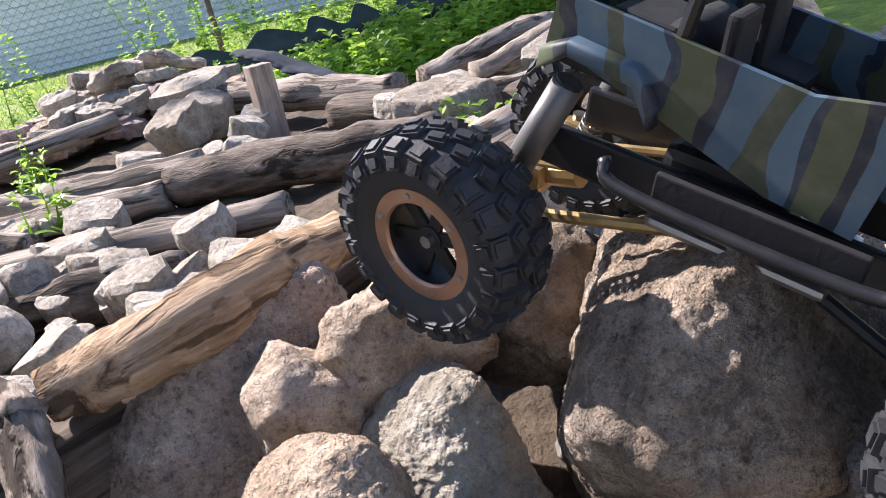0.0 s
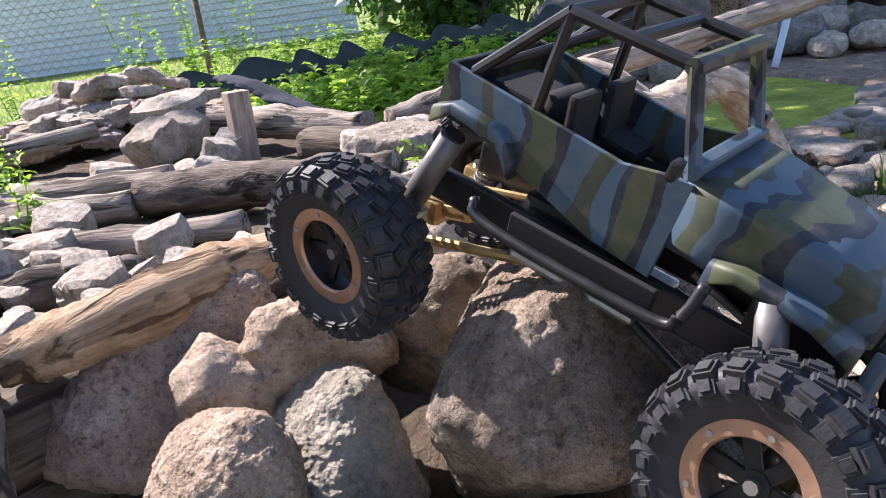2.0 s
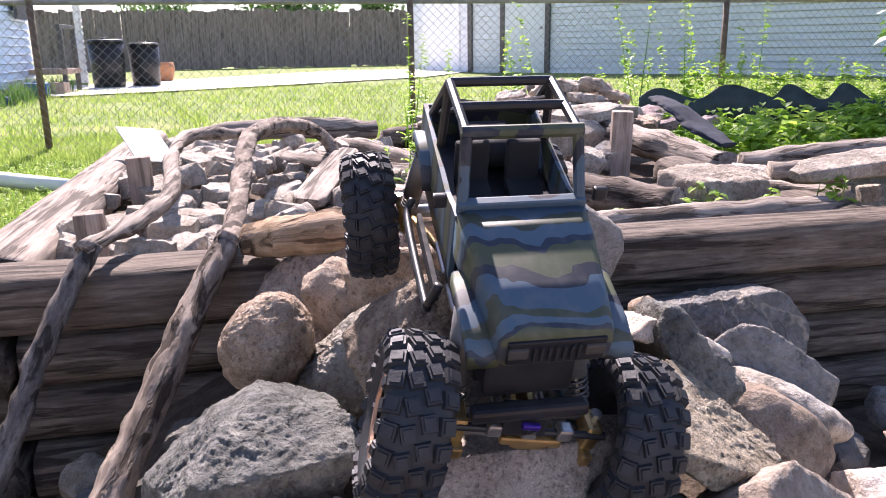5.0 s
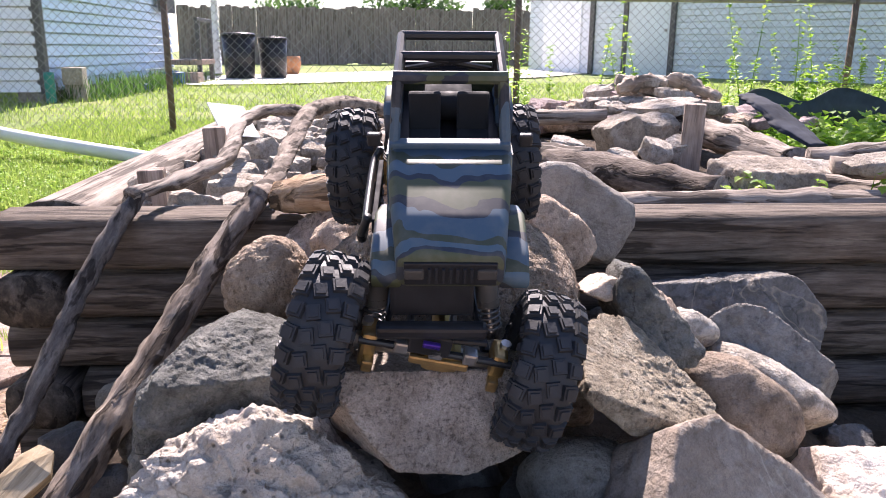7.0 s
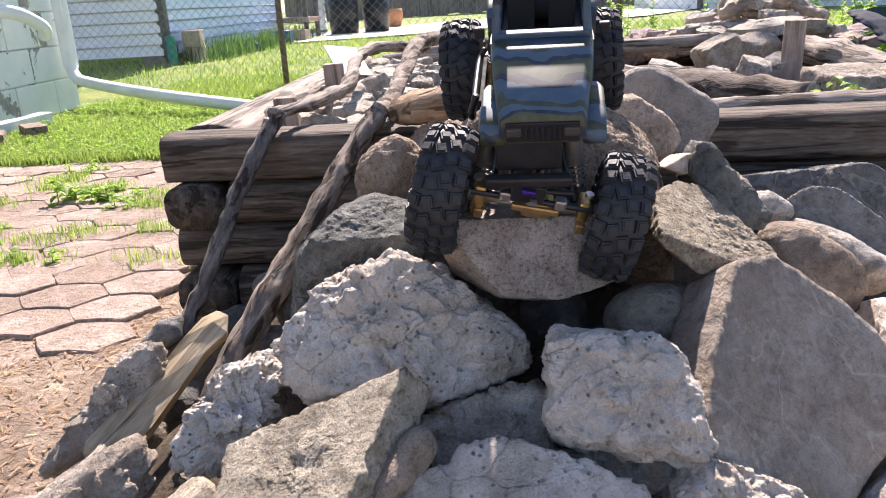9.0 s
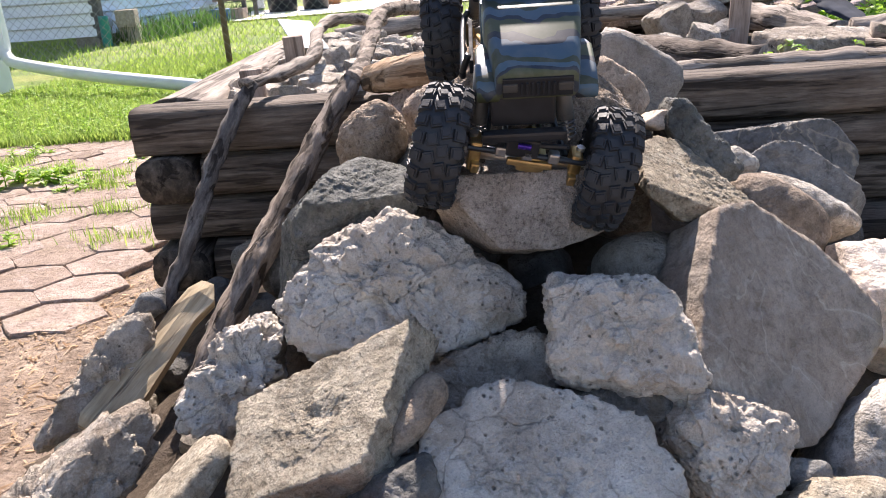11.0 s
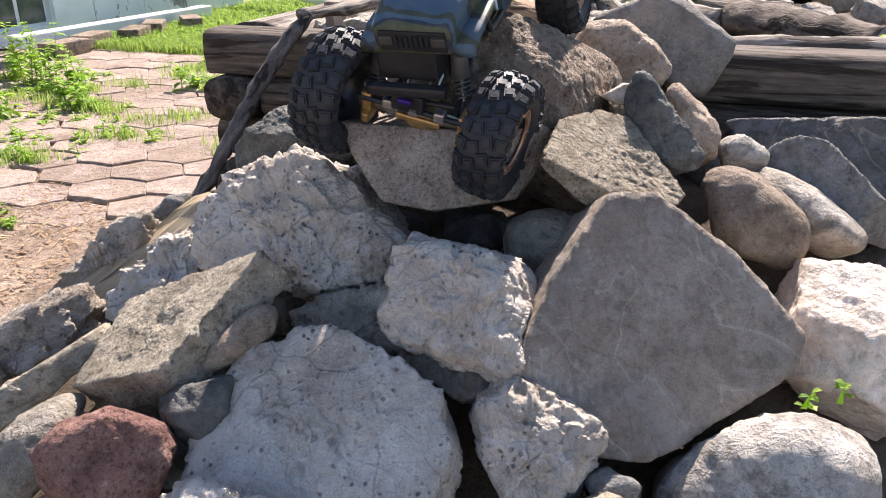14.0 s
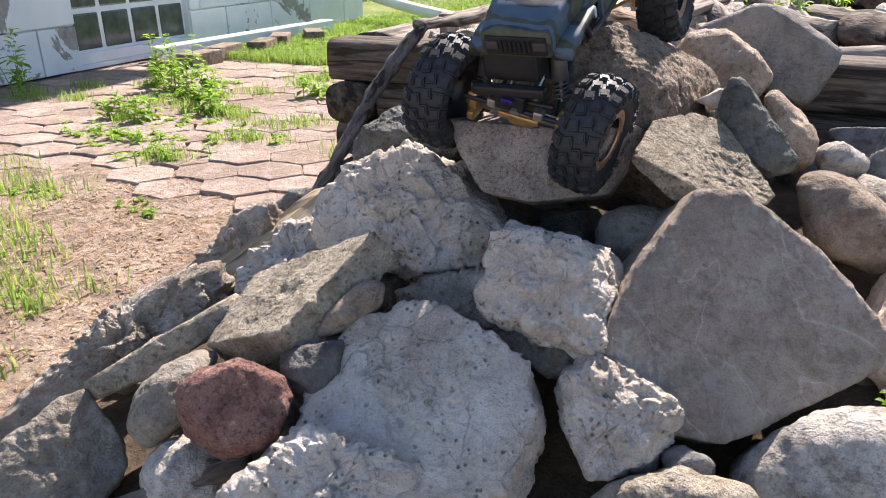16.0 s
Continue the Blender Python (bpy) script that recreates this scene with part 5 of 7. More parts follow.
log("split_log", [(0.150, 0.525, 0.392), (0.225, 0.475, 0.405), (0.300, 0.470, 0.412), (0.385, 0.480, 0.405)], (0.022, 0.030, 0.028, 0.024), SPLITWOOD, "split orange pine log lying behind the stones", "log", segs=9, rough=0.45, freq=18, squash=0.85, n=14, ridges=0.5)
bd2 = part("driftwood_board", loft([round_ring(x, w, -h / 2, h / 2, 0.004) for x, w, h in ((0, 0.040, 0.014), (0.02, 0.058, 0.018), (0.25, 0.064, 0.018), (0.46, 0.056, 0.018), (0.50, 0.036, 0.012))]), LOGWOOD)
bd2.matrix_world = pose(0.235, 0.90, 0.362, 6, -3, 76)
tagged(bd2, "pale weathered board lying on the rubble in the bed", "board")
bd3 = part("broken_board", loft([[(x, y * w / 2 + 0.004 * math.sin(90 * x + y), z * h / 2 + 0.003 * math.sin(70 * x + 2 * y)) for y, z in ((-1, -0.8), (0.2, -1), (1, -0.7), (0.9, 0.7), (0.1, 1), (-1, 0.8))]
     for x, w, h in ((0, 0.030, 0.014), (0.012, 0.044, 0.020), (0.06, 0.046, 0.024), (0.115, 0.043, 0.022), (0.17, 0.040, 0.024), (0.205, 0.034, 0.020), (0.225, 0.018, 0.010))]), BOARDWOOD)
bd3.matrix_world = Matrix.Translation((-0.148, 0.058, 0.082)) @ Vector((0.105, 0.185, 0.108)).to_track_quat("X", "Z").to_matrix().to_4x4() @ Matrix.Rotation(radians(30), 4, "X")
tagged(bd3, "broken yellowish board wedged among the stones", "board")
log("stick", [(0.03, -0.36, 0.04), (0.12, -0.29, 0.075), (0.17, -0.25, 0.09)], (0.012, 0.011, 0.01), BARK, "dark stick under the red stone", "stick", segs=10, rough=0.3, n=6)
# stakes
for x, y, z, w in ((-0.075, 0.72, 0.40, 0.04), (-0.07, 1.13, 0.425, 0.045)):
    ob = part("stake", box((w, w * 0.7, 0.26), (0, 0, -0.13), 0.003), STAKE)
    ob.matrix_world = pose(x, y, z, 2, -2, 8)
    tagged(ob, "short square wooden stake inside the timber wall", "stake", "bed stakes")
ob = part("stake", box((0.050, 0.046, 0.22), (0, 0, -0.11), 0.003), STAKE)
ob.matrix_world = pose(1.034, 1.378, 0.458, 1, 1.5, -18)
tagged(ob, "grey square wooden stake standing in the bed", "stake", "bed stakes")
ob = part("white_sheet", box((0.10, 0.15, 0.003), (0, 0, 0), 0.001, taper=(0.98, 1.0)), SHEET_WHITE)
ob.matrix_world = pose(-0.115, 1.54, 0.402, 28, 8, 32)
tagged(ob, "bent white sheet lying at the bed corner", "sheet")

# logs lying in the bed
LOGS = (
    ([(0.60, 0.63, 0.345), (0.85, 0.635, 0.35), (1.10, 0.66, 0.345)], 0.030, LOGWOOD, "grey weathered log just behind the front timber"),
    ([(0.64, 1.16, 0.338), (0.76, 0.95, 0.345), (0.86, 0.76, 0.34)], 0.040, BARK, "dark bark-covered log lying in the bed"),
    ([(0.28, 0.97, 0.32), (0.42, 0.80, 0.325)], 0.030, BARK, "short dark log lying in the bed"),
    ([(0.34, 1.16, 0.325), (0.58, 0.80, 0.335)], 0.026, LOGWOOD, "thin grey log lying in the bed"),
    ([(0.43, 1.38, 0.33), (0.62, 1.15, 0.335)], 0.030, LOGWOOD, "grey cracked log lying in the bed"),
    ([(0.50, 1.55, 0.33), (0.74, 1.22, 0.34)], 0.032, LOGWOOD, "grey cracked log lying in the bed"),
    ([(1.10, 1.84, 0.372), (1.135, 1.45, 0.366), (1.17, 1.12, 0.35)], 0.038, LOGWOOD, "pale squared log lying slantwise in the bed"),
    ([(1.14, 1.02, 0.37), (1.40, 0.98, 0.39), (1.75, 1.02, 0.36)], 0.028, LOGWOOD, "weathered log reaching out over the pond"),
    ([(1.10, 0.86, 0.375), (1.35, 0.80, 0.40), (1.62, 0.82, 0.38)], 0.026, LOGWOOD, "weathered branch reaching out over the pond"),
    ([(0.95, 0.90, 0.345), (1.16, 0.72, 0.345)], 0.030, LOGWOOD, "silvery log end beside the stones"),
    ([(-0.10, 2.12, 0.345), (0.20, 2.16, 0.37), (0.52, 2.22, 0.35)], 0.034, LOGWOOD, "twisted grey log along the back of the bed"),
    ([(0.52, 2.05, 0.33), (0.90, 2.1, 0.345), (1.20, 2.12, 0.345)], 0.036, BARK, "long dark timber along the back of the bed"),
    ([(0.20, 1.62, 0.34), (0.33, 1.30, 0.36), (0.40, 1.18, 0.33)], 0.028, LOGWOOD, "pale forked branch lying in the rubble"),
    ([(0.36, 1.75, 0.36), (0.46, 1.50, 0.36), (0.55, 1.30, 0.33)], 0.024, LOGWOOD, "pale bent branch lying in the rubble"),
    ([(0.62, 1.95, 0.37), (0.95, 1.88, 0.385)], 0.026, LOGWOOD, "pale sunlit branch at the back of the bed"),
)
for pts, r, mat, label in LOGS:
    log("log", pts, (r * 0.9, r * 1.05, r, r * 0.92), mat, label, "log", rough=0.35, freq=13, n=12, ridges=0.22, segs=18, end=LOGWOOD, group="logs in the bed")

# the big branch over the pond, and the crooked one before it
log("long_branch", [(1.30, 0.72, 0.415), (1.60, 0.62, 0.43), (2.10, 0.50, 0.46), (2.70, 0.34, 0.49)], (0.030, 0.029, 0.027, 0.025), LOGWOOD, "long pale branch lying over the pond", "branch", rough=0.3, freq=9, n=12, ridges=0.2)
crook = log("crooked_branch", [(1.125, 0.545, 0.385), (1.19, 0.53, 0.372), (1.30, 0.52, 0.345), (1.42, 0.505, 0.355), (1.52, 0.49, 0.365), (1.62, 0.475, 0.325), (1.70, 0.455, 0.225), (1.75, 0.445, 0.15), (1.80, 0.435, 0.10)],
    (0.026, 0.040, 0.041, 0.036, 0.036, 0.037, 0.037, 0.040, 0.038), CROOK, "thick crooked bare branch arching from the wall to the bank", "branch", rough=0.34, freq=13, n=12, ridges=0.2, segs=28)
for k, (pts, radii) in enumerate((([(1.755, 0.444, 0.150), (1.82, 0.43, 0.085), (1.92, 0.41, 0.060), (2.02, 0.375, 0.050), (2.10, 0.36, 0.055)], (0.040, 0.048, 0.052, 0.040, 0.022)),
                              ([(1.80, 0.43, 0.10), (1.90, 0.36, 0.05), (2.00, 0.29, 0.025)], (0.030, 0.026, 0.014)), ([(1.86, 0.44, 0.08), (1.94, 0.50, 0.07), (2.02, 0.53, 0.04)], (0.030, 0.024, 0.012)))):
    root = log("root", pts, radii, CHARRED, "", segs=20, rough=0.75, freq=19, n=12, ridges=0.4, parent=crook)
    root.matrix_local = crook.matrix_world.inverted() @ root.matrix_world
    tagged(root, "dark rotten root end" if k == 0 else "")
log("stub_branch", [(1.28, 0.52, 0.36), (1.27, 0.60, 0.43), (1.24, 0.66, 0.45)], (0.026, 0.018, 0.012), CROOK, "stub of a bare crooked branch", "branch", rough=0.4, n=8)
plank = part("stone_plank", loft([round_ring(x, w, 0, h, 0.006) for x, w, h in ((0, 0.03, 0.014), (0.03, 0.06, 0.022), (0.2, 0.075, 0.028), (0.33, 0.07, 0.028), (0.345, 0.055, 0.02))]), FLAG)
plank.matrix_world = pose(1.03, 0.70, 0.395, 8, -3, 2)
tagged(plank, "long flat pale stone slab resting on the logs", "stone slab")
bx = part("pump_box", box((0.056, 0.046, 0.062), (0, 0, 0), 0.008, taper=(0.88, 0.9)), BOXGREY)
bx.matrix_world = pose(1.142, 0.492, 0.275, 4, 6, 14)
tagged(bx, "dark grey plastic box fixed on the end of the timber wall", "plastic box")

# rubble and stones in the bed
rnd = np.random.default_rng(21)
hewn("stone_block", FLAG, (0.965, 0.83, 0.345), ((0.05, -0.1, 1, 0.043), (0.1, -1, 0.35, 0.060), (-0.9, -0.4, 0.3, 0.092), (1, -0.1, 0.2, 0.091), (0, 1, 0, 0.08), (-0.5, 0.8, 0, 0.076), (0.3, -0.8, -0.5, 0.075), (0, 0, -1, 0.065)),
     "squarish brown grey stone block lying in the bed", rough=0.006, detail=5, group="stones in the bed")
BED_STONES = [(1.09, 0.90, 0.35, 0.05), (0.88, 0.73, 0.335, 0.034), (0.885, 1.50, 0.37, 0.065), (0.985, 1.55, 0.37, 0.065), (0.93, 1.33, 0.345, 0.04),
              (1.01, 1.40, 0.345, 0.042), (0.82, 1.30, 0.33, 0.03), (0.72, 1.42, 0.34, 0.045), (1.2, 0.72, 0.36, 0.022), (0.80, 1.18, 0.345, 0.035), (1.04, 1.02, 0.345, 0.035)]
for x, y, z, s in BED_STONES:
    random_stone("stone", GRAVEL if s < 0.06 else FLAG, (x, y, z), s, "grey angular stone lying in the raised bed", rnd, 4, 0.07, "stones in the bed", 0.8, p=140)
for i in range(210):
    x, y = rnd.uniform(-0.14, 0.5), rnd.uniform(0.60, 2.0)
    s = rnd.uniform(0.016, 0.046)
    random_stone("rubble_stone", GRAVEL, (x, y, 0.315 + s * 0.35 + rnd.uniform(0, 0.02)), s, "pale grey rubble stone in the bed", rnd, 3, 0.07, "rubble in the bed", 0.75, p=140)
# stone and wood heap at the back of the bed
for i in range(130):
    x, y = 1.16 + rnd.normal(0, 0.22), 2.20 + rnd.uniform(-0.2, 0.3)
    s = rnd.uniform(0.03, 0.08)
    top = 0.155 * math.exp(-((x - 1.20) / 0.26) ** 2 - ((y - 2.28) / 0.3) ** 2)
    random_stone("stone", (FLAG, PURPLE, GRAVEL, TAN)[i % 4], (x, y, 0.34 + rnd.uniform(-0.05, 1) * top), s, "flat brown grey stone on the heap behind the bed", rnd, 3, 0.16, "heap behind the bed", 0.42, p=60)
for x, y, z, s in ((1.07, 1.72, 0.425, 0.10), (1.16, 1.78, 0.428, 0.09), (1.30, 1.98, 0.40, 0.08)):
    random_stone("slab_stone", FLAG, (x, y, z), s, "flat slab stone on top of the heap", rnd, 4, 0.08, "heap behind the bed", 0.22, p=60)

log("driftwood_stump", [(1.06, 2.17, 0.455), (1.12, 2.19, 0.470), (1.17, 2.18, 0.482), (1.22, 2.14, 0.475)], (0.016, 0.027, 0.024, 0.016), CROOK, "knotty driftwood stump on top of the heap", "driftwood", rough=1.0, freq=22, n=12, ridges=0.5)
log("driftwood_stump", [(1.24, 2.20, 0.478), (1.29, 2.17, 0.484), (1.33, 2.14, 0.462), (1.38, 2.08, 0.43)], (0.016, 0.027, 0.022, 0.014), CROOK, "knotty driftwood stump on top of the heap", "driftwood", rough=1.0, freq=22, n=12, ridges=0.5)
# loose stones in the gaps of the pile, mostly dark as painted gap shade
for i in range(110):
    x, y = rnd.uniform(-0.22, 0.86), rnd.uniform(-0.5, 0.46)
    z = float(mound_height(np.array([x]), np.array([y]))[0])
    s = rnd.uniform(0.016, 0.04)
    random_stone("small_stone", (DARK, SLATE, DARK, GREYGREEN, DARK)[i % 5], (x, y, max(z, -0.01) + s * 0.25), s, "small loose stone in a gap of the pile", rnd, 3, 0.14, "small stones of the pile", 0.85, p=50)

# ---- banks of the pond ----
def flagstone(at, size, label, rnd, mat=None, thick=0.03, tilt=0.08, detail=4):
    k = int(rnd.integers(5, 8))
    cuts = [(float(a), size * float(rnd.uniform(0.65, 1.05))) for a in np.linspace(0, 360, k, endpoint=False) + rnd.uniform(-18, 18, k)]
    v, f = rock_mesh("flagstone", cuts, thick * 0.5, thick * 0.5, 90, 0.9, 0.003, detail, int(rnd.integers(1e6)))
    ob = new("flagstone", mesh_of("flagstone", v, f, (mat or FLAG,)))
    ob.matrix_world = Matrix.Translation(at) @ Euler((rnd.uniform(-tilt, tilt), rnd.uniform(-tilt, tilt), rnd.uniform(0, 6.3))).to_matrix().to_4x4()
    return tagged(ob, label, "flagstone", "flagstones round the pond")


rnd = np.random.default_rng(33)
flagstone((1.80, 0.60, 0.075), 0.14, "thick flat grey flagstone by the crooked branch", rnd, GREYSLAB, 0.07, 0.03)
flagstone((1.62, 0.43, 0.02), 0.085, "pale sunlit flagstone on the bank", rnd, TAN, 0.04)
flagstone((1.74, 0.36, 0.03), 0.09, "pinkish flagstone on the bank", rnd, PALEPINK, 0.04)
flagstone((1.52, 0.20, 0.03), 0.11, "long grey flagstone on the bank", rnd, SLATE, 0.03)
flagstone((1.33, 0.32, 0.04), 0.055, "tan stone on the bank", rnd, TAN, 0.06)
flagstone((1.45, 0.52, 0.0), 0.11, "brown flagstone at the water's edge", rnd, BROWN, 0.03)
flagstone((1.88, 0.34, 0.07), 0.10, "stacked grey flagstone under the branch", rnd, FLAG, 0.03)
for i in range(78):
    x = rnd.uniform(1.25, 4.2)
    edge = 0.55 if x < 2 else 0.62 - 0.05 * (x - 2)
    y = edge - abs(rnd.normal(0, 0.25)) - 0.02 * x
    z = 0.005 + 0.03 * math.exp(-((x - 1.9) / 0.5) ** 2 - ((y - 0.3) / 0.5) ** 2) + rnd.uniform(0, 0.05)
    flagstone((x, y, z), rnd.uniform(0.04, 0.115), "flat grey flagstone on the pond bank", rnd, (FLAG, SLATE, GREYSLAB, TAN)[i % 4], rnd.uniform(0.025, 0.05))
for i in range(70):
    x, y = rnd.uniform(0.85, 1.75), rnd.uniform(-0.35, 0.42)
    s = rnd.uniform(0.018, 0.055)
    random_stone("stone", (SLATE, FLAG, PURPLE, TAN, GRAVEL)[i % 5], (x, y, s * 0.35 + float(mound_height(np.array([min(x, 1.34)]), np.array([y]))[0]) * 0.9), s, "loose angular stone on the bank", rnd, 4, 0.08, "stones on the bank", 0.6, p=140)
# dark liner trough below the wall end
ob = part("pond_liner", box((0.44, 0.05, 0.10), (0, 0, 0), 0.015), LINER)
ob.matrix_world = pose(1.36, 0.60, 0.015, 0, 8, 0)
tagged(ob, "black rubber pond liner edge below the wall", "pond liner")
# stones across the pond
for x, y, s, lab in ((4.6, 2.55, 0.34, "tall grey standing stone behind the pond"), (3.75, 2.75, 0.26, "grey standing stone behind the pond"), (5.4, 2.2, 0.34, "large round boulder behind the pond"), (5.0, 1.4, 0.22, "round grey boulder behind the pond")):
    cuts = [(float(a), s * float(rnd.uniform(0.8, 1.05))) for a in range(0, 360, 51)]
    v, f = rock_mesh("standing_stone", cuts, s * 0.3, s * 0.3, 7, 0.5, 0.02, 4, int(rnd.integers(1e6)))
    ob = new("standing_stone", mesh_of("standing_stone", v, f, (GREYSLAB,)))
    ob.matrix_world = pose(x, y, s * 0.62, 90, 0, -60)
    tagged(ob, lab, "boulder", "stones behind the pond")
for i in range(70):
    a = rnd.uniform(0, 1)
    x, y = 4.0 + 2.2 * a + rnd.normal(0, 0.15), 2.0 - 1.9 * a + rnd.normal(0, 0.3)
    s = rnd.uniform(0.07, 0.2)
    random_stone("stone", (SLATE, FLAG, GREYSLAB, GRAVEL)[i % 4], (x, y, s * 0.3 + max(0, x - 4.3) * 0.22 * rnd.uniform(0.2, 1)), s, "grey stone stacked behind the pond", rnd, 3, 0.12, "stones behind the pond", 0.6, p=14)
log("drain_pipe", [(4.25, 1.10, 0.30), (4.2, 1.16, 0.0)], (0.018, 0.018), PAINT_BLUE, "pale plastic pipe standing in the stones", "pipe", rough=0, ridges=0)

# dark corrugated edging strip
xs = np.linspace(0, 3.4, 360)
v, f = [], []
for i, s in enumerate(xs):
    x, y = 1.75 + s * 0.80, 2.75 + 0.35 * math.sin(s * 1.2) - s * 0.15
    ph = 2 * math.pi * (s / 0.55 if s < 0.9 else 0.9 / 0.55 + (s - 0.9) / 0.33)
    amp = 1.0 if s < 0.9 else 1.35
    wv = 0.014 * amp * math.sin(ph) + 0.006 * math.sin(s * 13)
    top = 0.392 + amp * (0.026 + 0.005 * math.sin(s * 5)) * math.sin(ph) + 0.012 * math.sin(s * 3.1)
    v += [(x, y + wv, 0.24), (x, y + wv * 1.3 + 0.01, top), (x, y + wv * 1.3 + 0.014, top), (x, y + wv + 0.004, 0.24)]
    if i:
        a, b = 4 * (i - 1), 4 * i
        f += [(a + k, a + (k + 1) % 4, b + (k + 1) % 4, b + k) for k in range(4)]
tagged(new("corrugated_edging", mesh_of("corrugated_edging", v, f, (EDGING,))), "dark green corrugated edging strip behind the bed", "edging")
log("bent_sheet", [(1.43, 1.98, 0.445), (1.455, 1.88, 0.415), (1.48, 1.78, 0.365), (1.51, 1.66, 0.32)], (0.035, 0.05, 0.05, 0.035), DARKSHEET, "crumpled dark sheet at the end of the heap", "sheet", segs=22, rough=0.35, freq=16, squash=0.22, n=16, ridges=0.5)


# ---- chain-link fence ----
FENCE_Y, FENCE_H = 5.0, 0.92
fence = thing("chain_link_fence", "rusty chain-link fence along the lawn", "fence")
posts = [-3.65, -1.25, 1.13, 3.5, 5.9, 8.3, 10.7]
for x in posts:
    part("post", rod((x, FENCE_Y, -0.02), (x, FENCE_Y, FENCE_H + 0.02), 0.022, 12), RUSTY, fence, "", True)
    part("post_cap", rod((x, FENCE_Y, FENCE_H + 0.01), (x, FENCE_Y, FENCE_H + 0.05), 0.028, 12, 0.010), GALV, fence, "", True)
for a, b in zip(posts, posts[1:]):
    part("top_rail", rod((a, FENCE_Y, FENCE_H), (b, FENCE_Y, FENCE_H), 0.017, 10), GALV, fence, "", True)
v, f = [], []
wire, pitch = 0.0013, 0.062
def strand(p_, q_):
    d = (Vector(q_) - Vector(p_)).normalized()
    s1 = d.cross(Vector((0, 1, 0))) * wire
    s2 = Vector((0, wire, 0))
    n = len(v)
    for e in (p_, q_):
        for o in (s1, s2, -s1, -s2):
            v.append(tuple(Vector(e) + o))
    for k in range(4):
        f.append((n + k, n + (k + 1) % 4, n + 4 + (k + 1) % 4, n + 4 + k))
x0, x1 = posts[0], posts[-1]
k = x0 - FENCE_H
while k < x1:
    for sgn in (1, -1):
        a, b = (k, 0.02), (k + FENCE_H, FENCE_H)
        if sgn < 0:
            a, b = (k, FENCE_H), (k + FENCE_H, 0.02)
        strand((a[0], FENCE_Y - 0.02 + sgn * 0.002, a[1]), (b[0], FENCE_Y - 0.02 + sgn * 0.002, b[1]))
    k += pitch
mesh_part = part("wire_mesh", mesh_of("wire_mesh", v, f, (GALV,), False), None, fence, "diamond wire mesh")
tagged(mesh_part, kind="stuff")


# ---- garage beyond the fence ----
def siding_wall(name, p_, q_, height, mat, board=0.11, parent=None, z0=0.0):
    """A wall of lapped horizontal boards from p to q; each board is an object on one shared mesh."""
    p_, q_ = Vector((*p_, 0)), Vector((*q_, 0))
    L = (q_ - p_).length
    turn = math.degrees(math.atan2((q_ - p_).y, (q_ - p_).x))
    b = bmesh.new()
    core_board, board = board, board - 0.016
    vs = [b.verts.new(c) for c in ((0, 0, 0), (L, 0, 0), (L, -0.030, 0.0), (0, -0.030, 0.0), (0, 0.0, board), (L, 0.0, board), (L, 0.02, 0), (0, 0.02, 0), (L, 0.02, board), (0, 0.02, board))]
    for idx in ((3, 2, 5, 4), (0, 1, 2, 3), (7, 9, 8, 6), (4, 5, 8, 9), (0, 3, 4, 9, 7), (1, 6, 8, 5, 2)):
        b.faces.new([vs[i] for i in idx])
    board = core_board
    me = bpy.data.meshes.new("board")
    b.to_mesh(me)
    b.free()
    me.materials.append(mat)
    holder = part(name, box((L, 0.08, height), (L / 2, 0.065, height / 2)), mat, parent)
    holder.matrix_world = pose(p_.x, p_.y, z0, 0, 0, turn)
    for i in range(int(height / board)):
        o = new("board", me)
        o.parent = holder
        o.location = (0, 0, i * board)
    return holder, L, turn


garage = thing("garage", "pale green sided garage with a white door beyond the lawn", "garage")
GA, GB, GC = (11.2, 11.0), (4.9, 18.4), (4.0, 22.0)
w1, L1, T1 = siding_wall("wall", GB, GA, 2.7, PAINT_GREEN, 0.13, garage)
w2, L2, T2 = siding_wall("wall", GC, GB, 2.7, PAINT_WHITE, 0.13, garage)
for s in (0.02, 0.95, 2.15):
    t_ = part("door_post" if s > 0.5 else "corner_trim", box((0.12, 0.10, 2.7), (s, -0.03, 1.35), 0.01), TRIM, garage)
    t_.matrix_world = pose(GB[0], GB[1], 0, 0, 0, T1)
door = part("door", box((1.1, 0.06, 2.3), (1.55, -0.02, 1.15), 0.01), PAINT_GREEN, garage, "pale flush garage side door")
door.matrix_world = pose(GB[0], GB[1], 0, 0, 0, T1)
part("door_handle", rod((2.0, -0.09, 1.0), (2.0, -0.02, 1.0), 0.03, 10), GALV, door)
gd = part("door", box((2.2, 0.06, 2.1), (L2 - 1.6, -0.03, 1.05), 0.01), PAINT_WHITE, garage, "white overhead garage door")
gd.matrix_world = pose(GC[0], GC[1], 0, 0, 0, T2)
rf = part("roof", loft([[(-0.5, -0.5, 2.7), (L1 + 0.5, -0.5, 2.7), (L1 + 0.5, 3.2, 4.2), (-0.5, 3.2, 4.2)], [(-0.5, -0.5, 2.78), (L1 + 0.5, -0.5, 2.78), (L1 + 0.5, 3.2, 4.28), (-0.5, 3.2, 4.28)]]), TRIM, garage, "dark shingle roof")
rf.matrix_world = pose(GB[0], GB[1], 0, 0, 0, T1)

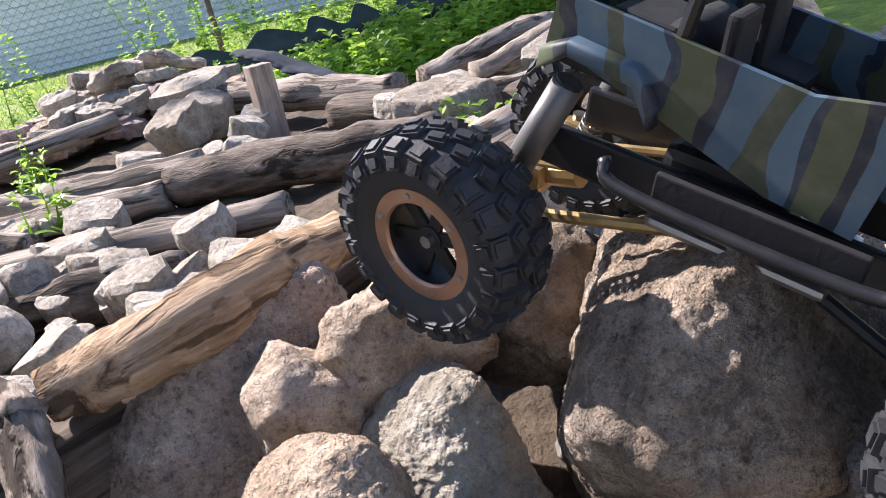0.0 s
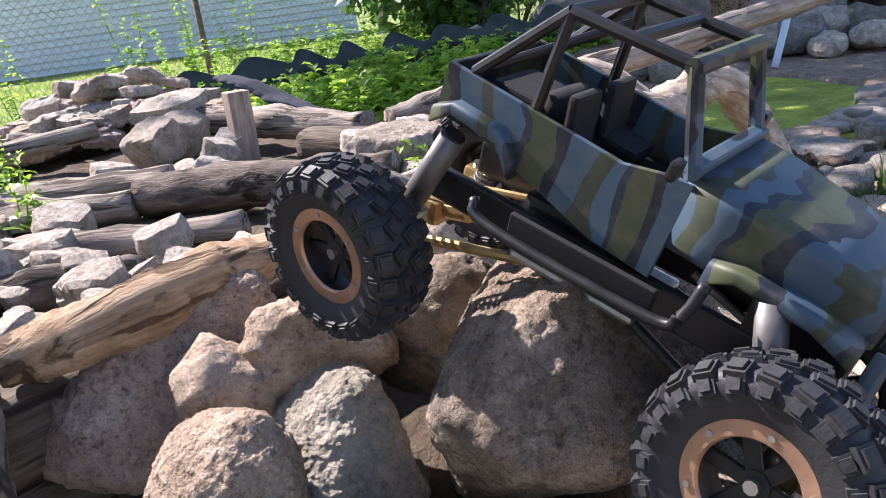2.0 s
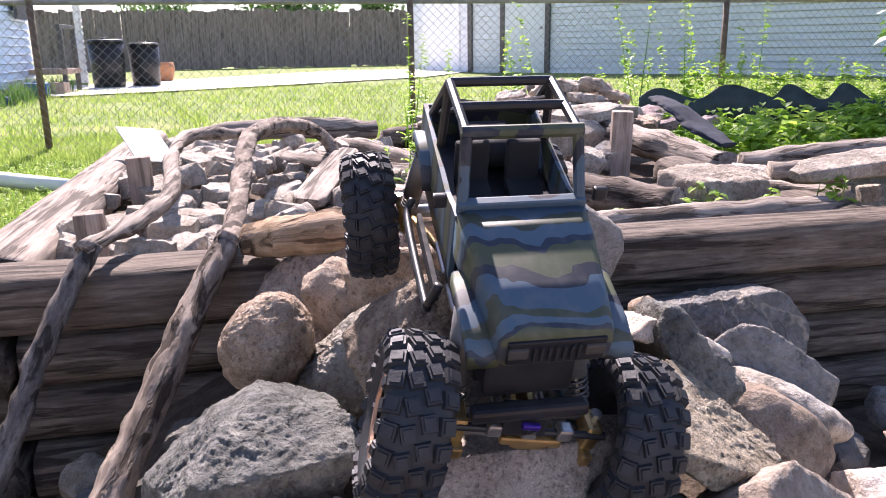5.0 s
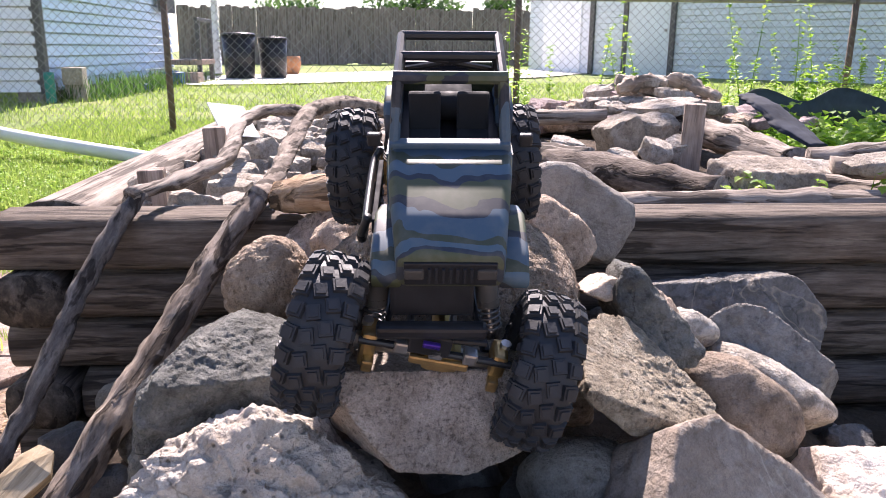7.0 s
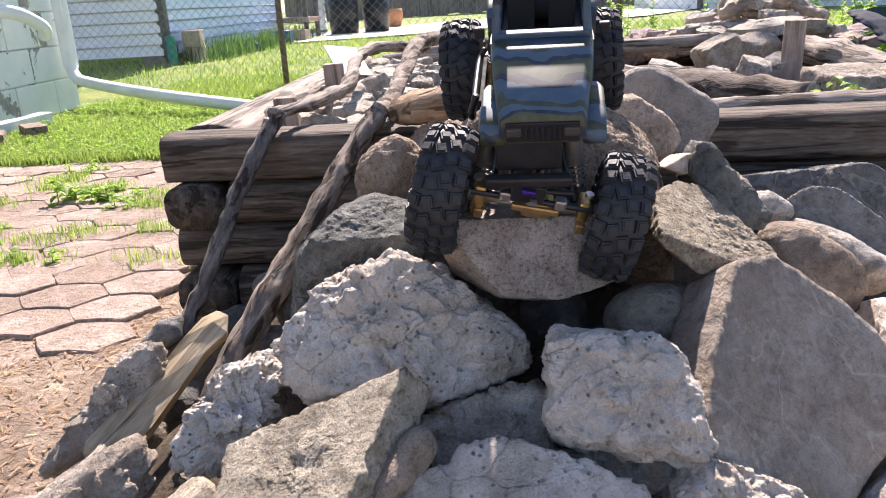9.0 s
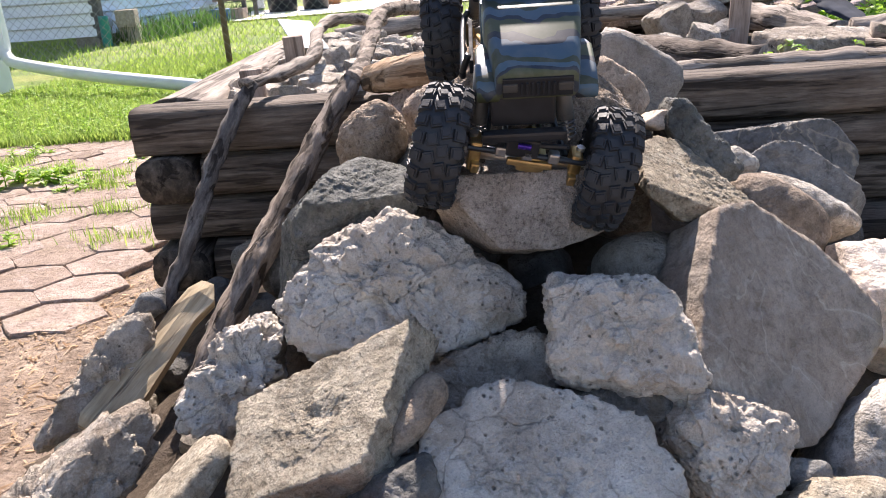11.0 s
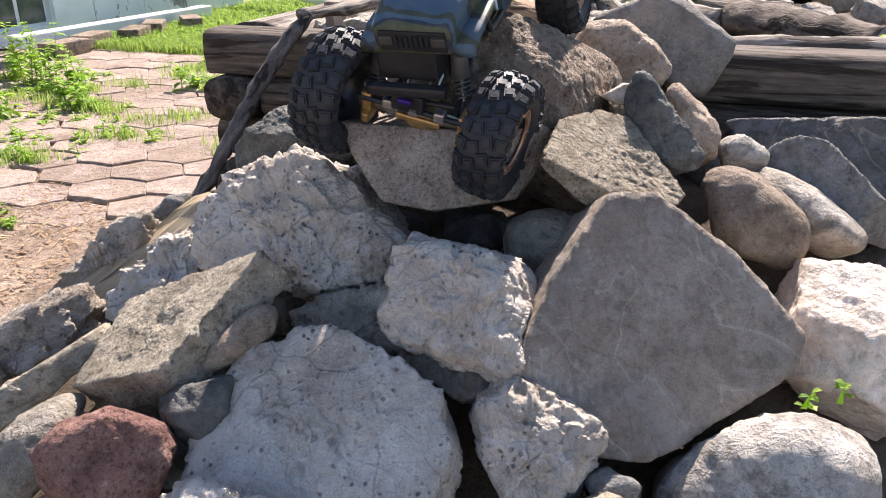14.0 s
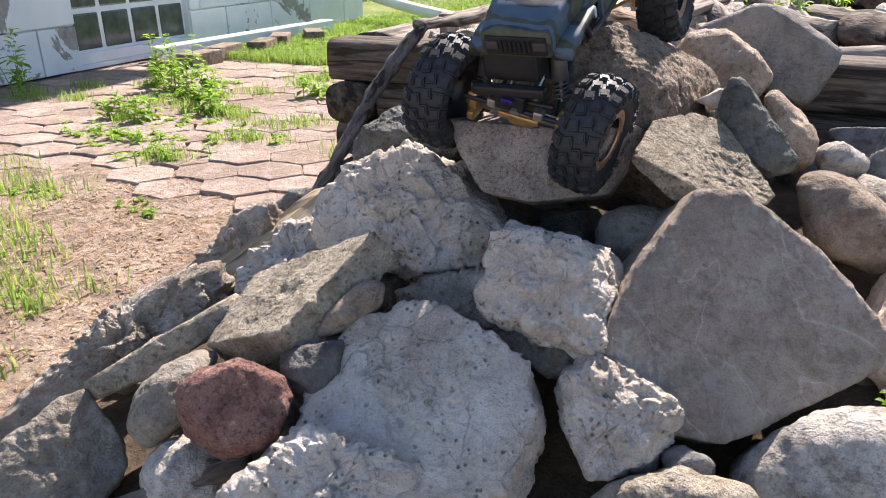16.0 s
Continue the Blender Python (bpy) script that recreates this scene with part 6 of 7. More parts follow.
# ---- board fence far behind ----
bf = thing("board_fence", "tall grey weathered board fence behind the yard", "fence")
me_board = box((0.206, 0.02, 1.9), (0, 0, 0.95), 0.004)
mb = bpy.data.meshes.new("fence_board")
me_board.to_mesh(mb)
me_board.free()
mb.materials.append(FENCEWOOD)
for i in range(110):
    s = i / 110
    o = new("board", mb)
    o.parent = bf
    o.matrix_world = pose(-7 + 22 * s, 27.0 + 1.6 * s + 0.03 * (i % 2), RNG.uniform(-0.06, 0.06), 0, RNG.uniform(-0.4, 0.4), 4)
part("rail", box((22.2, 0.05, 0.1), (0, 0, 0), 0), FENCEWOOD, bf).matrix_world = pose(4, 27.86, 1.2, 0, 0, 4.1)

# ---- house to the left, beyond the fence ----
house = thing("neighbour_house", "pale blue sided house behind the fence", "house")
hw, HL, HT = siding_wall("wall", (-3.35, 7.9), (-3.5, 13.2), 2.8, PAINT_BLUE, 0.12, house, 0.12)
hw2, HL2, HT2 = siding_wall("wall", (-6.5, 7.4), (-3.35, 7.82), 2.8, PAINT_WHITE, 0.12, house, 0.12)
part("foundation", box((0.25, 5.4, 0.16), (-3.48, 10.55, 0.06), 0.01), GREYSLAB, house)
part("corner_trim", box((0.10, 0.10, 2.8), (-3.33, 7.86, 1.5), 0.01), TRIM, house)
part("window", box((0.05, 0.8, 1.0), (-3.36, 12.6, 1.6), 0.01), TRIM, house, "dark window with a white frame")
bm = box((0.55, 0.9, 0.08), (-3.10, 12.9, 0.34), 0.01)
bm = box((0.55, 0.35, 0.18), (-3.10, 12.3, 0.10), 0.01, bm=bm)
part("porch_step", bm, STAKE, house, "small wooden porch step")
for y in (12.5, 13.3):
    part("rail_post", box((0.07, 0.07, 1.0), (-2.88, y, 0.5), 0.01), TRIM, house)
part("hand_rail", box((0.06, 1.0, 0.06), (-2.88, 12.9, 1.0), 0.01), TRIM, house)
rf2 = part("roof", box((4.0, 7.0, 0.12), (-5.2, 10.5, 2.98), 0.01), TRIM, house)
hb, HbL, HbT = siding_wall("wall", (-3.0, 14.5), (-4.2, 20.0), 2.8, PAINT_WHITE, 0.12, house, 0.1)


def bin_can(at, r, h, mat, label):
    t_ = thing("trash_can", label, "trash can", at, "trash cans")
    part("can", rod((0, 0, 0), (0, 0, h), r * 0.86, 20, r), mat, t_, "", True)
    part("lid", rod((0, 0, h), (0, 0, h * 1.06), r * 1.06, 20, r * 0.9), mat, t_, "", True)
    part("handle", box((0.12, 0.03, 0.03), (0, 0, h * 1.08), 0.008), mat, t_)


bin_can((-2.58, 14.2, 0), 0.30, 0.78, BLACK, "black plastic trash can beside the house")
bin_can((-2.02, 14.5, 0), 0.27, 0.72, BLACK, "black plastic trash can with a flat lid")
bin_can((-3.05, 11.6, 0), 0.16, 0.20, BLUEBIN, "blue plastic tub by the porch")
pot = part("plant_pot", lathe([(0.0, 0.0), (0.15, 0.0), (0.22, 0.24), (0.24, 0.34), (0.21, 0.50), (0.18, 0.50), (0.18, 0.30), (0.0, 0.28)], 20), RUSTPOT, smooth=True)
pot.matrix_world = pose(-1.95, 16.6, 0.0, 90, 0, 0) @ Matrix.Scale(0.8, 4)
tagged(pot, "orange brown clay pot beside the trash cans", "pot")
ob = part("bucket", rod((-3.1, 10.2, 0.0), (-3.1, 10.2, 0.10), 0.10, 14, 0.12), BLUEBIN)
tagged(ob, "small blue plastic bucket on the grass", "bucket")
for y, z in ((8.25, 0.09), (8.2, 0.27)):
    ob = part("concrete_block", box((0.2, 0.3, 0.18), (0, 0, 0), 0.01), GRAVEL)
    ob.matrix_world = pose(-3.15, y, z, 0, 0, 12)
    tagged(ob, "grey concrete block by the neighbour's wall", "concrete block")
log("green_hose", [(-3.25, 7.8, 0.0), (-3.25, 7.8, 0.32)], (0.05, 0.05), GREENPIPE, "short green pipe at the house corner", "pipe", rough=0, ridges=0)

# ---- the near house's block wall ----
HX = -2.42
near = thing("block_house", "white painted block house wall with peeling paint", "house")


def peel_paint():
    m, nt, b = shader("peeling_white_paint", 0.7)
    v = coords(nt)
    n1 = noise_tex(nt, v, 2.6, 8, 0.65, 0.6)
    msk = ramp(nt, n1, ((0.59, (0, 0, 0)), (0.60, (1, 1, 1))))
    paint = ramp(nt, noise_tex(nt, v, 9, 5), ((0.3, (0.74, 0.78, 0.78)), (0.7, (0.84, 0.86, 0.85))))
    bare = ramp(nt, noise_tex(nt, v, 30, 5), ((0.3, (0.22, 0.21, 0.19)), (0.7, (0.42, 0.40, 0.37))))
    nt.links.new(mix(nt, msk, paint, bare), b.inputs["Base Color"])
    inv = ramp(nt, msk, ((0, (1, 1, 1)), (1, (0, 0, 0))))
    bump(nt, b, inv, 0.5, 0.004)
    bump(nt, b, noise_tex(nt, v, 60, 4), 0.3, 0.003)
    return m


PEEL = peel_paint()
GLASSBLOCK = plain("glass_block", (0.07, 0.08, 0.08), 0.12, 0.0, 0.5, 16, 0.5, 0.6)
# wall core with two window openings, then blocks on its face
WIN = ((0.55, 1.25), (1.80, 2.52))
ZW0, ZW1 = 0.02, 0.62
bm = None
segs = [(-1.6, WIN[0][0]), (WIN[0][1], WIN[1][0]), (WIN[1][1], 4.25)]
for a, b_ in segs:
    bm = box((0.2, b_ - a, 2.6), (HX - 0.115, (a + b_) / 2, 1.3), 0, bm=bm)
for a, b_ in WIN:
    bm = box((0.2, b_ - a, ZW0), (HX - 0.115, (a + b_) / 2, ZW0 / 2), 0, bm=bm)
    bm = box((0.2, b_ - a, 2.6 - ZW1), (HX - 0.115, (a + b_) / 2, (2.6 + ZW1) / 2), 0, bm=bm)
core = part("wall", bm, PEEL, near, "white block wall with flaking paint")
bh, bl = 0.2, 0.4
mesh_full = {}
def block(y0, y1, z0, z1):
    key = (round(y1 - y0, 2), round(z1 - z0, 2))
    if key not in mesh_full:
        bb = box((0.022, key[0] - 0.008, key[1] - 0.008), (0, 0, 0), 0.003)
        mm = bpy.data.meshes.new("block")
        bb.to_mesh(mm)
        bb.free()
        mm.materials.append(PEEL)
        mesh_full[key] = mm
    o = new("block", mesh_full[key])
    o.parent = core
    o.location = (HX - 0.008 + RNG.uniform(-0.001, 0.001), (y0 + y1) / 2, (z0 + z1) / 2)
for r_ in range(11):
    z0 = r_ * bh
    y = -1.6 + (0.2 if r_ % 2 else 0)
    while y < 4.2:
        a, b_ = y, min(y + bl, 4.25)
        hitw = [w for w in WIN if a < w[1] and b_ > w[0] and z0 < ZW1 - 0.02 and z0 + bh > ZW0 + 0.02]
        if not hitw:
            block(a, b_, z0, z0 + bh)
        else:
            w = hitw[0]
            if a < w[0] - 0.03:
                block(a, w[0], z0, z0 + bh)
            if b_ > w[1] + 0.03:
                block(w[1], b_, z0, z0 + bh)
        y += bl
for a, b_ in WIN:
    win = part("window", box((0.05, b_ - a, 0.05), (HX - 0.05, (a + b_) / 2, ZW0 + 0.025), 0.004), PAINT_WHITE, near, "basement window of glass blocks")
    n = 4
    for i in range(n):
        for j in range(3):
            w_ = (b_ - a) / n
            h_ = (ZW1 - ZW0 - 0.05) / 3
            if j == 2 and i in (1, 2):
                continue
            part("glass_block", box((0.06, w_ - 0.022, h_ - 0.022), (HX - 0.07, a + (i + 0.5) * w_, ZW0 + 0.05 + (j + 0.5) * h_), 0.008), GLASSBLOCK, win)
    part("mortar", box((0.03, b_ - a, ZW1 - ZW0 - 0.05), (HX - 0.060, (a + b_) / 2, (ZW0 + ZW1) / 2 + 0.025), 0), PAINT_WHITE, win)
    part("vent_pane", box((0.02, (b_ - a) / 2 - 0.04, 0.15), (HX - 0.062, (a + b_) / 2, ZW1 - 0.10), 0.004), TRIM, win, "dark hinged vent pane")
    part("vent_frame", box((0.035, (b_ - a) / 2, 0.03), (HX - 0.055, (a + b_) / 2, ZW0 + 0.43), 0.004), STEEL, win)
part("roof", box((1.4, 6.2, 0.1), (HX - 0.25, 1.3, 2.65), 0), TRIM, near)
# downspout: down the corner, an elbow, and a pipe over the grass
dsp = thing("downspout", "white metal downspout with a long ground pipe", "downspout")
part("pipe", box((0.07, 0.07, 2.2), (HX + 0.10, 4.05, 1.36), 0.012), PAINT_WHITE, dsp)
v, f, ix = tube([(HX + 0.10, 4.05, 0.30), (HX + 0.13, 4.02, 0.22), (HX + 0.25, 3.95, 0.18), (-1.6, 3.62, 0.12), (-0.72, 3.25, 0.04)], (0.035, 0.035), 8, n=6)
part("ground_pipe", mesh_of("ground_pipe", v, f, (PAINT_WHITE,)), None, dsp)
v, f, ix = tube([(HX - 0.05, 3.4, 0.62), (HX + 0.14, 3.5, 0.60), (HX + 0.22, 3.62, 0.52), (HX + 0.20, 3.66, 0.46)], (0.036, 0.036), 12, n=6)
part("elbow", mesh_of("elbow", v, f, (PAINT_WHITE,)), None, dsp)
bd_ = part("white_board", box((0.07, 1.35, 0.055), (0, 0, 0), 0.005), PAINT_WHITE)
bd_.matrix_world = pose(-2.18, 2.72, 0.055, 0, 2, -3)
tagged(bd_, "white painted board lying along the house wall", "board")
for i in range(5):
    ob = part("brick", box((0.10, 0.20, 0.06), (0, 0, 0), 0.006), BROWN)
    ob.matrix_world = pose(-2.0 - 0.06 * (i % 2), 2.1 + 0.23 * i, 0.035, 0, 0, 10 * i)
    tagged(ob, "old brown brick lying at the lawn edge", "brick", "loose bricks")

# ---- pavers ----
pv = tagged(new("paving"), "worn pinkish interlocking pavers with weeds in the joints", "paving", kind="structure")
b = bmesh.new()
A_, B_ = 0.098, 0.066
ring = [(-A_, 0), (-A_ * 0.72, -B_ * 0.62), (-A_ * 0.5, -B_), (0, -B_ * 0.90), (A_ * 0.5, -B_), (A_ * 0.78, -B_ * 0.38), (A_, 0), (A_ * 0.72, B_ * 0.62), (A_ * 0.5, B_), (0, B_ * 1.06), (-A_ * 0.5, B_), (-A_ * 0.78, B_ * 0.38)]
top = [b.verts.new((x * 0.968, y * 0.962, 0.003)) for x, y in ring]
mid_ = [b.verts.new((x * 0.993, y * 0.993, 0.0)) for x, y in ring]
bot = [b.verts.new((x * 0.993, y * 0.993, -0.04)) for x, y in ring]
b.faces.new(top)
for u, w in ((mid_, top), (bot, mid_)):
    for i in range(len(ring)):
        b.faces.new((u[i], u[(i + 1) % len(ring)], w[(i + 1) % len(ring)], w[i]))
pme = bpy.data.meshes.new("paver")
b.to_mesh(pme)
b.free()
pme.materials.append(PAVER)
for i in range(-2, 22):
    for j in range(-2, 24):
        x = -2.38 + i * A_ * 1.5
        y = 0.40 + j * B_ * 2 + (B_ if i % 2 else 0)
        edge = 0.50 + 0.04 * math.sin(x * 5) + 0.07 * perlin(np.array([[x * 3, 1.5, 0.3]]))[0]
        if -2.36 < x < -0.30 and edge < y < 2.36 + 0.05 * math.sin(x * 9) and not (x > -0.40 and y > 0.55):
            o = new("paver", pme)
            o.parent = pv
            sink = 0.014 * max(0.0, 1 - (y - edge) / 0.3)
            o.matrix_world = pose(x + RNG.normal(0, 0.003), y + RNG.normal(0, 0.003), 0.002 - sink + RNG.uniform(-0.003, 0.002), RNG.uniform(-1.0, 1.0), RNG.uniform(-1.0, 1.0), RNG.uniform(-2.0, 2.0))


# ---- plants ----
def blades(name, spots, mat, label, height, width, per, spread, rnd, category="grass"):
    """Tufts of narrow bent blades, one mesh."""
    v, f = [], []
    for x, y, z in spots:
        for _ in range(per):
            a, lean = rnd.uniform(0, 6.283), rnd.uniform(0.1, 0.7)
            h, w = height * rnd.uniform(0.5, 1.2), width * rnd.uniform(0.7, 1.3)
            px, py = x + rnd.normal(0, spread), y + rnd.normal(0, spread)
            dx, dy = math.cos(a) * lean * h, math.sin(a) * lean * h
            nx, ny = -math.sin(a) * w, math.cos(a) * w
            n = len(v)
            v += [(px - nx, py - ny, z), (px + nx, py + ny, z), (px + dx * 0.4 + nx * 0.7, py + dy * 0.4 + ny * 0.7, z + h * 0.6), (px + dx * 0.4 - nx * 0.7, py + dy * 0.4 - ny * 0.7, z + h * 0.6), (px + dx, py + dy, z + h * 0.95)]
            f += [(n, n + 1, n + 2, n + 3), (n + 3, n + 2, n + 4)]
    return tagged(new(name, mesh_of(name, v, f, (mat,), False)), label, category, kind="stuff")


def leafy(name, stems, mat, label, rnd, leaf_len=0.05, leaf_w=0.022, per=12, category="weed", kind=""):
    """Upright stems with pointed leaves: (x, y, z, height) each."""
    v, f = [], []
    for x, y, z, h in stems:
        lx, ly = rnd.normal(0, 0.12) * h, rnd.normal(0, 0.12) * h
        n = len(v)
        w = 0.0025 + 0.003 * h
        v += [(x - w, y, z), (x + w, y, z), (x, y + w, z), (x + lx, y + ly, z + h)]
        f += [(n, n + 1, n + 3), (n + 1, n + 2, n + 3), (n + 2, n, n + 3)]
        for k in range(per):
            s = rnd.uniform(0.1, 1.0)
            c = Vector((x + lx * s, y + ly * s, z + h * s))
            a = rnd.uniform(0, 6.283)
            l_ = leaf_len * rnd.uniform(0.5, 1.2) * (1.15 - 0.5 * s)
            d = Vector((math.cos(a), math.sin(a), rnd.uniform(-0.2, 0.7))).normalized()
            side = d.cross(Vector((0, 0, 1))).normalized() * leaf_w * l_ / leaf_len
            c1 = c + d * l_ * 0.25
            c2 = c + d * l_ * 0.65 + Vector((0, 0, -0.05 * l_))
            c3 = c + d * l_ + Vector((0, 0, -0.25 * l_))
            n = len(v)
            drop = Vector((0, 0, 0.25 * leaf_w))
            v += [tuple(c), tuple(c1 + side * 0.8 + drop), tuple(c1), tuple(c1 - side * 0.8 + drop), tuple(c2 + side + drop), tuple(c2), tuple(c2 - side + drop), tuple(c3)]
            f += [(n, n + 2, n + 1), (n, n + 3, n + 2), (n + 1, n + 2, n + 5, n + 4), (n + 2, n + 3, n + 6, n + 5), (n + 4, n + 5, n + 7), (n + 5, n + 6, n + 7)]
    return tagged(new(name, mesh_of(name, v, f, (mat,), False)), label, category, kind=kind)


rnd = np.random.default_rng(77)
spots = []
for _ in range(6500):
    y = 2.3 + 3.6 * rnd.uniform(0, 1) ** 1.5
    x = rnd.uniform(-2.3, 1.6 if y > 2.6 else -0.35)
    spots.append((x, y, 0.0))
clover = [(rnd.uniform(-2.3, -0.33), 2.33 + 1.9 * rnd.uniform(0, 1) ** 1.4, 0.0, rnd.uniform(0.012, 0.055)) for _ in range(2400)]
blades("grass", spots, GRASS, "thick green lawn grass", 0.042, 0.0020, 18, 0.022, rnd)
far = [(rnd.uniform(-6, 9), rnd.uniform(5.5, 13), 0.0) for _ in range(4500)]
blades("grass", far, GRASS, "longer grass further off on the lawn", 0.07, 0.004, 7, 0.05, rnd)
dry = [(rnd.uniform(-3.3, -2.9), rnd.uniform(8, 13), 0.0) for _ in range(160)]
blades("grass", dry, LEAF_B, "dark tall grass along the neighbour's wall", 0.28, 0.006, 8, 0.06, rnd)
joint = [(-0.96, 0.79), (-0.88, 1.02), (-0.90, 1.20), (-1.10, 1.27), (-1.23, 1.32), (-1.25, 1.95), (-1.30, 1.62), (-0.62, 1.28), (-0.75, 1.55), (-1.0, 1.8), (-0.5, 1.02), (-1.55, 1.35), (-1.42, 1.10), (-1.80, 1.60)]
joint += [(rnd.uniform(-2.2, -0.5), rnd.uniform(0.9, 2.3)) for _ in range(16)]
joint = [(x + rnd.normal(0, 0.045), y + rnd.normal(0, 0.020), 0.0) for x, y in joint for _ in range(12)]
blades("paver_weeds", joint, GRASS, "tufts of grass growing in the paver joints", 0.036, 0.0013, 14, 0.020, rnd)
tufts = [(x + rnd.normal(0, 0.07), y + rnd.normal(0, 0.045), -0.004) for x, y in ((-1.05, 0.45), (-1.20, 0.40), (-0.76, 0.20), (-0.90, 0.26), (-0.53, 0.02), (-0.66, 0.08), (-1.32, 0.55), (-0.45, -0.14)) for _ in range(13)]
blades("dirt_grass", tufts, GRASS, "sparse tufts of grass on the bare dirt", 0.036, 0.0014, 12, 0.022, rnd)
dirtg = [(rnd.uniform(-1.9, -0.55), rnd.uniform(-0.3, 0.62), -0.01) for _ in range(22)]
dirtg = [(x + rnd.normal(0, 0.04), y + rnd.normal(0, 0.03), z) for x, y, z in dirtg for _ in range(8)]
leafy("dirt_weeds", [(x, y, z, 0.012) for x, y, z in dirtg], LEAF_A, "small leafy weeds on the bare dirt", rnd, 0.022, 0.006, 6, "weeds", "stuff")
leafy("clover", clover, LEAF_A, "leafy clover growing in the lawn by the house", rnd, 0.022, 0.008, 9, "clover", "stuff")
chips = [(rnd.uniform(-0.95, -0.12), rnd.uniform(-0.35, 0.85), -0.006) for _ in range(3600)]
v, f = [], []
for x, y, z in chips:
    a, l_, w = rnd.uniform(0, 6.283), rnd.uniform(0.002, 0.011), rnd.uniform(0.0006, 0.0020)
    c, s = math.cos(a), math.sin(a)
    z = float(ground_height(np.array([x]), np.array([y]))[0]) + rnd.uniform(0.001, 0.004)
    n = len(v)
    v += [(x - c * l_ - s * w, y - s * l_ + c * w, z), (x - c * l_ + s * w, y - s * l_ - c * w, z), (x + c * l_ + s * w, y + s * l_ - c * w, z + rnd.uniform(0, 0.004)), (x + c * l_ - s * w, y + s * l_ + c * w, z + rnd.uniform(0.001, 0.005))]
    f += [(n, n + 1, n + 2, n + 3)]
tagged(new("mulch_chips", mesh_of("mulch_chips", v, f, (STRAW,), False)), "scattered wood chips and straw on the dirt", "mulch", kind="stuff")

# low leafy weeds in the joints, in loose patches
patches = [(-1.24, 0.90), (-1.14, 0.92), (-1.34, 0.88), (-0.98, 0.80), (-1.23, 1.30), (-0.88, 1.04), (-1.5, 1.45)] + [(rnd.uniform(-1.9, -0.6), rnd.uniform(1.0, 2.25)) for _ in range(7)]
stems = [(px_ + rnd.normal(0, 0.07), py_ + rnd.normal(0, 0.05), -0.002, rnd.uniform(0.008, 0.04)) for px_, py_ in patches for _ in range(12)]
leafy("low_weeds", stems, LEAF_A, "low leafy weeds growing in the paver joints", rnd, 0.030, 0.006, 12, "weeds", "stuff")
for x, y, h, k in ((-1.66, 1.58, 0.22, 7), (-1.45, 1.46, 0.15, 5), (-1.28, 1.30, 0.08, 4), (-1.80, 1.70, 0.12, 4), (-2.20, 1.28, 0.30, 5), (-1.0, 1.65, 0.08, 4), (-1.45, 1.15, 0.08, 5)):
    stems = [(x + rnd.normal(0, 0.045), y + rnd.normal(0, 0.045), 0.0, h * rnd.uniform(0.5, 1.1)) for _ in range(k)]
    leafy("weed_clump", stems, LEAF_A, "leafy green weeds growing between the pavers", rnd, 0.055, 0.010, 26, "weeds", "stuff")
pv_, pf_ = [], []
for _ in range(900):
    x, y = rnd.uniform(-1.3, -0.1), rnd.uniform(-0.6, 0.75)
    r_ = 0.0015 + 0.004 * rnd.uniform(0, 1) ** 3
    dv, df = ICO[2]
    z = float(ground_height(np.array([x]), np.array([y]))[0])
    n = len(pv_)
    k = 1 + 0.3 * perlin(dv * 1.3 + x * 50)
    pv_ += [tuple(q_) for q_ in dv * k[:, None] * np.array((r_, r_ * rnd.uniform(0.6, 1), r_ * 0.6)) + np.array((x, y, z + r_ * 0.2))]
    pf_ += [tuple(i + n for i in q_) for q_ in df]
tagged(new("pebbles", mesh_of("pebbles", pv_, pf_, (TAN,))), "tiny pebbles and clods scattered on the dirt", "pebbles", kind="stuff")
for x, y, z, h, k in ((0.86, 0.69, 0.33, 0.06, 4), (0.98, 0.67, 0.34, 0.05, 4), (1.08, 0.67, 0.34, 0.07, 4), (0.93, 0.72, 0.34, 0.06, 3), (0.58, 1.85, 0.33, 0.18, 3), (0.70, 0.72, 0.32, 0.05, 3), (0.60, 1.60, 0.33, 0.14, 5), (0.52, 1.42, 0.33, 0.10, 4), (0.46, 1.22, 0.33, 0.09, 4), (0.70, -0.05, 0.16, 0.025, 2), (0.72, -0.19, 0.12, 0.03, 2), (1.3, 0.05, 0.03, 0.08, 4), (1.5, -0.02, 0.02, 0.09, 5)):
    stems = [(x + rnd.normal(0, 0.016), y + rnd.normal(0, 0.016), z, h * rnd.uniform(0.5, 1.0)) for _ in range(k)]
    leafy("weed_clump", stems, LEAF_A, "small bright green weeds among the stones", rnd, min(0.034, h * 0.5), min(0.010, h * 0.15), 8, "weeds", "stuff")
# broad-leaved weeds behind the bed, up to the edging
stems = [(rnd.uniform(1.30, 4.4), rnd.uniform(1.95, 2.75), 0.14, rnd.uniform(0.06, 0.24)) for _ in range(620)]
stems = [s for s in stems if s[1] > 1.75 + 0.28 * abs(s[0] - 1.6) ** 0.4]
leafy("weed_patch", stems, LEAF_A, "dense bright broad-leaved weeds behind the bed", rnd, 0.085, 0.032, 12, "weeds", "stuff")
stems = [(rnd.uniform(2.2, 4.6), rnd.uniform(3.0, 4.2), 0.13, rnd.uniform(0.12, 0.4)) for _ in range(150)]
leafy("tall_weeds", stems, LEAF_A, "tall leafy weeds behind the edging strip", rnd, 0.07, 0.018, 26, "weeds", "stuff")
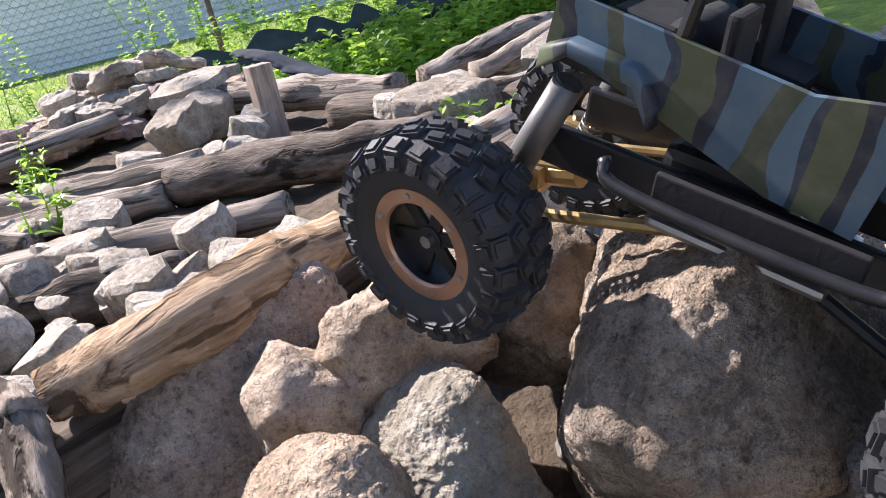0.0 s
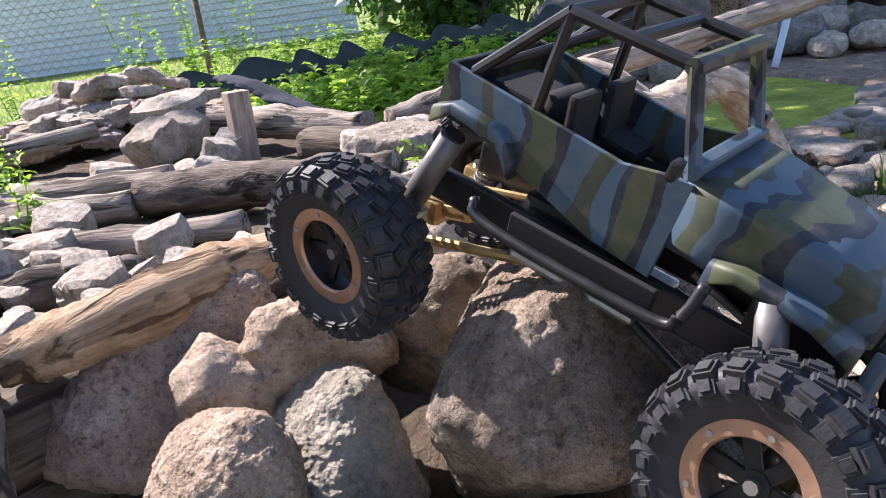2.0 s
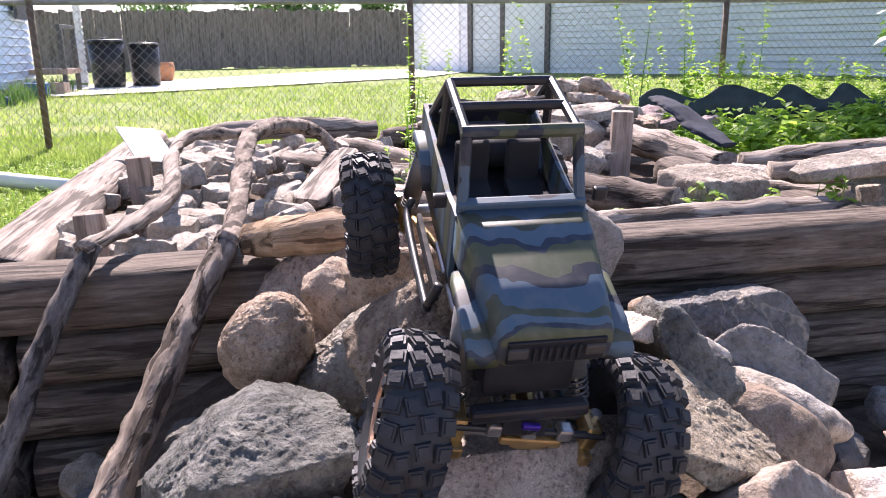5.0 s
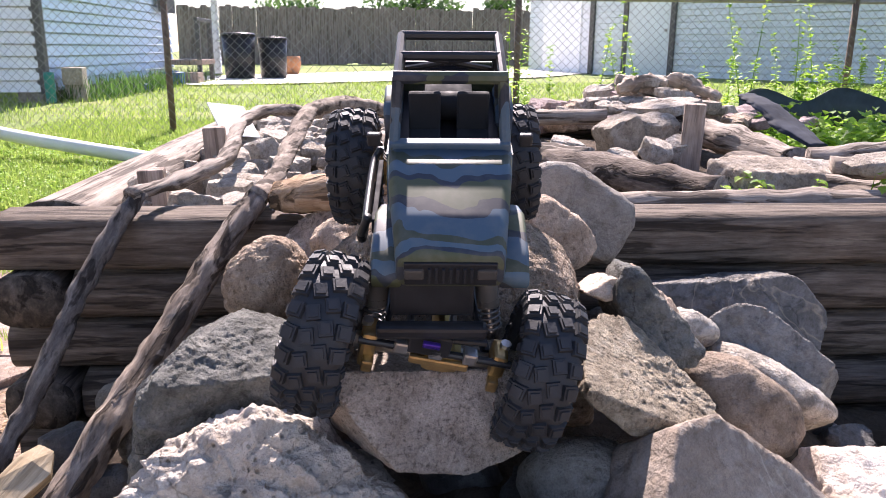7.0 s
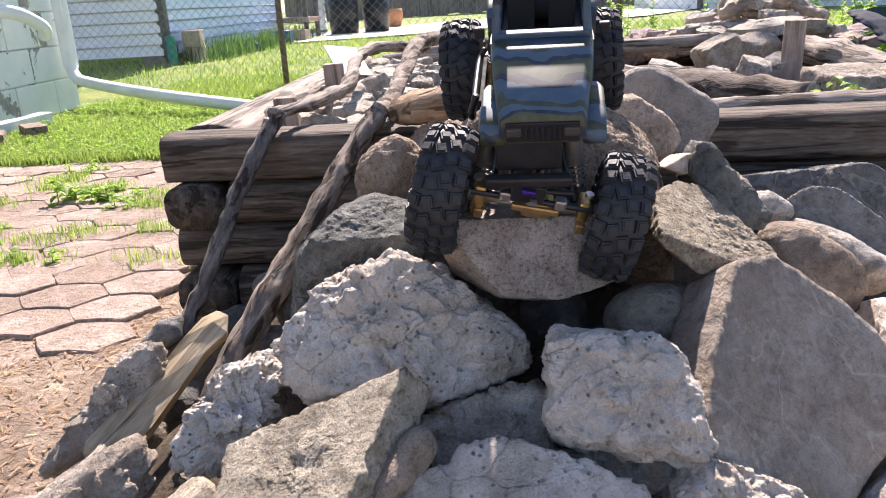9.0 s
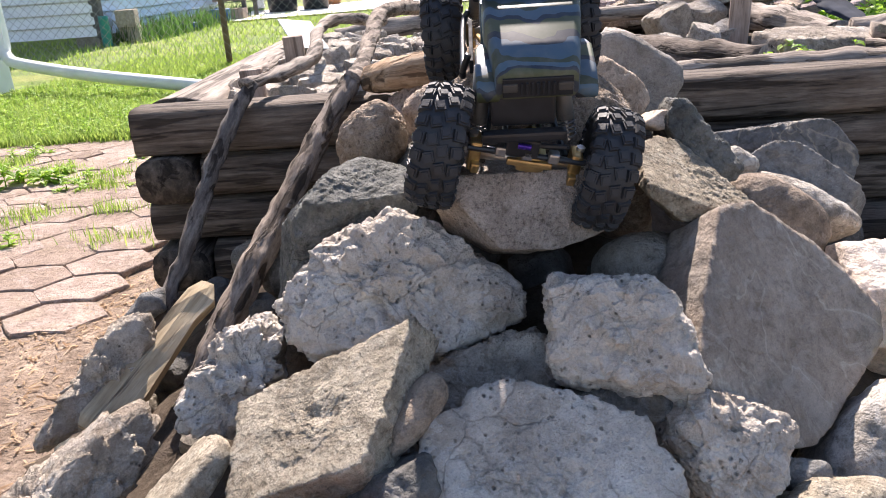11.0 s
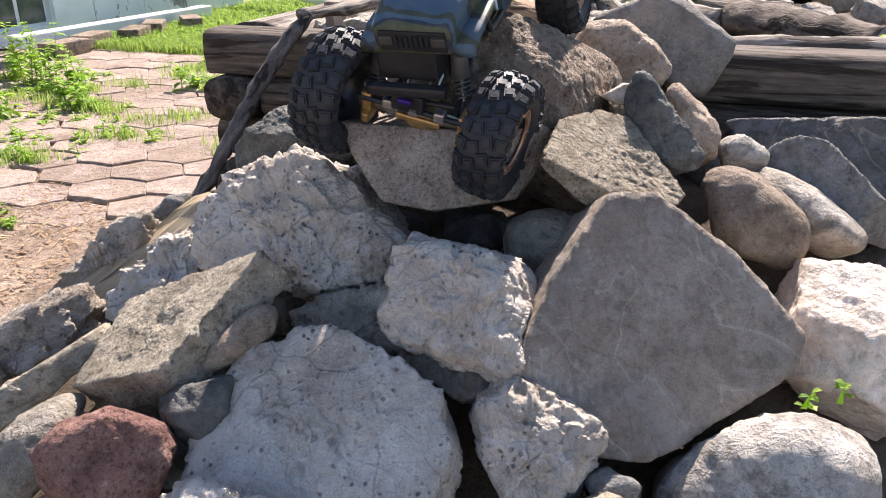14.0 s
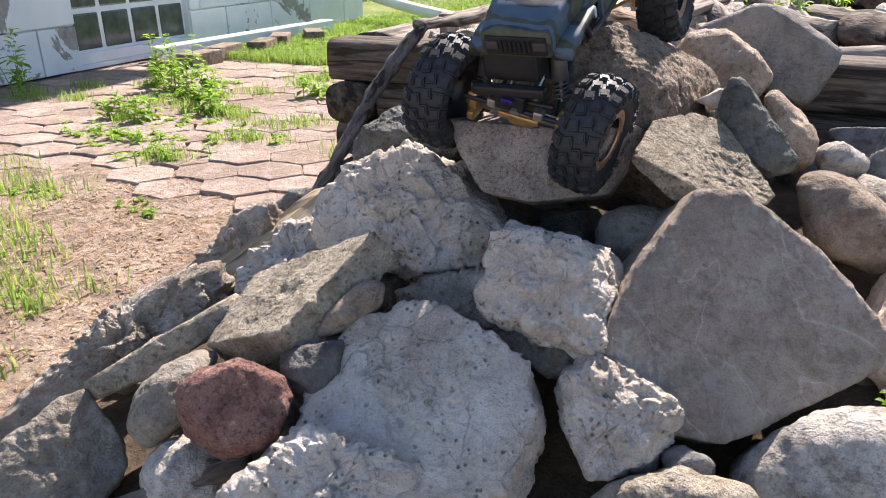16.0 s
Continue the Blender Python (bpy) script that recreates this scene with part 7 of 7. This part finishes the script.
for x, y, h in ((0.95, 3.9, 0.85), (1.45, 3.6, 0.7), (2.3, 3.8, 0.95), (2.6, 3.5, 0.8), (3.0, 3.9, 0.85), (1.9, 3.3, 0.7)):
    stems = [(x + rnd.normal(0, 0.10), y + rnd.normal(0, 0.08), 0.10, h * rnd.uniform(0.5, 1.05)) for _ in range(4)]
    leafy("saplings", stems, LEAF_A, "thin leafy saplings growing by the fence", rnd, 0.045, 0.015, 60, "saplings", "stuff")
bank = [(rnd.uniform(1.25, 2.9), rnd.uniform(-0.35, 0.42), 0.0, rnd.uniform(0.015, 0.05)) for _ in range(230)]
leafy("bank_weeds", bank, LEAF_A, "small weeds growing between the bank stones", rnd, 0.032, 0.008, 8, "weeds", "stuff")
ferns = [(rnd.uniform(1.7, 2.6), rnd.uniform(-0.1, 0.25), 0.02) for _ in range(300)]
blades("fern_grass", ferns, LEAF_B, "feathery green grass on the bank", 0.10, 0.0022, 8, 0.03, rnd)


def bush(at, size, label, rnd, n=1500):
    """A shrub: forked stems and a crown of many small leaves."""
    t_ = thing("bush", label, "bush", at)
    v, f = [], []
    for k in range(7):
        a = rnd.uniform(0, 6.283)
        part("stem", rod((0, 0, 0), (math.cos(a) * size * 0.4, math.sin(a) * size * 0.4, size * rnd.uniform(0.6, 1.1)), 0.018, 6, 0.006), BARK, t_)
    lobes = [(rnd.normal(0, size * 0.32), rnd.normal(0, size * 0.32), size * rnd.uniform(0.35, 1.1), size * rnd.uniform(0.18, 0.34)) for _ in range(12)]
    for i in range(n):
        lx, ly, lz, lr = lobes[i % 12]
        d = rnd.normal(size=3)
        d /= np.linalg.norm(d)
        c = np.array((lx, ly, lz)) + d * lr * rnd.uniform(0.5, 1.05)
        u = rnd.normal(size=3)
        u /= np.linalg.norm(u)
        w = np.cross(u, d)
        w /= np.linalg.norm(w) + 1e-6
        l_ = 0.06 * max(1.0, size / 1.3) * rnd.uniform(0.6, 1.3)
        m = len(v)
        v += [tuple(c - u * l_), tuple(c + w * l_ * 0.45), tuple(c + u * l_), tuple(c - w * l_ * 0.45)]
        f += [(m, m + 1, m + 2, m + 3)]
    part("crown", mesh_of("crown", v, f, (LEAF_B,), False), None, t_)


for x, y, s in ((4.3, 3.25, 0.75), (4.7, 3.6, 0.9), (6.2, 3.6, 1.0), (7.4, 4.8, 1.1), (5.6, 1.0, 0.35), (8.9, 6.0, 1.3)):
    bush((x, y, 0), s, "dark green leafy bush behind the pond", rnd)


for x, y, s in ((-3.0, 30.5, 2.2), (1.0, 31.0, 2.6), (4.5, 30.5, 2.1), (8.0, 31.0, 2.5), (12.0, 31.0, 2.4)):
    bush((x, y, 0), s, "tall leafy shrub behind the board fence", rnd, 2200)


def tree(at, r, h, label, rnd, shade_limbs=()):
    t_ = thing("tree", label, "tree", at)
    v, f, ix = tube([(0, 0, -0.1), (0.02, 0.03, h * 0.35), (0.1, -0.02, h * 0.7), (0.12, 0.1, h)], (r * 1.35, r, r * 0.85, r * 0.6), 20, 0.25, 5.0, 10, 1.0, 0.2)
    part("trunk", mesh_of("trunk", v, f, (BARK,)), None, t_)
    v, f = [], []
    bm = None
    ends = [(math.cos(a) * h * 0.42, math.sin(a) * h * 0.42, h * k) for a, k in zip(rnd.uniform(0, 6.283, 9), rnd.uniform(0.95, 1.35, 9))] + list(shade_limbs)
    for e in ends:
        part("limb", rod((0.1, 0, h * rnd.uniform(0.6, 0.95)), e, r * 0.35, 7, r * 0.1), BARK, t_)
        for _ in range(420):
            c = np.array(e) + rnd.normal(0, h * 0.12, 3)
            u = rnd.normal(size=3)
            u /= np.linalg.norm(u)
            w = np.cross(u, rnd.normal(size=3))
            w /= np.linalg.norm(w) + 1e-6
            m = len(v)
            v += [tuple(c - u * 0.11), tuple(c + w * 0.06), tuple(c + u * 0.11), tuple(c - w * 0.06)]
            f += [(m, m + 1, m + 2, m + 3)]
    part("crown", mesh_of("crown", v, f, (LEAF_B,), False), None, t_)


# extra limb ends are added out of view to throw dappled shade on the pond
tree((7.6, 3.9, 0), 0.33, 4.2, "thick dark tree trunk behind the pond", rnd, ((-4.4, 1.6, 4.4), (-3.4, 2.2, 4.9), (-5.0, 2.6, 4.8), (-2.6, 1.6, 4.6), (-4.0, 3.3, 5.2), (-3.2, 0.9, 4.2), (-2.2, 0.6, 4.0), (-5.2, 0.7, 3.9), (-3.0, 0.0, 3.8)))
tree((7.6, 2.6, 0), 0.36, 4.4, "broad shaded tree behind the stones", rnd)
